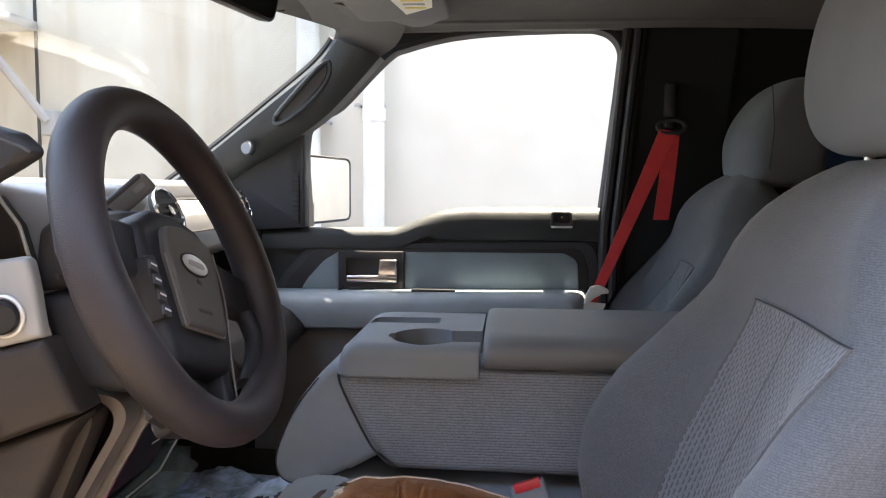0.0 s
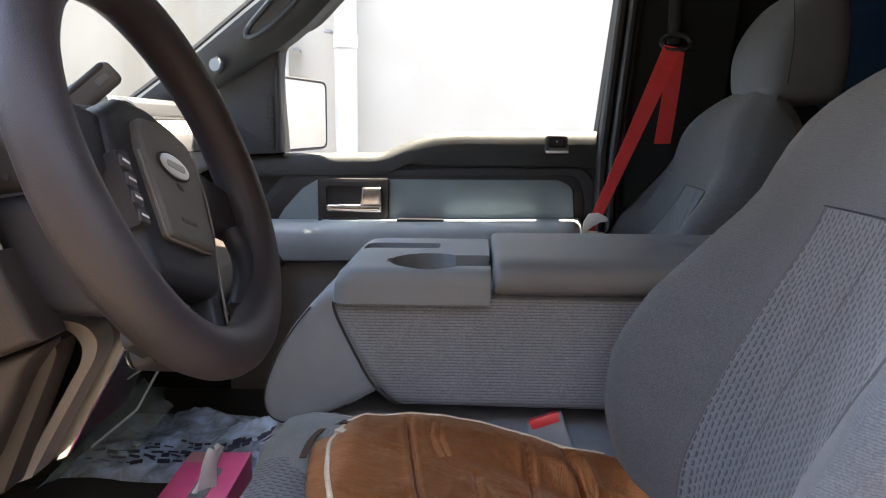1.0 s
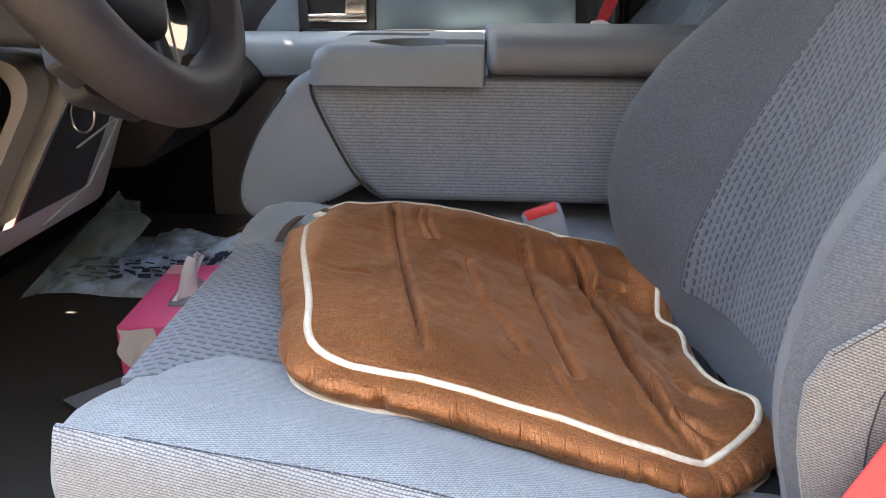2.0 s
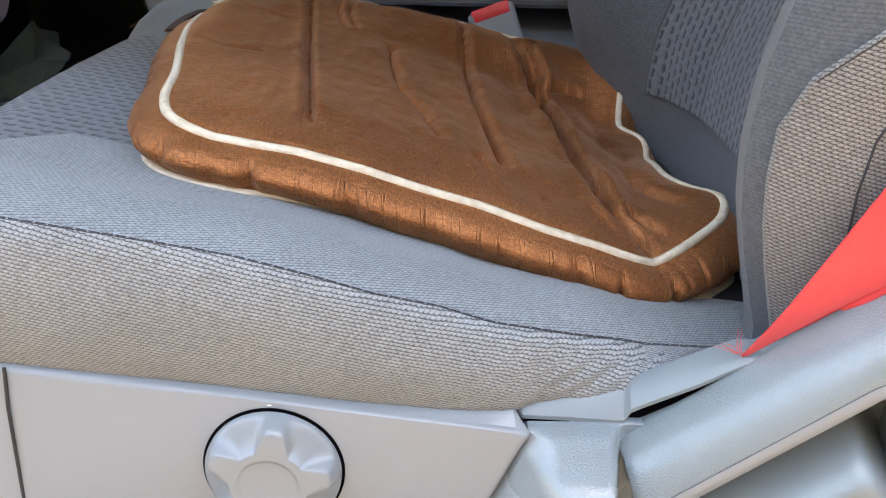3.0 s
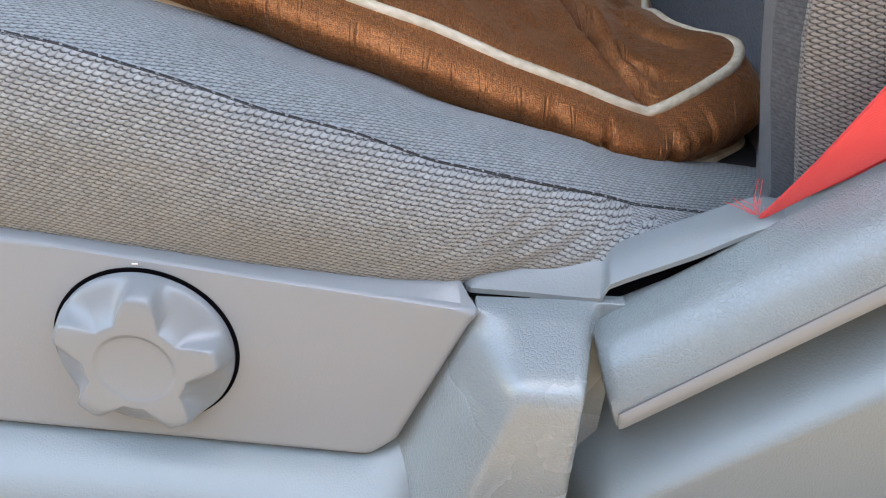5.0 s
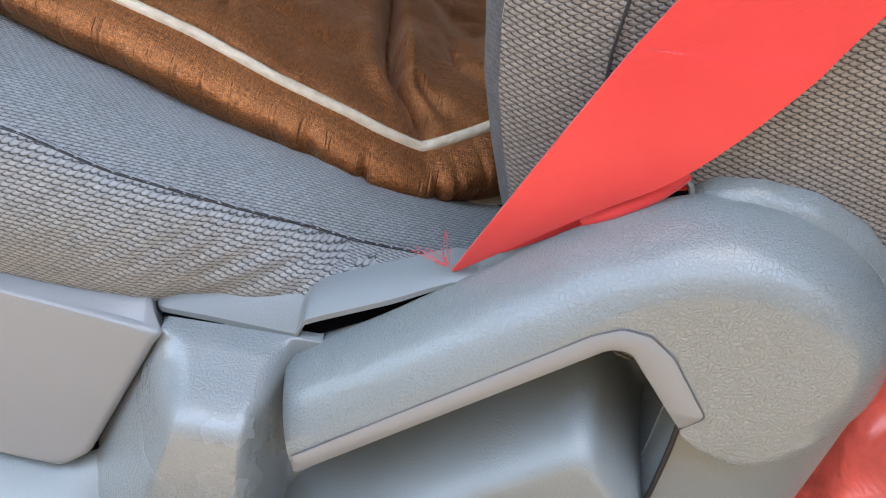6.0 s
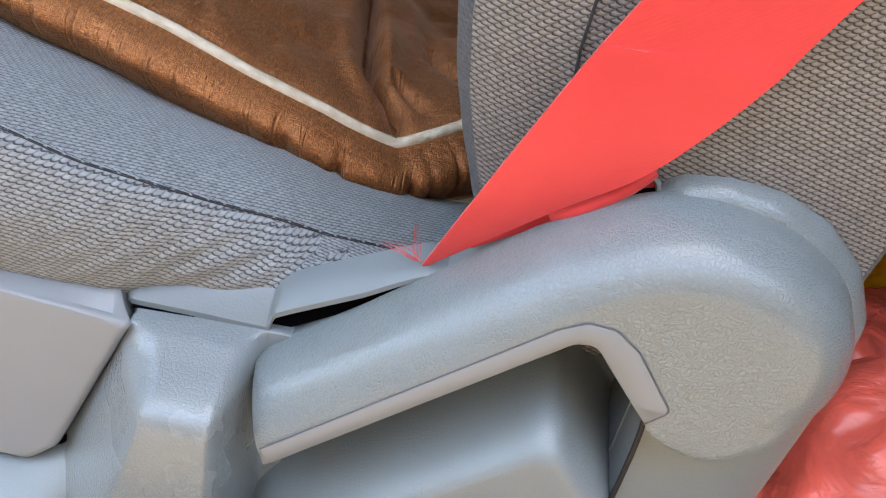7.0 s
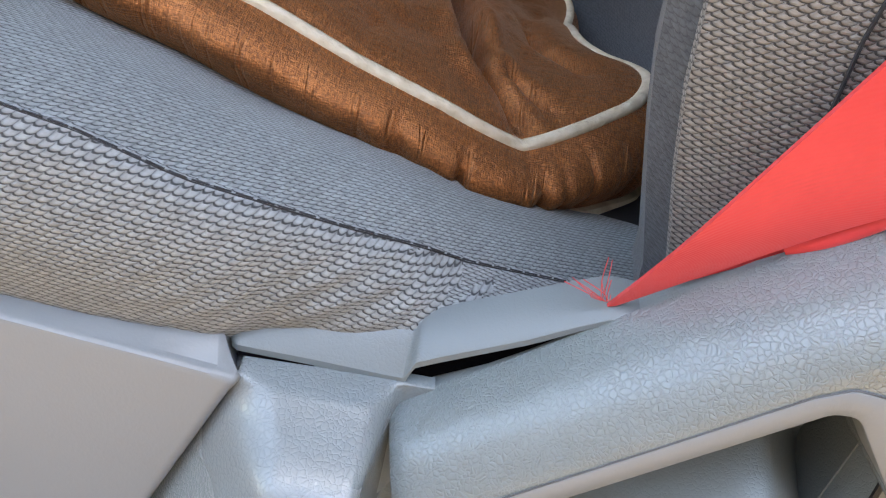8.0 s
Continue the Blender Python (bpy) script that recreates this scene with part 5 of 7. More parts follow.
    lv = part("recline_lever", unwrapped(loft(slices)), M["grained"], s, "long grained grey recline lever", angle=50)
    shell = fillet([(0.2795, 0.9500), (0.2795, 0.9690), (0.2860, 0.9770), (0.303, 0.9800), (0.322, 0.9780), (0.343, 0.9685), (0.3620, 0.9525), (0.3735, 0.9330), (0.3740, 0.908), (0.366, 0.884), (0.32, 0.925)], [0.001, 0.004, 0.01, 0.02, 0.02, 0.02, 0.02, 0.02, 0.012, 0.006, 0.01], 5)
    part("lever_shell", prism(shell, 0.5952, 0.630, profile=[(0.0125, 0.0), (0.0090, 0.0008), (0.0060, 0.0022), (0.0035, 0.0046), (0.0014, 0.0080), (0.0003, 0.0115), (0.0, 0.0150)]), M["grained"], s, "grained shell behind the lever", angle=60)
    grip = fillet([(0.1592, 0.8505), (0.1604, 0.8420), (0.1635, 0.8440), (0.2601, 0.9266), (0.2672, 0.9271), (0.2868, 0.9040), (0.2930, 0.8972), (0.2998, 0.9042), (0.2814, 0.9275), (0.2717, 0.9345), (0.2620, 0.9355), (0.2530, 0.9305)], [0.001, 0.001, 0.001, 0.007, 0.007, 0.002, 0.002, 0.003, 0.008, 0.006, 0.006, 0.004], 5)
    part("grip", prism(grip, 0.5674, 0.5850, profile=[(0.0004, 0.0), (0.0001, 0.0002), (0.0, 0.0005)]), M["shield"], lv, "smooth grey finger grip strip")
    groove = [Vector((x, 0.5678, z)) for x, z in fillet([(0.1590, 0.8506), (0.2530, 0.9308), (0.2620, 0.9359), (0.2719, 0.9349), (0.2817, 0.9277), (0.3002, 0.9042), (0.2930, 0.8968)], [0, 0.004, 0.006, 0.006, 0.008, 0.003, 0], 6)]
    part("grip_groove", tube(groove, 0.0003, 6), M["stitch"], lv, "thin dark joint line")
    # solid black sheet, shade painted in where the lever leaves a gap
    part("lever_slot_shade", prism(fillet([(0.250, 0.9460), (0.2795, 0.9590), (0.2805, 0.9695), (0.270, 0.9670), (0.250, 0.9560)], 0.001, 2), 0.6020, 0.62), M["gap_shade"], s, "black sheet painting the shade behind the lever")
    part("slot_lip", tube(spline([(0.2600, 0.6060, 0.9640), (0.2720, 0.6060, 0.9705), (0.2785, 0.6055, 0.9722), (0.2805, 0.6040, 0.9690)], 5), 0.0011, 6), M["trim"], s, "raised lip round the belt slot")
    # slim rail between cloth and lever
    over = [(0.0945, 0.8865), (0.098, 0.8910), (0.1067, 0.8937), (0.122, 0.8955), (0.1397, 0.8957), (0.153, 0.8976), (0.170, 0.9066), (0.1985, 0.9208), (0.2080, 0.9250), (0.2160, 0.9245)]
    below = [(0.0945, 0.8840), (0.0965, 0.8815), (0.1000, 0.8811), (0.122, 0.8804), (0.1452, 0.8791), (0.1520, 0.8789), (0.1542, 0.8862), (0.160, 0.8896), (0.1875, 0.9040), (0.2070, 0.9166), (0.2160, 0.9212)]
    rings = []
    for x in [0.0945, 0.0955, 0.097, 0.099, 0.1010] + span(0.104, 0.150, 14) + [0.1515, 0.1525, 0.1535, 0.1545, 0.156] + span(0.160, 0.216, 14):
        zt, zl = interp(over, x), interp(below, x)
        lip = min(0.0042, 0.42 * (zt - zl))
        y = 0.6005 + 0.010 * max(0.0, (0.0985 - x) / 0.004) ** 2
        rings.append([(x, 0.618, zl), (x, y + 0.0012, zl), (x, y, zl + 0.0008), (x, y, zl + lip - 0.0010), (x, y + 0.0009, zl + lip), (x, 0.5 * (y + 0.6135), zl + lip + 0.55 * (zt - zl - lip)), (x, 0.6135, zt - 0.0004), (x, 0.6155, zt), (x, 0.618, zt - 0.002)])
    part("rail", loft(rings), M["rail"], s, "slim grey plastic rail", angle=34)
    part("rail_joint", tube(spline([(0.0990, 0.6010, 0.8807), (0.122, 0.6010, 0.8800), (0.1452, 0.6010, 0.8787), (0.1520, 0.6020, 0.8785)], 5), 0.0009, 6), M["gap_shade"], s, "thin dark joint under the rail")
    # the slot is no hole: its shade is a black sheet
    part("slot", prism([(0.1490, 0.8740), (0.1535, 0.8868), (0.1600, 0.8910), (0.1875, 0.9052), (0.2075, 0.9180), (0.2120, 0.9150), (0.19, 0.8985)], 0.6045, 0.612), M["gap_shade"], s, "black sheet painting the shade in the slot")


driver_trim(driver)


# ================= brown cushion =================
CREASES = [
    ([(-0.080, 1.060), (-0.079, 1.034), (-0.060, 0.910), (-0.043, 0.815), (-0.028, 0.733)], 0.0070, 0.0030),
    ([(0.064, 1.085), (0.066, 1.030), (0.069, 0.960), (0.075, 0.882), (0.085, 0.822), (0.094, 0.764)], 0.0060, 0.0040),
    ([(0.074, 0.764), (0.084, 0.730), (0.089, 0.697)], 0.0045, 0.0028),
    ([(0.108, 1.075), (0.116, 1.045), (0.130, 1.005), (0.132, 0.970), (0.143, 0.912), (0.151, 0.838), (0.157, 0.790), (0.166, 0.746), (0.178, 0.733), (0.187, 0.706)], 0.0150, 0.0050),
    ([(0.130, 1.040), (0.140, 1.003), (0.138, 0.975)], 0.0080, 0.0035),
    ([(0.131, 0.968), (0.153, 0.991), (0.175, 0.998)], 0.0070, 0.0035),
    ([(0.163, 0.747), (0.180, 0.753), (0.195, 0.733), (0.199, 0.708)], 0.0075, 0.0032),
    ([(-0.052, 1.065), (-0.052, 1.023), (-0.039, 0.981)], 0.0040, 0.0030),
    ([(-0.043, 1.060), (-0.041, 1.020), (-0.030, 0.985)], 0.0030, 0.0026),
    ([(0.117, 0.735), (0.117, 0.700)], 0.0035, 0.0028),
    ([(0.183, 0.733), (0.180, 0.706)], 0.0050, 0.0026),
    ([(0.002, 0.960), (0.005, 0.922), (0.016, 0.863), (0.036, 0.820), (0.051, 0.775)], 0.0040, 0.0045),
    ([(0.205, 0.900), (0.190, 0.845), (0.195, 0.800), (0.215, 0.775)], 0.0050, 0.0050),
    ([(-0.150, 0.860), (-0.120, 0.850), (-0.085, 0.856)], 0.0018, 0.0030),
    ([(-0.155, 0.980), (-0.120, 0.972), (-0.090, 0.975)], 0.0018, 0.0030),
    ([(-0.105, 0.740), (-0.085, 0.725), (-0.062, 0.728)], 0.0030, 0.0030),
]


def brown_cushion():
    c = thing("seat_cushion", "crumpled bronze-brown satin cushion with cream piping", "cushion", (0.03, 0.88, 0.96))
    edge = [(-0.116, 0.735), (-0.100, 0.709), (-0.065, 0.701), (0.0, 0.701), (0.076, 0.704), (0.140, 0.703), (0.168, 0.7035), (0.188, 0.7085), (0.203, 0.7175), (0.220, 0.731), (0.238, 0.750), (0.245, 0.778), (0.229, 0.806), (0.220, 0.840), (0.224, 0.900), (0.229, 0.945), (0.212, 0.970), (0.216, 1.010), (0.214, 1.044), (0.182, 1.069), (0.115, 1.070), (0.05, 1.092), (-0.02, 1.104), (-0.09, 1.090), (-0.150, 1.076), (-0.170, 1.030), (-0.157, 0.921), (-0.140, 0.846), (-0.125, 0.785)]
    loop = [Vector((x, y, 0)) for x, y in edge]
    rim = spline(loop, 14, True)
    cen = Vector((0.04, 0.90, 0))

    def top_z(x, y):
        base = interp([(-0.17, 1.010), (-0.157, 1.016), (-0.137, 1.018), (-0.114, 1.008), (-0.079, 0.997), (-0.031, 0.9895), (0.007, 0.979), (0.042, 0.9665), (0.077, 0.956), (0.114, 0.942), (0.15, 0.931), (0.185, 0.918), (0.245, 0.933)], x)
        s = max(0.0, min(1.0, (y - 0.97) / 0.09))
        back = (interp([(-0.17, -0.012), (-0.13, -0.006), (-0.08, 0.012)], x) + 0.17 * max(0.0, x + 0.02)) * s * s * (3 - 2 * s) - 0.020 * max(0.0, min(1.0, (x - 0.15) / 0.08)) * math.exp(-((y - 0.92) / 0.05) ** 2)
        return base + back

    def quilt(p, k):
        """Puffed channels with creases, more crumpled towards the backrest."""
        x, y = p.x, p.y
        e = min(1.0, (1 - k) / 0.28)
        puff = 0.012 * e ** 0.6
        lines = 0.0
        for path, deep, wd in CREASES:
            near_d = min(((x - (ax + (bx - ax) * t)) ** 2 + (y - (ay + (by - ay) * t)) ** 2) ** 0.5
                         for (ax, ay), (bx, by) in zip(path, path[1:])
                         for t in (max(0.0, min(1.0, ((x - ax) * (bx - ax) + (y - ay) * (by - ay)) / ((bx - ax) ** 2 + (by - ay) ** 2))),))
            lines += 2.0 * deep * math.exp(-(near_d / (wd * 0.70))) - deep * 0.35 * math.exp(-((near_d - wd * 2.2) / (wd * 1.3)) ** 2)
        crum = (0.5 + 1.0 * max(0.0, min(1, (x - 0.02) / 0.18))) * 0.0060 * noise.noise(Vector((x * 30, y * 22, 3.1))) + 0.0012 * noise.noise(Vector((x * 110, y * 60, 7)))
        return puff - lines * e + crum * e
    top_rings = []
    n = len(rim)
    for k in [1.0, 0.975, 0.95, 0.92, 0.89, 0.86, 0.83] + span(0.80, 0.02, 84):
        ring = []
        for p in rim:
            q = cen.lerp(p, k)
            ring.append(Vector((q.x, q.y, top_z(q.x, q.y) + quilt(q, k))))
        top_rings.append(ring)
    # rounded sides down to the seat
    def fall(p):
        lift = max(0.0, min(1.0, (p.x - 0.165) / 0.04)) * max(0.0, min(1.0, (0.80 - p.y) / 0.03))
        return max(0.018, top_z(p.x, p.y) - interp(SEAM, p.x) + 0.014) * (1 - 0.20 * lift)

    def spread(p):
        return 0.35 + 0.65 * max(0.0, min(1.0, max((0.235 - p.x) / 0.03, (0.775 - p.y) / 0.03)))

    def outward(i):
        t = (rim[(i + 1) % n] - rim[i - 1]).normalized()
        return Vector((t.y, -t.x, 0))
    sides = []
    for out, f in ((-0.03, 1.02), (0.011, 1.02), (0.0140, 0.95), (0.0165, 0.84), (0.0200, 0.72), (0.0228, 0.57), (0.0235, 0.46), (0.0215, 0.32), (0.0155, 0.17), (0.0068, 0.06)):
        ring = []
        for i, p in enumerate(rim):
            pinch = max(0.0, noise.noise(Vector((i * 0.12, 4.0, f * 0.4)))) ** 2 * 0.25 + max(0.0, noise.noise(Vector((i * 0.343, 9.0, f * 0.6)))) ** 2 * 0.7
            wob = 1 + 0.06 * noise.noise(Vector((p.x * 60, p.y * 60, f * 2))) - pinch * math.sin(math.pi * min(1.0, f)) ** 0.5
            sc = spread(p)
            q = p + outward(i) * out * wob * sc
            ring.append(Vector((q.x, q.y, top_z(p.x, p.y) - fall(p) * f)))
        sides.append(ring)
    part("cover", loft(sides + top_rings), M["brown"], c, "crumpled bronze-brown satin cover", angle=80)
    cord = [p + Vector((0, 0, top_z(p.x, p.y) - 0.0003)) for p in rim]
    a = 14 * 19
    gap = cord[a + 4:] + cord[:a - 10]
    part("piping", tube(gap, 0.0032, 10), M["piping"], c, "frayed cream cotton piping")
    low = [p + outward(i) * interp([(-0.06, 0.0150), (0.0, 0.0050), (0.16, 0.0050), (0.20, 0.0150)], p.x) * spread(p) + Vector((0, 0, top_z(p.x, p.y) - fall(p) - 0.0012)) for i, p in enumerate(rim)]
    part("piping", tube(low, 0.0030, 6, True), M["piping"], c)
    tag = [(-0.166, 1.012), (-0.150, 1.002), (-0.143, 1.006), (-0.160, 1.024)]
    part("label_tag", prism(tag, 1.0150, 1.0180, axis="z"), M["piping"], c, "small cream cloth tag")
    strap = spline([(-0.150, 1.060, 1.008), (-0.186, 1.077, 1.004), (-0.217, 1.071, 1.002), (-0.236, 1.057, 1.000), (-0.262, 1.055, 0.985)], 5)
    part("tie_strap", ribbon(strap, [(0.002, 0.005, 0)] * len(strap), (0, 0, 1)), M["strap"], c, "dark brown tie strap")
    tail = spline([(-0.165, 1.062, 1.006), (-0.184, 1.055, 1.004), (-0.195, 1.019, 1.002), (-0.196, 0.975, 0.999)], 5)
    part("tie_strap", ribbon(tail, [(0.004, 0.001, 0)] * len(tail), (0, 0, 1)), M["strap"], c)
    return c


brown_cushion()


# ================= belts =================
def driver_belt():
    b = thing("seat_belt", "bright red webbing driver seat belt", "seat belt", (0.24, 0.59, 0.93))
    left = [(0.2065, 0.6045, 0.9215), (0.2165, 0.5960, 0.9510), (0.2300, 0.5930, 0.9840), (0.2440, 0.5925, 1.0150), (0.2555, 0.5920, 1.0375), (0.345, 0.583, 1.215), (0.60, 0.56, 1.70)]
    right = [(0.2090, 0.6045, 0.9225), (0.2470, 0.5990, 0.9570), (0.2730, 0.5955, 0.9795), (0.2960, 0.5925, 1.0130), (0.3135, 0.5920, 1.0475), (0.395, 0.583, 1.205), (0.645, 0.562, 1.68)]
    l, r = spline(left, 8), spline(right, 8)
    part("webbing", ribbon([(a + c) / 2 for a, c in zip(l, r)], [(c - a) / 2 for a, c in zip(l, r)], (0, -1, 0)), M["belt"], b)
    fold = spline([(0.222, 0.6065, 0.9330), (0.238, 0.6065, 0.9450), (0.256, 0.6065, 0.9585), (0.276, 0.6065, 0.9745)], 6)
    part("fold", ribbon(fold, [Vector((0.003, 0, -0.004)) * (0.3 + 0.9 * k) for k in span(0, 1, len(fold))], (0, -1, 0)), M["belt"], b, "darker folded red webbing")
    roll = spline([(0.2475, 0.6030, 0.9520), (0.256, 0.6010, 0.9590), (0.268, 0.6015, 0.9680), (0.277, 0.6040, 0.9760)], 8)
    part("rolled_edge", tube(roll, 0.0030, 10, taper=lambda q: 0.35 + 0.65 * math.sin(math.pi * (0.1 + 0.8 * q)) ** 0.6), M["belt"], b)
    rnd = random.Random(4)
    for k in range(10):
        p = Vector((0.205 + rnd.uniform(-0.002, 0.002), 0.6035, 0.9235))
        d = Vector((rnd.uniform(-1.0, 0.0), rnd.uniform(-0.3, 0.1), rnd.uniform(0.2, 1.0))).normalized()
        ln = rnd.uniform(0.006, 0.016)
        part("frayed_thread", tube(spline([p, p + d * ln * 0.5 + Vector((rnd.uniform(-1, 1) * 0.002, 0, 0)), p + d * ln + Vector((rnd.uniform(-1, 1) * 0.003, 0, 0.001))], 4), 0.00014, 4), M["belt"], b, "frayed red thread" if k == 0 else "")
    anchor = part("anchor_housing", box(0.56, 0.68, 0.535, 0.558, 1.62, 1.75, 0.01), M["black"], b, "black belt anchor")
    return b


driver_belt()


def passenger_belt():
    b = thing("seat_belt", "red webbing passenger belt with ivory tongue", "seat belt", (0.45, 1.96, 1.1))
    ring = Vector((0.452, 1.962, 1.567))
    top, bot = Vector((0.445, 1.955, 1.562)), Vector((0.277, 1.925, 1.165))
    pts = [top.lerp(bot, k) + Vector((0, -0.004 * math.sin(k * 3.1), 0)) for k in span(0, 1, 10)]
    part("webbing", ribbon(pts, [Vector((0.021 - 0.010 * k, 0, -0.004)) for k in span(0, 1, 10)], (0.15, -1, 0.1)), M["belt"], b)
    tail = [Vector((0.457, 1.972, 1.562)), Vector((0.450, 1.982, 1.45)), Vector((0.440, 1.993, 1.343))]
    part("return_webbing", ribbon(spline(tail, 4), [(0.019, 0, 0)] * 9, (0, -1, 0)), M["belt"], b)
    low = spline([(0.274, 1.925, 1.160), (0.262, 1.925, 1.12), (0.262, 1.93, 1.04), (0.30, 1.93, 0.95)], 5)
    part("lap_webbing", ribbon(low, [(0.013, 0, 0.002)] * len(low), (0, -1, 0)), M["belt"], b)
    guide = part("guide_loop", tube(spline([ring + Vector(v) for v in ((-0.032, 0, 0.004), (-0.018, -0.004, -0.010), (0.018, -0.004, -0.010), (0.033, 0, 0.004), (0.018, 0.002, 0.020), (-0.018, 0.002, 0.020))], 5, True), 0.006, 8, True), M["pillar"], b, "grey belt guide loop")
    t = part("tongue", prism(fillet([(0.252, 1.164), (0.262, 1.182), (0.284, 1.186), (0.305, 1.176), (0.308, 1.166), (0.290, 1.164), (0.270, 1.152), (0.258, 1.142), (0.246, 1.136)], [0.004] * 9, 3), 1.914, 1.922, bevel=0.002), M["ivory"], b, "ivory plastic belt tongue")
    part("tongue_plate", prism([(0.252, 1.145), (0.246, 1.128), (0.262, 1.112), (0.290, 1.116), (0.300, 1.14)], 1.918, 1.921), M["ivory"], b)
    return b


passenger_belt()

bk = thing("belt_buckle", "grey belt buckle with a red release button", "belt buckle", (0.10, 1.13, 0.94))
tilt = Matrix.Translation((0.098, 1.125, 0.985)) @ Euler((radians(-12), radians(-20), 0)).to_matrix().to_4x4()
part("body", moved(box(-0.025, 0.025, -0.013, 0.013, -0.06, 0.012, 0.004, 3), tilt), M["tray"], bk)
part("release_button", moved(box(-0.021, 0.021, -0.0135, 0.006, 0.0, 0.0145, 0.003, 2), tilt), M["red_plastic"], bk, "red release button")
part("slot", moved(box(-0.021, 0.021, 0.0075, 0.0105, 0.002, 0.0135, 0.0005), tilt), M["black"], bk)
part("stalk", tube([Vector((0.105, 1.13, 0.93)), Vector((0.12, 1.135, 0.86))], 0.012, 8), M["black"], bk)


# ================= steering wheel =================
WC, WT = Vector((-0.287, 0.8435, 1.339)), radians(21.4)
WN = Vector((math.cos(WT), 0, math.sin(WT)))
WS, WU = Vector((0, 1, 0)), Vector((-math.sin(WT), 0, math.cos(WT)))


WR = radians(-20)   # the wheel is turned a little to the right


def on_wheel(u, v, n=0.0, turned=True):
    if turned:
        u, v = u * math.cos(WR) - v * math.sin(WR), u * math.sin(WR) + v * math.cos(WR)
    return WC + WS * u + WU * v + WN * n


def wheel_plate(pts, n0, n1, bevel=0.0, seg=2):
    bm = prism(pts, n1, n0, axis="z", bevel=bevel, seg=seg)
    m = Matrix((WS, WU, WN)).transposed().to_4x4()
    m.translation = WC
    return moved(bm, m @ Matrix.Rotation(WR, 4, "Z"))


def steering_wheel():
    w = thing("steering_wheel", "dark brown leather-covered steering wheel with silver badge", "steering wheel", WC)
    R = 0.1812
    rings = []
    for k in range(72):
        a = k / 72 * 2 * math.pi
        rr = 0.0235 + 0.0005 * math.sin(a * 5)
        c = Vector((math.sin(a), math.cos(a)))
        rings.append([on_wheel(c.x * (R + rr * math.cos(b)), c.y * (R + rr * math.cos(b)), rr * 1.05 * math.sin(b)) for b in span(0, 2 * math.pi * 15 / 16, 16)])
    rings.append(rings[0])
    bm = loft(rings, caps=False)
    bmesh.ops.remove_doubles(bm, verts=bm.verts, dist=1e-6)
    part("rim_cover", bm, M["wheel"], w, "dark brown leather rim cover")
    hub = fillet([(-0.085, 0.030), (-0.045, 0.058), (0.0, 0.064), (0.045, 0.058), (0.085, 0.030), (0.088, -0.03), (0.066, -0.100), (0.058, -0.120), (-0.058, -0.120), (-0.066, -0.100), (-0.088, -0.03)], [0.02, 0.03, 0.06, 0.03, 0.02, 0.02, 0.03, 0.02, 0.02, 0.03, 0.02], 4)
    h = part("hub", wheel_plate(hub, -0.055, -0.001, 0.014, 4), M["hub"], w, "charcoal wheel hub")
    pad = fillet([(-0.046, 0.032), (0.0, 0.042), (0.046, 0.032), (0.052, 0.002), (0.042, -0.082), (-0.040, -0.080), (-0.052, 0.002)], [0.015, 0.05, 0.015, 0.03, 0.006, 0.006, 0.03], 5)
    part("airbag_pad", wheel_plate(pad, -0.004, 0.0085, 0.005, 3), M["pad"], h, "taupe grained airbag pad")
    part("pad_edge", tube([on_wheel(u * 1.01, v * 1.01, 0.0035) for u, v in pad if v < 0.0], 0.0012, 6), M["bronze"], h)
    badge = [(0.026 * math.cos(a) - 0.004, -0.006 + 0.0115 * math.sin(a)) for a in span(0, 2 * math.pi * 31 / 32, 32)]
    bd = part("badge", wheel_plate(badge, 0.007, 0.0115, 0.0012), M["badge"], h, "oval silver badge")
    part("badge_rim", tube([on_wheel(u + (u + 0.004) * 0.04, v + (v + 0.006) * 0.08, 0.0095) for u, v in badge], 0.0014, 6, True), M["black"], bd)
    part("badge_mark", wheel_plate(fillet([(-0.021, -0.0095), (-0.019, -0.0030), (0.012, -0.0025), (0.013, -0.0095)], 0.003, 2), 0.0112, 0.0122), M["steel"], bd)
    part("pad_mark", wheel_plate([(-0.005, -0.026), (-0.004, -0.022), (0.005, -0.024), (0.004, -0.028)], 0.0082, 0.0092), M["hub"], h)
    part("pad_mark", wheel_plate([(-0.014, -0.062), (-0.014, -0.058), (0.014, -0.058), (0.014, -0.062)], 0.0082, 0.0090), M["hub"], h)
    for s in (-1, 1):
        side = fillet([(s * 0.074, 0.030), (s * 0.178, 0.022), (s * 0.180, -0.032), (s * 0.078, -0.030)], 0.010, 3)
        part("spoke", wheel_plate(side, -0.030, -0.008, 0.007, 3), M["hub"], w)
        lower = fillet([(s * 0.050, -0.095), (s * 0.066, -0.095), (s * 0.074, -0.165), (s * 0.046, -0.175)], 0.004, 3)
        part("spoke", wheel_plate(lower, -0.040, -0.012, 0.005, 3), M["hub"], w)
        bar = spline([on_wheel(s * 0.148, -0.030, -0.012), on_wheel(s * 0.147, -0.062, -0.007), on_wheel(s * 0.132, -0.095, -0.008), on_wheel(s * 0.112, -0.125, -0.014)], 6)
        part("thumb_grip", tube(bar, 0.0125, 10), M["hub"], w)
        if s > 0:
            part("trim_line", tube(spline([on_wheel(s * 0.070, 0.030, -0.001), on_wheel(s * 0.072, -0.03, 0.0), on_wheel(s * 0.062, -0.10, -0.004), on_wheel(s * 0.066, -0.158, -0.011)], 5), 0.0013, 6), M["bronze"], w, "thin metallic trim line")
            continue
        keys = fillet([(s * 0.072, -0.008), (s * 0.092, -0.014), (s * 0.080, -0.078), (s * 0.064, -0.074)], 0.004, 2)
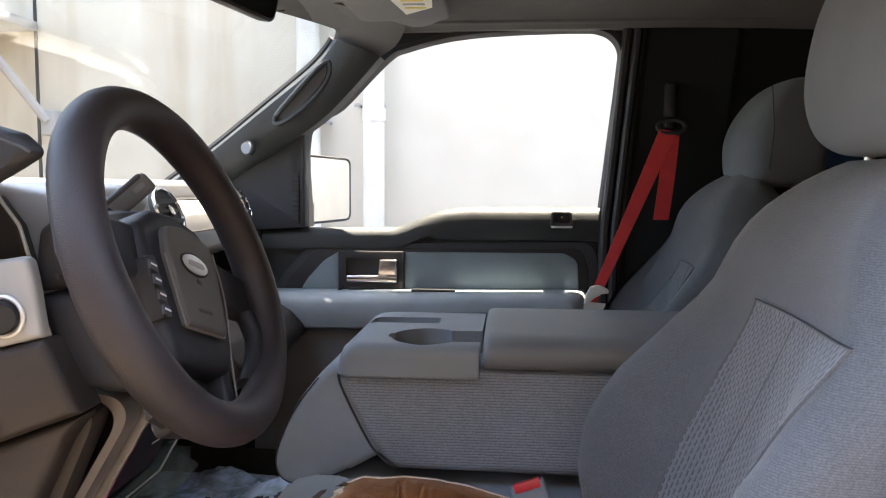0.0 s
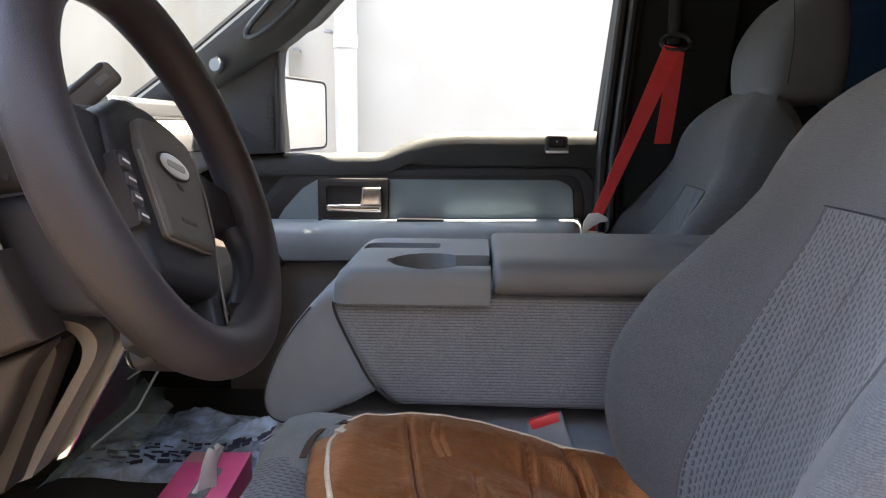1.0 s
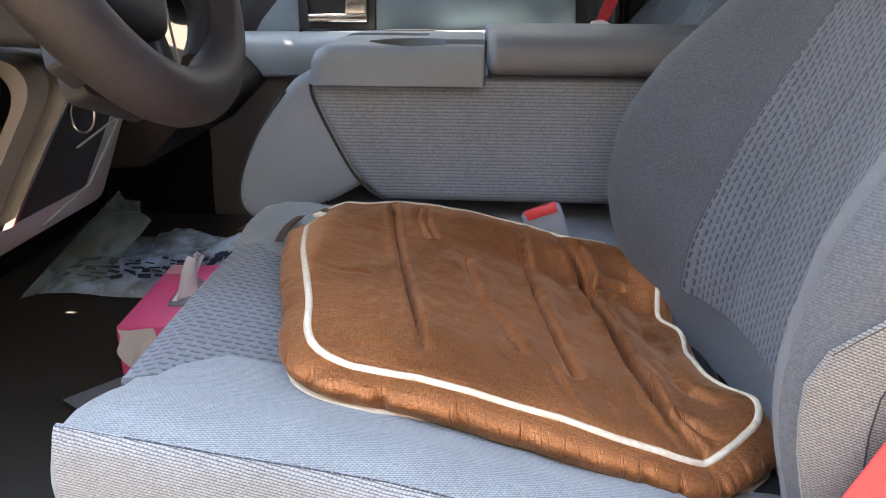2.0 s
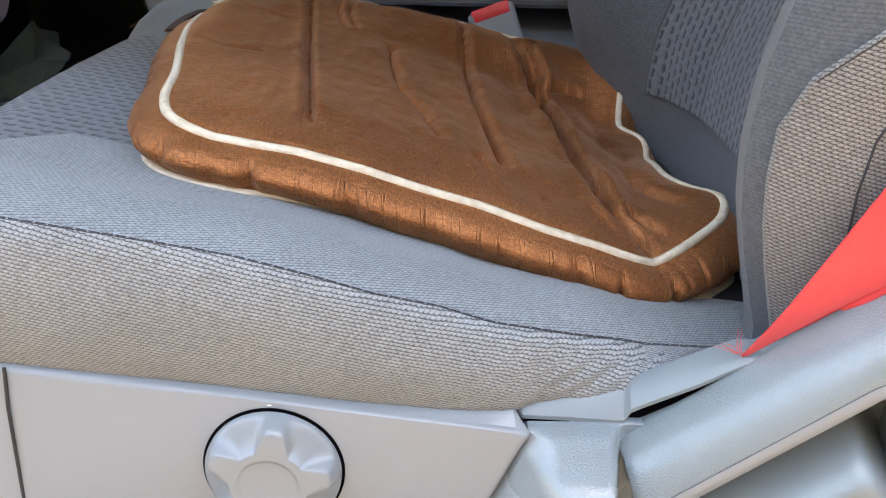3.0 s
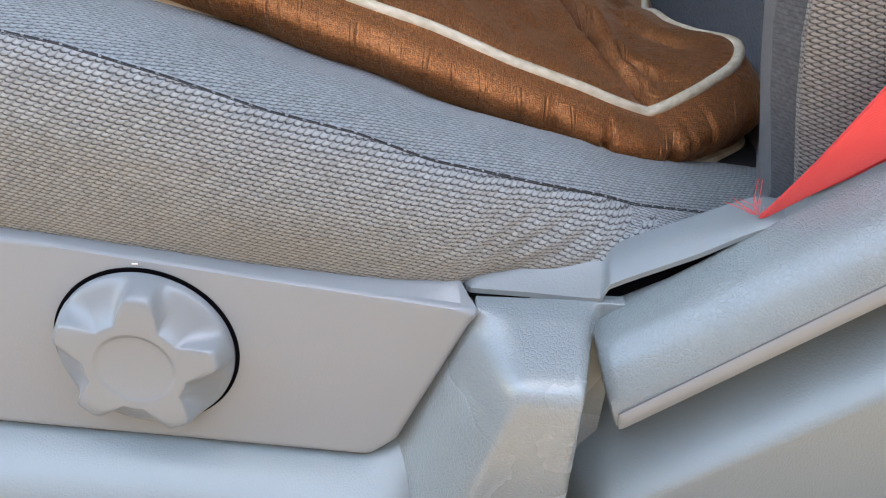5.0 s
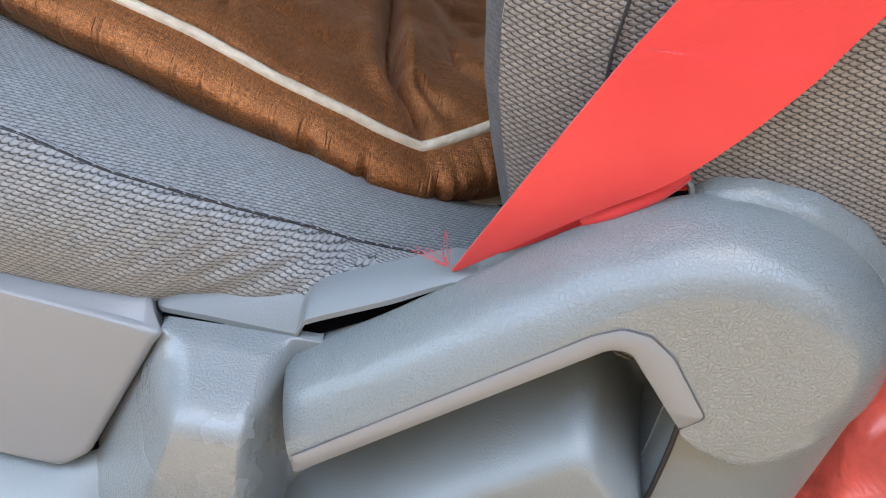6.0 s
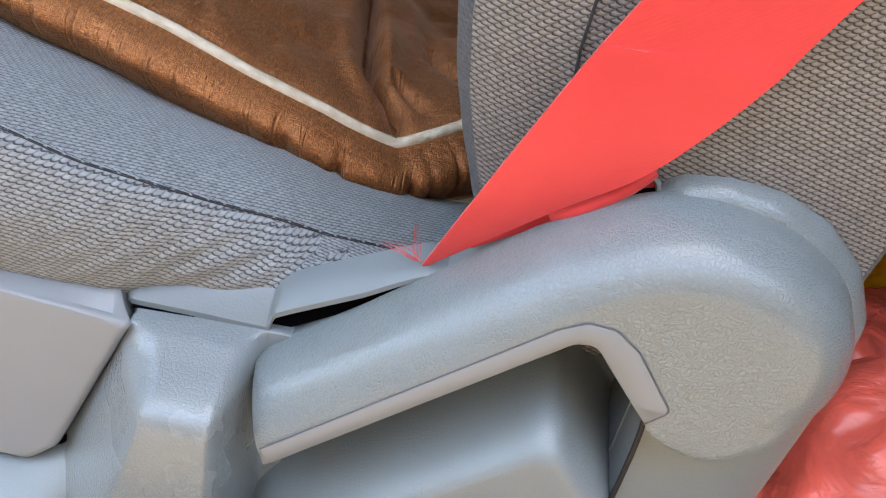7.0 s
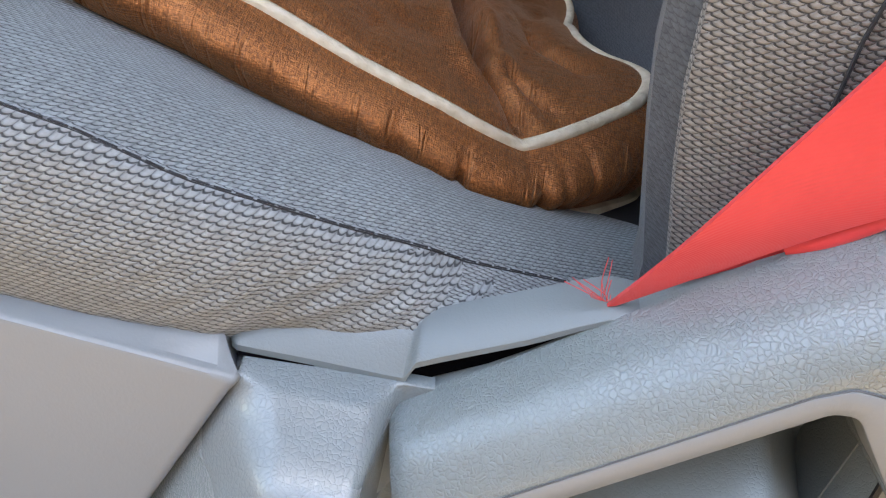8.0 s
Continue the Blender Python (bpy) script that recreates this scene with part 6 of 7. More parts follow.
        kb = part("button_pad", wheel_plate(keys, -0.012, 0.0035, 0.002), M["black"], w, "black button cluster")
        for i in range(4):
            v = -0.022 - i * 0.0155
            o = s * (0.0815 - 0.0028 * i)
            part("button", wheel_plate(fillet([(o - 0.0075, v + 0.005), (o + 0.0075, v + 0.004), (o + 0.006, v - 0.007), (o - 0.0075, v - 0.006)], 0.002, 2), 0.0025, 0.0052, 0.001), M["tray_dark"], kb)
            part("button_mark", wheel_plate([(o - 0.005, v + 0.001), (o + 0.005, v), (o + 0.005, v - 0.002), (o - 0.005, v - 0.001)], 0.0050, 0.0056), M["print"], kb)
    low = fillet([(-0.050, -0.108), (0.050, -0.108), (0.048, -0.180), (-0.048, -0.180)], 0.01, 3)
    part("spoke", wheel_plate(low, -0.050, -0.032, 0.006), M["hub"], w)
    part("rim_dot", wheel_plate([(0.000, -0.190), (0.005, -0.188), (0.007, -0.192), (0.002, -0.195)], 0.018, 0.0205), M["black"], w)
    return w


steering_wheel()


# ================= dashboard =================
def dashboard():
    d = thing("dashboard", "slate and silver truck dashboard with brown-grey lower panels", "dashboard", (-0.8, MID, FLOOR))
    prof = fillet([(-1.22, 1.345), (-1.08, 1.405), (-0.80, 1.437), (-0.725, 1.436), (-0.69, 1.424), (-0.675, 1.395), (-0.70, 1.375), (-0.72, 1.20), (-1.22, 1.15)], [0.01, 0.05, 0.03, 0.02, 0.012, 0.01, 0.01, 0.02, 0.02], 4)
    part("top", prism(prof, 0.53, 2.05, bevel=0.01), M["dash_top"], d, "slate grained dashboard top")
    face = fillet([(-0.76, 1.40), (-0.655, 1.385), (-0.640, 1.36), (-0.645, 1.28), (-0.80, 1.20)], [0.01, 0.012, 0.01, 0.02, 0.01], 3)
    part("passenger_panel", prism(face, 1.44, 2.03, bevel=0.006), M["silver"], d, "satin silver passenger dash panel")
    part("panel_joint", box(-0.648, -0.6375, 1.50, 2.02, 1.318, 1.321), M["black"], d)
    # stretched back so that it blocks the sun from the floor bag
    part("glovebox", prism(fillet([(-0.66, 1.20), (-0.50, 1.10), (-0.46, 1.05), (-0.56, 0.95), (-0.80, 0.93), (-0.80, 1.18)], 0.03, 4), 1.50, 2.03, bevel=0.01), M["dash"], d, "dark glovebox door stretched to shade the floor")
    # centre stack
    stack = fillet([(-0.70, 1.415), (-0.635, 1.418), (-0.600, 1.405), (-0.565, 1.34), (-0.545, 1.25), (-0.56, 1.05), (-0.62, 0.90), (-0.78, 0.90)], [0.01, 0.012, 0.02, 0.03, 0.04, 0.04, 0.04, 0.02], 4)
    st = part("center_console_panel", prism(stack, 1.10, 1.46, bevel=0.015, seg=3, back=True), M["silver"], d, "satin silver centre stack")
    for vx, y in ((-0.565, 1.395), (-0.618, 1.925)):
        m = Matrix.Translation((vx, y, 1.374)) @ Euler((0, radians(66), 0)).to_matrix().to_4x4()
        bm = bmesh.new()
        bmesh.ops.create_cone(bm, cap_ends=True, segments=32, radius1=0.047, radius2=0.044, depth=0.012, matrix=m)
        v = part("air_vent", bm, M["black"], st, "round black air vent with chrome ring")
        part("vent_ring", moved(tube([Vector((0.046 * math.cos(a), 0.046 * math.sin(a), 0.006)) for a in span(0, 2 * math.pi * 31 / 32, 32)], 0.0042, 8, True), m), M["chrome"], v)
        for k in (-0.02, 0.0, 0.02):
            part("vane", moved(box(-0.004, 0.004, -0.040, 0.040, 0.003, 0.009, 0.001), m @ Matrix.Translation((k, 0, 0))), M["dash_top"], v)
        part("vane_knob", moved(box(-0.010, 0.010, -0.006, 0.006, 0.005, 0.014, 0.002), m), M["chrome"], v)
    part("radio", box(-0.575, -0.556, 1.14, 1.42, 1.16, 1.30, 0.006), M["black"], st, "black radio panel")
    # gauge hood
    hood = fillet([(-0.78, 1.43), (-0.62, 1.487), (-0.50, 1.494), (-0.412, 1.4810), (-0.3800, 1.4725), (-0.3600, 1.4545), (-0.3800, 1.4425), (-0.4147, 1.4235), (-0.47, 1.4080), (-0.60, 1.44), (-0.66, 1.30), (-0.78, 1.25)], [0.02, 0.04, 0.04, 0.04, 0.02, 0.008, 0.02, 0.02, 0.02, 0.03, 0.03, 0.02], 4)
    sections = []
    for y, k, sh in ((0.700, 0.965, 0.94), (0.704, 0.985, 0.975), (0.712, 1.0, 1.0), (0.74, 0.91, 1.0), (0.78, 0.79, 1.0), (0.84, 0.65, 1.0), (0.92, 0.52, 1.0), (1.00, 0.42, 1.0)):
        sections.append([(-0.78 + (x + 0.78) * k, y, 1.450 + (z - 1.450) * sh) for x, z in hood])
    hd = part("gauge_hood", loft(sections), M["hub"], d, "charcoal instrument hood")
    part("hood_lip", tube(spline([(-0.47, 0.7015, 1.4770), (-0.412, 0.7010, 1.4700), (-0.383, 0.7010, 1.4610), (-0.372, 0.7030, 1.4550)], 5), 0.0016, 6), M["tray_dark"], hd)
    part("gauge_panel", box(-0.66, -0.63, 0.64, 0.95, 1.28, 1.44, 0.004), M["black"], d, "black instrument panel")
    part("gauge_surround", prism(fillet([(-0.66, 1.43), (-0.53, 1.428), (-0.4650, 1.4215), (-0.456, 1.400), (-0.478, 1.360), (-0.53, 1.27), (-0.66, 1.25)], 0.02, 4), 0.880, 1.10, bevel=0.012, seg=3), M["silver"], d, "satin silver gauge surround")
    bezel = fillet([(-0.62, 1.4180), (-0.4920, 1.4139), (-0.4841, 1.4022), (-0.4674, 1.3801), (-0.4560, 1.3400), (-0.4560, 1.3200), (-0.62, 1.3150)], [0.02, 0.01, 0.02, 0.02, 0.02, 0.006, 0.01], 5)
    gb = part("gauge_bezel", prism(bezel, 0.822, 0.838, bevel=0.003, seg=3), M["black"], d, "black side of the instrument bezel")
    part("bezel_edge", tube([Vector((x + 0.001, 0.8230, z + 0.001)) for x, z in bezel[6:26]], 0.0022, 6), M["silver"], gb)
    # outer end: silver switch panel with a round lamp switch, cut back round the column
    end = fillet([(-0.60, 1.365), (-0.436, 1.3510), (-0.4030, 1.3565), (-0.3975, 1.3300), (-0.3905, 1.2760), (-0.4359, 1.2640), (-0.60, 1.252)], [0.02, 0.02, 0.012, 0.03, 0.004, 0.01, 0.02], 5)
    e = part("switch_panel", prism(end, 0.738, 0.752, bevel=0.006, seg=4), M["switch"], d, "silver-grey switch panel")
    part("lamp_switch", tube([Vector((-0.4330, 0.742, 1.2960)), Vector((-0.4240, 0.724, 1.2965)), Vector((-0.4215, 0.720, 1.2965))], 0.0165, 24, taper=lambda q: 1.0 if q < 0.9 else 0.85), M["hub"], e, "round black lamp switch")
    part("switch_ring", tube([Vector((-0.4270 + 0.0195 * math.cos(a), 0.7355, 1.2965 + 0.0195 * math.sin(a))) for a in span(0, 2 * math.pi * 27 / 28, 28)], 0.0024, 6, True), M["silver"], e)
    part("switch_well", prism(fillet([(-0.62, 1.335), (-0.449, 1.3300), (-0.4440, 1.300), (-0.4420, 1.268), (-0.62, 1.26)], [0.01, 0.02, 0.02, 0.006, 0.01], 4), 0.7335, 0.740, bevel=0.002), M["tray_dark"], e, "dark switch recess")
    lower = fillet([(-0.60, 1.254), (-0.4330, 1.2625), (-0.3880, 1.2748), (-0.3745, 1.2480), (-0.3515, 1.2010), (-0.4368, 1.1690), (-0.60, 1.130)], [0.01, 0.004, 0.006, 0.02, 0.004, 0.03, 0.02], 4)
    lp = part("lower_panel", prism(lower, 0.733, 0.775, profile=[(0.010, 0.0), (0.006, 0.0008), (0.0025, 0.0035), (0.0, 0.009)]), M["dash"], d, "brown-grey lower dash panel")
    part("release_recess", prism(fillet([(-0.62, 1.200), (-0.440, 1.1960), (-0.4330, 1.1850), (-0.440, 1.1740), (-0.62, 1.165)], 0.005, 3), 0.7300, 0.7345, bevel=0.001), M["black"], lp, "dark bonnet release recess")
    part("release_handle", prism(fillet([(-0.62, 1.182), (-0.441, 1.1780), (-0.4365, 1.1720), (-0.446, 1.1670), (-0.62, 1.160)], 0.004, 3), 0.7240, 0.7310, bevel=0.003), M["hub"], lp, "black bonnet release handle")
    sweep = fillet([(-0.3530, 1.1990), (-0.4368, 1.1670), (-0.60, 1.128), (-0.60, 0.99), (-0.46, 1.03), (-0.4150, 1.090), (-0.3780, 1.165)], [0.004, 0.03, 0.01, 0.01, 0.03, 0.03, 0.01], 4)
    part("lower_panel", prism(sweep, 0.745, 0.775, profile=[(0.012, 0.0), (0.007, 0.001), (0.003, 0.004), (0.0, 0.010)]), M["dash"], d, "dark brown swept lower edge")

    # knee panel: taupe face between two bright edges, dark outer side
    def band(y0, y1, pts, name, mat, th=0.014, label=""):
        rings = []
        for p in spline([Vector((x, 0, z)) for x, z in pts], 6):
            rings.append([Vector((p.x, y0, p.z)), Vector((p.x, y1, p.z)), Vector((p.x - th, y1, p.z - th * 0.4)), Vector((p.x - th, y0, p.z - th * 0.4))])
        return part(name, loft(rings), mat, d, label)
    path = [(-0.410, 1.052), (-0.386, 1.094), (-0.357, 1.143), (-0.341, 1.172), (-0.342, 1.190), (-0.358, 1.201), (-0.40, 1.205)]
    band(0.800, 0.832, path, "knee_trim", M["bronze"], label="taupe metallic trim band")
    band(0.832, 0.856, [(x - 0.001, z) for x, z in path], "knee_panel", M["dash"], label="dark brown knee panel")
    band(0.856, 0.862, [(x + 0.003, z - 0.004) for x, z in path[:-1]], "knee_trim", M["chrome"], 0.010)
    side = fillet([(-0.352, 1.196), (-0.418, 1.050), (-0.50, 1.02), (-0.56, 1.19)], [0.016, 0.01, 0.03, 0.02], 4)
    part("knee_side", prism(side, 0.770, 0.801, bevel=0.004), M["dash"], d, "dark brown side of the knee panel")
    part("knee_side", prism(fillet([(-0.352, 1.190), (-0.425, 1.04), (-0.52, 1.0), (-0.60, 1.19)], [0.016, 0.01, 0.03, 0.02], 4), 0.862, 1.03, bevel=0.004), M["hub"], d)
    part("pedal_bracket", tube([Vector((-0.324, 0.92, 1.140)), Vector((-0.362, 0.92, 1.074)), Vector((-0.415, 0.92, 1.03))], 0.0014, 6), M["tray"], d, "thin metal edge under the panel")
    part("pedal_bracket", tube([Vector((-0.324, 0.92, 1.140)), Vector((-0.370, 0.92, 1.108))], 0.0012, 6), M["tray"], d)
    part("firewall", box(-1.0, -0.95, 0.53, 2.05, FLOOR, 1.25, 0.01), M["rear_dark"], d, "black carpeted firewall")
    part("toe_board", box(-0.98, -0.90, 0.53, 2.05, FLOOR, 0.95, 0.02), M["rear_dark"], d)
    return d


dashboard()


def steering_column():
    c = thing("steering_column", "charcoal steering column shroud with a stalk", "steering column", (-0.45, 0.845, 1.25))
    upper = fillet([(-0.300, 1.3300), (-0.4195, 1.3150), (-0.4180, 1.3520), (-0.4140, 1.3800), (-0.3920, 1.3960), (-0.3660, 1.3940), (-0.3418, 1.3790), (-0.3050, 1.3580)], [0.004, 0.004, 0.01, 0.015, 0.01, 0.01, 0.02, 0.01], 4)
    part("upper_shroud", prism(upper, 0.768, 0.905, bevel=0.016, seg=5, back=True), M["hub"], c, "charcoal upper column shroud")
    lower = fillet([(-0.300, 1.3270), (-0.4190, 1.3120), (-0.4115, 1.2910), (-0.3950, 1.2440), (-0.3730, 1.2140), (-0.3050, 1.2110), (-0.2950, 1.2300)], [0.004, 0.004, 0.02, 0.02, 0.02, 0.02, 0.02], 4)
    part("lower_shroud", prism(lower, 0.766, 0.925, bevel=0.016, seg=5, back=True), M["hub"], c, "charcoal lower column shroud")
    part("shroud_screw", tube([Vector((-0.3900, 0.7690, 1.3330)), Vector((-0.3900, 0.7660, 1.3330))], 0.0030, 10), M["black"], c, "dark screw recess")
    stalk = spline([on_wheel(0.05, 0.080, -0.10, False), (-0.415, 0.925, 1.402), (-0.395, 0.932, 1.418)], 5)
    part("gear_stalk", tube(stalk, 0.010, 10), M["black"], c)
    kn = Matrix.Translation((-0.391, 0.93, 1.415)) @ Euler((0, radians(-42), radians(25))).to_matrix().to_4x4()
    part("gear_knob", moved(box(-0.036, 0.026, -0.013, 0.013, -0.013, 0.013, 0.006, 4), kn), M["lid"], c, "black gear knob with silver cap")
    part("knob_cap", moved(box(-0.034, 0.022, -0.0135, 0.010, 0.006, 0.0145, 0.004, 3), kn), M["tray_dark"], c)
    part("knob_button", moved(box(0.002, 0.018, -0.0145, -0.010, -0.004, 0.004, 0.002, 2), kn), M["tray"], c)
    return c


steering_column()
keys = thing("key_ring", "small steel key ring hanging below the column", "keys", (-0.36, 0.90, 1.13))
part("ring", tube([Vector((-0.350 + 0.008 * math.cos(a), 0.90 + 0.006 * math.cos(a), 1.143 + 0.016 * math.sin(a))) for a in span(0, 2 * math.pi * 19 / 20, 20)], 0.0013, 6, True), M["chrome"], keys)
part("key", box(-0.352, -0.330, 0.899, 0.901, 1.152, 1.158, 0.0005), M["chrome"], keys)

# windscreen
bm = bmesh.new()
edge = [Vector((-1.02, 2.03, 1.335))] + [Vector(p) + Vector((-0.012, 0.025, 0.004)) for p in A_OUT] + [Vector((-0.30, 1.93, 1.872))]
rows = [[bm.verts.new((p.x - 0.10 * math.sin(math.pi * k), MID + (p.y - MID) * math.cos(math.pi * k), p.z)) for p in edge] for k in span(0, 1, 13)]
for lo, hi in zip(rows, rows[1:]):
    for a, b, c, d in zip(lo, lo[1:], hi[1:], hi):
        bm.faces.new((a, b, c, d))
ws = solid("windscreen", bm, M["windscreen"], "clear windscreen glass", "windscreen", kind="structure", smooth=False)
ws.visible_shadow = False


# ================= mirrors, visor =================
def side_mirror():
    m = thing("side_mirror", "black passenger door mirror", "mirror", (-0.53, 2.3, 1.3))
    turn = Matrix.Translation((-0.512, 2.325, 1.410)) @ Euler((0, 0, radians(-30))).to_matrix().to_4x4()
    rings = []
    for x, k in ((0.0, 1.0), (-0.012, 1.03), (-0.05, 1.0), (-0.09, 0.85), (-0.11, 0.55)):
        rings.append([(x, u * k, v * k) for u, v in fillet([(-0.14, -0.105), (-0.14, 0.108), (0.14, 0.098), (0.14, -0.095)], 0.022, 5)])
    rings.insert(0, [(-0.004, u * 0.95, v * 0.945) for u, v in fillet([(-0.14, -0.105), (-0.14, 0.108), (0.14, 0.098), (0.14, -0.095)], 0.022, 5)])
    part("housing", moved(loft(rings), turn), M["black"], m, "black mirror housing")
    part("mirror_glass", moved(prism([(u * 0.945, v * 0.94) for u, v in fillet([(-0.14, -0.105), (-0.14, 0.108), (0.14, 0.098), (0.14, -0.095)], 0.022, 5)], 0.0005, -0.003, axis="x"), turn), M["mirror"], m, "mirror glass", smooth=False)
    part("arm", box(-0.60, -0.50, 2.12, 2.22, 1.34, 1.38, 0.01), M["black"], m)
    return m


side_mirror()
rv = thing("rear_view_mirror", "dark rear-view mirror on the windscreen", "mirror", (-0.36, 1.25, 1.70))
rt = Matrix.Translation((-0.392, 1.300, 1.748)) @ Euler((radians(-8), radians(10), radians(-30))).to_matrix().to_4x4()
part("housing", moved(prism(fillet([(-0.10, -0.030), (-0.10, 0.033), (0.085, 0.033), (0.085, -0.030)], 0.015, 4), -0.02, 0.012, axis="x", bevel=0.005, back=True), rt), M["black"], rv)
part("mirror_glass", moved(prism(fillet([(-0.094, -0.024), (-0.094, 0.027), (0.079, 0.027), (0.079, -0.024)], 0.012, 4), 0.0135, 0.011, axis="x"), rt), M["mirror"], rv, smooth=False)
part("stem", tube(spline([(-0.38, 1.335, 1.76), (-0.42, 1.34, 1.80), (-0.47, 1.34, 1.835)], 4), 0.008, 8), M["black"], rv)

vis = thing("sun_visor", "grey sun visor folded up with a printed sticker", "sun visor", (-0.17, 1.65, 1.8))
vpts = fillet([(-0.295, 1.45), (-0.281, 1.815), (-0.212, 1.808), (-0.161, 1.905), (-0.075, 1.78), (-0.07, 1.45)], [0.02, 0.03, 0.02, 0.04, 0.03, 0.02], 4)
part("pad", prism(vpts, 1.799, 1.820, axis="z", bevel=0.006, seg=3), M["headliner"], vis)
stk = part("sticker", prism([(-0.19, 1.50), (-0.166, 1.728), (-0.103, 1.665), (-0.088, 1.50)], 1.7965, 1.7995, axis="z"), M["sticker"], vis, "pale printed sticker")
for k in range(5):
    y = 1.53 + k * 0.032
    part("print_bar", box(-0.160, -0.115, y, y + 0.010, 1.7955, 1.7975), M["steel"] if k % 2 else M["yellow"], stk)

# ================= loose things =================
tb = thing("tissue_box", "pink printed tissue box with a tissue pulled out", "tissue box", (-0.45, 1.34, FLOOR))
TB = Matrix.Translation((-0.457, 1.345, FLOOR)) @ Euler((0, 0, radians(3))).to_matrix().to_4x4()
bx = part("carton", moved(box(-0.056, 0.056, -0.130, 0.130, 0.001, 0.080, 0.002), TB), M["pink"], tb)
part("front_panel", moved(box(-0.040, 0.050, -0.132, -0.129, 0.022, 0.062, 0.0005), TB), M["paper"], bx, "white patterned front panel")
part("logo_shape", moved(prism(fillet([(-0.012, 0.028), (-0.016, 0.052), (0.020, 0.056), (0.026, 0.030)], 0.006, 3), -0.1335, -0.131), TB), M["ink"], bx)
part("opening", moved(prism(fillet([(-0.008, -0.055), (-0.008, 0.06), (0.022, 0.06), (0.022, -0.055)], 0.012, 4), 0.0795, 0.0815, axis="z"), TB), M["tray"], bx, "slit opening")
part("top_patch", moved(box(-0.054, -0.018, 0.085, 0.128, 0.0795, 0.0808, 0.0003), TB), M["pink_pale"], bx)
rows = []
for v in span(0, 1, 12):
    rows.append([TB @ Vector((0.010 + 0.034 * (u - 0.5) * (1 - 0.55 * v) + 0.012 * v + 0.005 * math.sin(9 * u + 4 * v), -0.03 + 0.05 * v + 0.03 * (u - 0.5) + 0.006 * math.cos(8 * u), 0.078 + 0.062 * v - 0.012 * abs(u - 0.5) * v + 0.004 * math.sin(12 * u))) for u in span(0, 1, 12)])
bm = loft([r + [p + Vector((0.001, 0.001, 0)) for p in reversed(r)] for r in rows])
part("tissue", bm, M["tissue"], tb, "crumpled white tissue")
rows = []
for v in span(0, 1, 8):
    rows.append([TB @ Vector((-0.052 + 0.05 * u + 0.004 * math.sin(7 * v), -0.134 - 0.004 * math.sin(5 * u + 3 * v), 0.078 - 0.065 * v * (0.8 + 0.2 * math.sin(6 * u)))) for u in span(0, 1, 8)])
part("torn_flap", loft([r + [p + Vector((0, -0.001, 0)) for p in reversed(r)] for r in rows]), M["tissue"], tb, "torn white wrapper flap")


def crumpled(x0, x1, y0, y1, z, h, seed, nx=40, ny=30, thick=0.0012, slope=0.0):
    def f(u, v):
        e = min(1.0, 6 * min((u - x0) / (x1 - x0), (x1 - u) / (x1 - x0), (v - y0) / (y1 - y0), (y1 - v) / (y1 - y0)) + 0.05)
        a = noise.noise(Vector((u * 9, v * 9, seed))) + 0.5 * abs(noise.noise(Vector((u * 22, v * 22, seed + 3)))) + 0.22 * noise.noise(Vector((u * 55, v * 55, seed + 5)))
        w = 0.02 * noise.noise(Vector((u * 6, v * 6, seed + 9)))
        return (u + w, v + w, z + h * e * max(0.05, 0.55 + 0.7 * a) + slope * (v - y0))
    return grid(f, span(x0, x1, nx), span(y0, y1, ny), (0, 0, thick))


bag = thing("plastic_bag", "crumpled pale plastic bag with dark blue print on the floor", "plastic bag", (-0.6, 1.65, FLOOR))
part("film", crumpled(-0.80, -0.40, 1.50, 1.84, FLOOR + 0.004, 0.040, 2.0, 60, 44), M["clear_film"], bag)
def draped(a, b_, c, d, seed):
    """A loose sheet of film hung between four corners."""
    a, b_, c, d = Vector(a), Vector(b_), Vector(c), Vector(d)
    def f(u, v):
        p = a.lerp(b_, u).lerp(d.lerp(c, u), v)
        w = noise.noise(Vector((u * 3, v * 3, seed))) + 0.6 * abs(noise.noise(Vector((u * 8, v * 6, seed + 2))))
        return p + Vector((0.006 * w, 0.020 * w, 0.008 * w))
    return grid(f, span(0, 1, 28), span(0, 1, 24), (0, 0.001, 0))


part("side_film", draped((-0.81, 1.46, 0.706), (-0.67, 1.51, 0.735), (-0.590, 1.57, 0.830), (-0.650, 1.58, 0.885), 3.0), M["thin_film"], bag, "thin clear side of the bag")
part("handle_film", draped((-0.54, 1.50, 0.735), (-0.395, 1.485, 0.775), (-0.340, 1.53, 0.835), (-0.46, 1.57, 0.800), 7.0), M["clear_film"], bag, "pale blue bag handle")
rnd = random.Random(8)
for k in range(22):
    u, v = rnd.random(), rnd.random()
    p = Vector((-0.53, 1.488, 0.748)).lerp(Vector((-0.365, 1.492, 0.818)), u) + Vector((0.03, 0.03, 0.02)) * (v - 0.3)
    part("print_bar", moved(box(-0.009, 0.009, -0.004, 0.004, 0, 0.0012), Matrix.Translation(p) @ Euler((0.6, -0.4, rnd.uniform(-0.4, 0.4))).to_matrix().to_4x4()), M["ink"], bag)
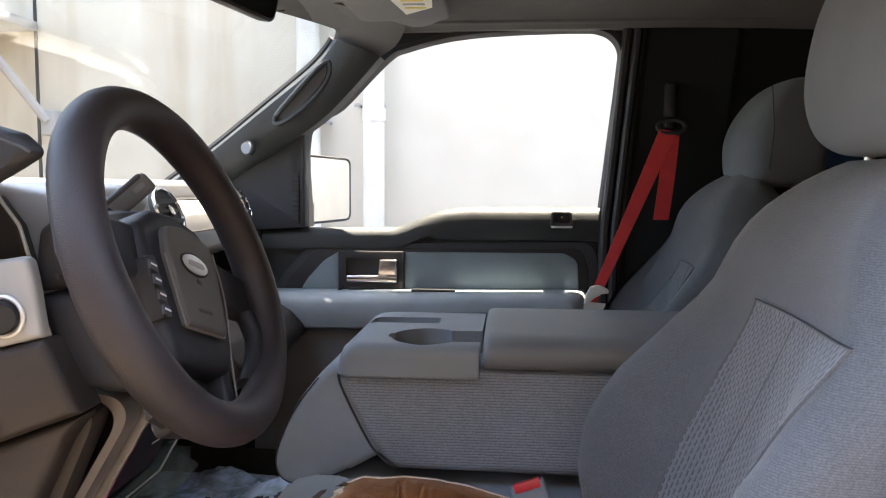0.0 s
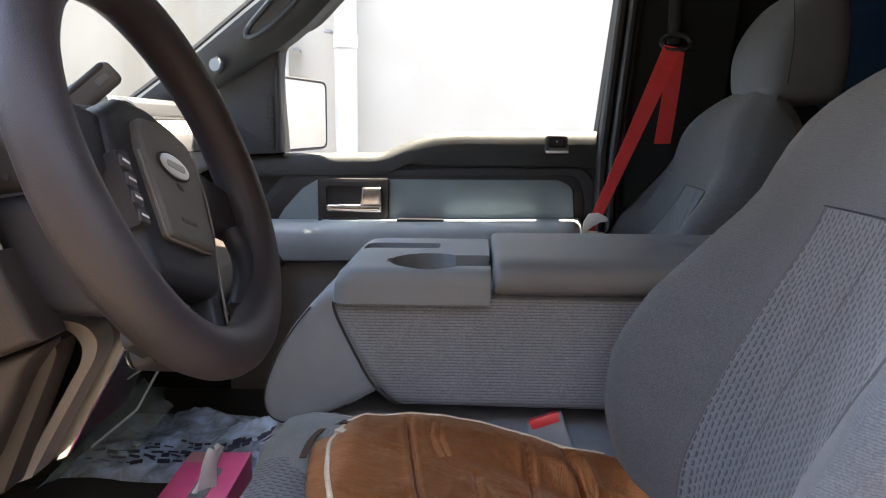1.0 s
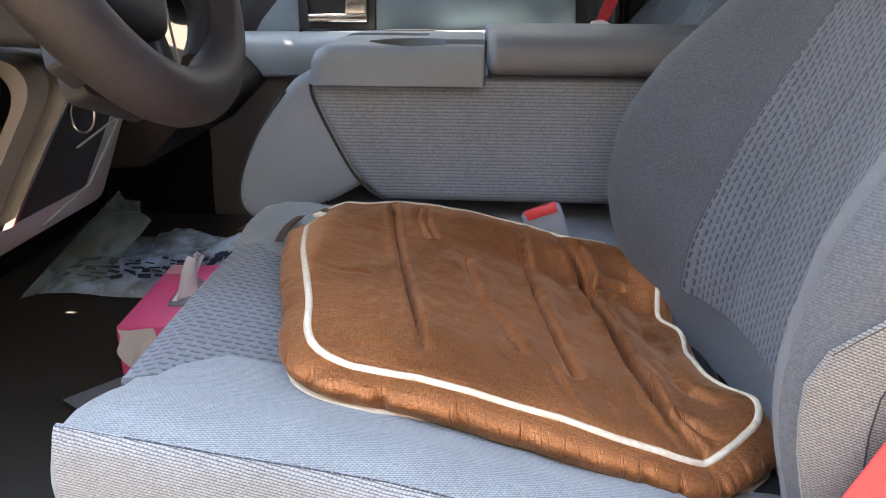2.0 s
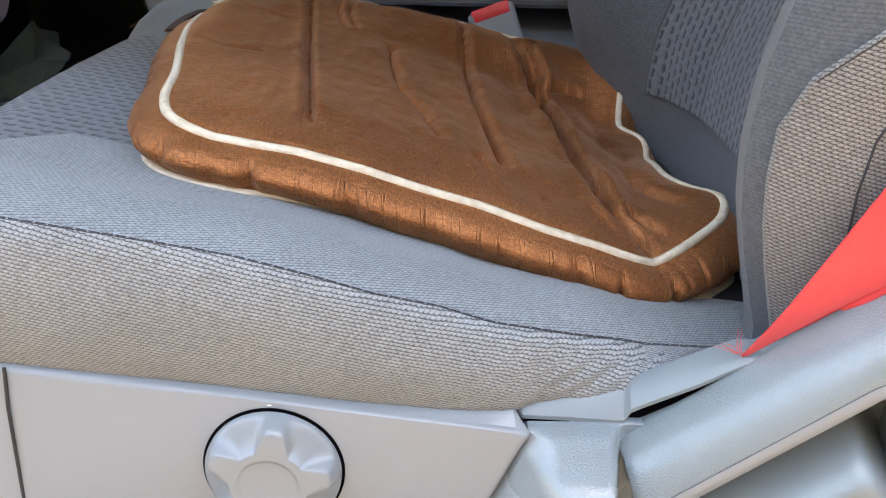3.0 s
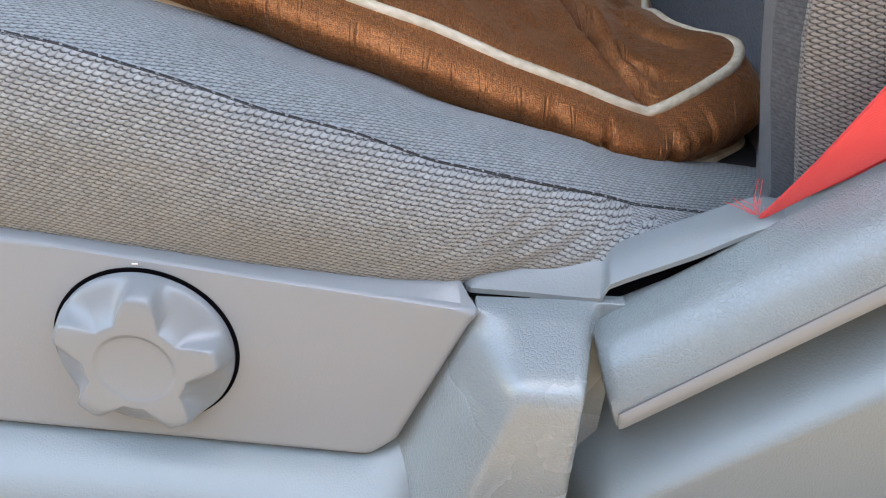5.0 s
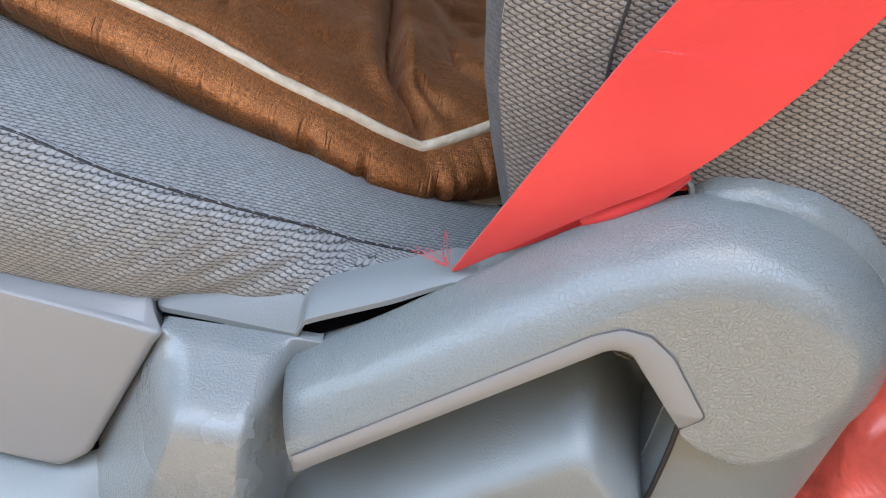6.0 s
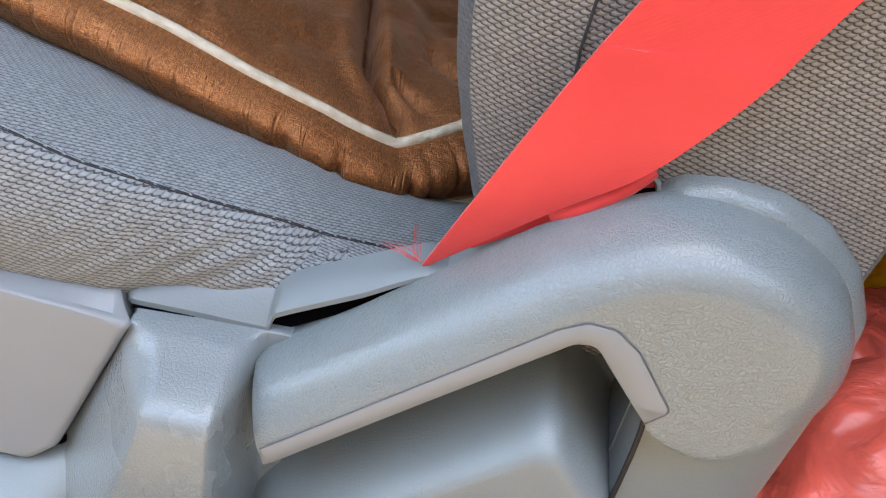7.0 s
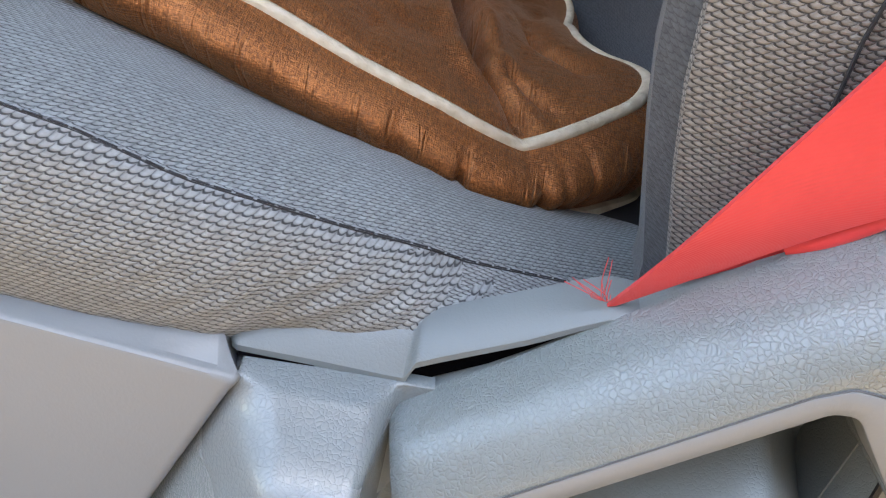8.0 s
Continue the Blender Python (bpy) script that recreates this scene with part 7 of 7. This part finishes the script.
for row in range(5):
    x = -0.735
    while x < -0.45:
        ln = rnd.uniform(0.008, 0.026)
        y = 1.505 + 0.021 * row + 0.006 * math.sin(x * 40)
        if rnd.random() < 0.78:
            wd = rnd.choice((0.003, 0.006, 0.010))
            part("print_bar", moved(box(-ln / 2, ln / 2, -wd / 2, wd / 2, 0, 0.0012), Matrix.Translation((x, y, FLOOR + 0.042 + 0.006 * rnd.random())) @ Euler((0.25 + rnd.uniform(-0.2, 0.2), rnd.uniform(-0.2, 0.2), rnd.uniform(-0.3, 0.3))).to_matrix().to_4x4()), M["ink"], bag)
        x += ln + 0.006

sheet = thing("paper_sheet", "small grey paper slip on the floor carpet", "paper", (-0.5, 1.145, FLOOR))
part("sheet", moved(grid(lambda u, v: (u, v, 0.004 + 0.004 * math.sin(u * 14)), span(-0.035, 0.035, 8), span(-0.045, 0.045, 6), (0, 0, 0.0006)), Matrix.Translation((-0.50, 1.145, FLOOR + 0.003)) @ Euler((0, 0, radians(-38))).to_matrix().to_4x4()), M["tray"], sheet)
solid("floor_mat", grid(lambda u, v: (u, v, FLOOR + 0.004 + 0.003 * math.sin(u * 30) * math.sin(v * 25)), span(-0.85, -0.30, 14), span(0.62, 1.10, 12), (0, 0, 0.005)), M["carpet"], "black rubber floor mat in the footwell", "floor mat")

rb = thing("red_bag", "crumpled translucent red plastic bag behind the seat", "plastic bag", (0.48, 0.66, FLOOR))
def bag_ring(v, r0, cx, cy, z):
    ring = []
    for a in span(0, 2 * math.pi * 83 / 84, 84):
        c, sn = math.cos(a), math.sin(a)
        w = 0.16 * noise.noise(Vector((c * 2.2, sn * 2.2, v * 4))) - 0.20 * abs(noise.noise(Vector((c * 5, sn * 5, v * 7)))) - 0.09 * abs(noise.noise(Vector((c * 12, sn * 12, v * 15))))
        ring.append((cx + r0 * (1.1 + w) * c, cy + r0 * (1.1 + w) * sn * 0.9, z + 0.006 * noise.noise(Vector((c * 6, sn * 6, v * 9)))))
    return ring
part("film", loft([bag_ring(v, 0.135 * math.sin(math.pi * (0.12 + 0.80 * v)) ** 0.6, 0.515, 0.70, FLOOR + 0.008 + 0.15 * v) for v in span(0, 1, 36)]), M["red_film"], rb, angle=60)
part("tied_neck", loft([bag_ring(v + 3, 0.030 - 0.016 * math.sin(math.pi * v), 0.505, 0.69, FLOOR + 0.150 + 0.05 * v) for v in span(0, 1, 12)]), M["red_film"], rb, "bunched neck of the bag", angle=25)
ob_ = thing("orange_bag", "orange plastic wrapper behind the red bag", "plastic bag", (0.6, 0.8, FLOOR))
part("film", crumpled(0.45, 0.72, 0.80, 0.98, FLOOR + 0.02, 0.16, 6.0, 20, 16), M["orange"], ob_)

# ================= yard wall fittings =================
def drain(x, y, z0, z1, r, label):
    p = thing("drain_pipe", label, "pipe", (x, y, z0))
    part("tube", tube([Vector((x, y, z)) for z in span(z0, z1, 6)], r, 16), M["pipe"], p)
    for z in span(z0 + 0.5, z1 - 0.3, 3):
        part("collar", tube([Vector((x, y, z - 0.03)), Vector((x, y, z + 0.03))], r * 1.12, 16), M["pipe"], p)
    return p


drain(-0.885, 3.60, 0.0, 3.3, 0.055, "white plastic drain pipe on the yard wall")
drain(-0.575, 3.60, 0.0, 3.3, 0.05, "white plastic drain pipe on the yard wall")
for x, z in ((-0.655, 1.80), (-0.540, 1.80), (-0.80, 1.72), (-0.815, 1.55)):
    bt = thing("pipe_clip", "rusty steel clip holding the drain pipe", "pipe clip", (x, 3.66, z))
    part("stud", tube([Vector((x, 3.70, z)), Vector((x, 3.64, z + 0.003))], 0.007, 8), M["steel"], bt)
    part("clip", box(x - 0.02, x + 0.012, 3.635, 3.645, z - 0.008, z + 0.008, 0.002), M["steel"], bt)
br = thing("wall_bracket", "painted steel shelf bracket on the yard wall", "bracket", (-2.3, 3.5, 1.8))
part("shelf", box(-3.0, -2.26, 3.2, 3.69, 2.17, 2.215, 0.005), M["steel"], br)
part("brace", tube([Vector((-2.42, 3.4, 2.17)), Vector((-2.19, 3.62, 1.73))], 0.022, 8), M["steel"], br)
part("foot", box(-2.22, -2.15, 3.62, 3.69, 1.66, 1.78, 0.005), M["steel"], br)
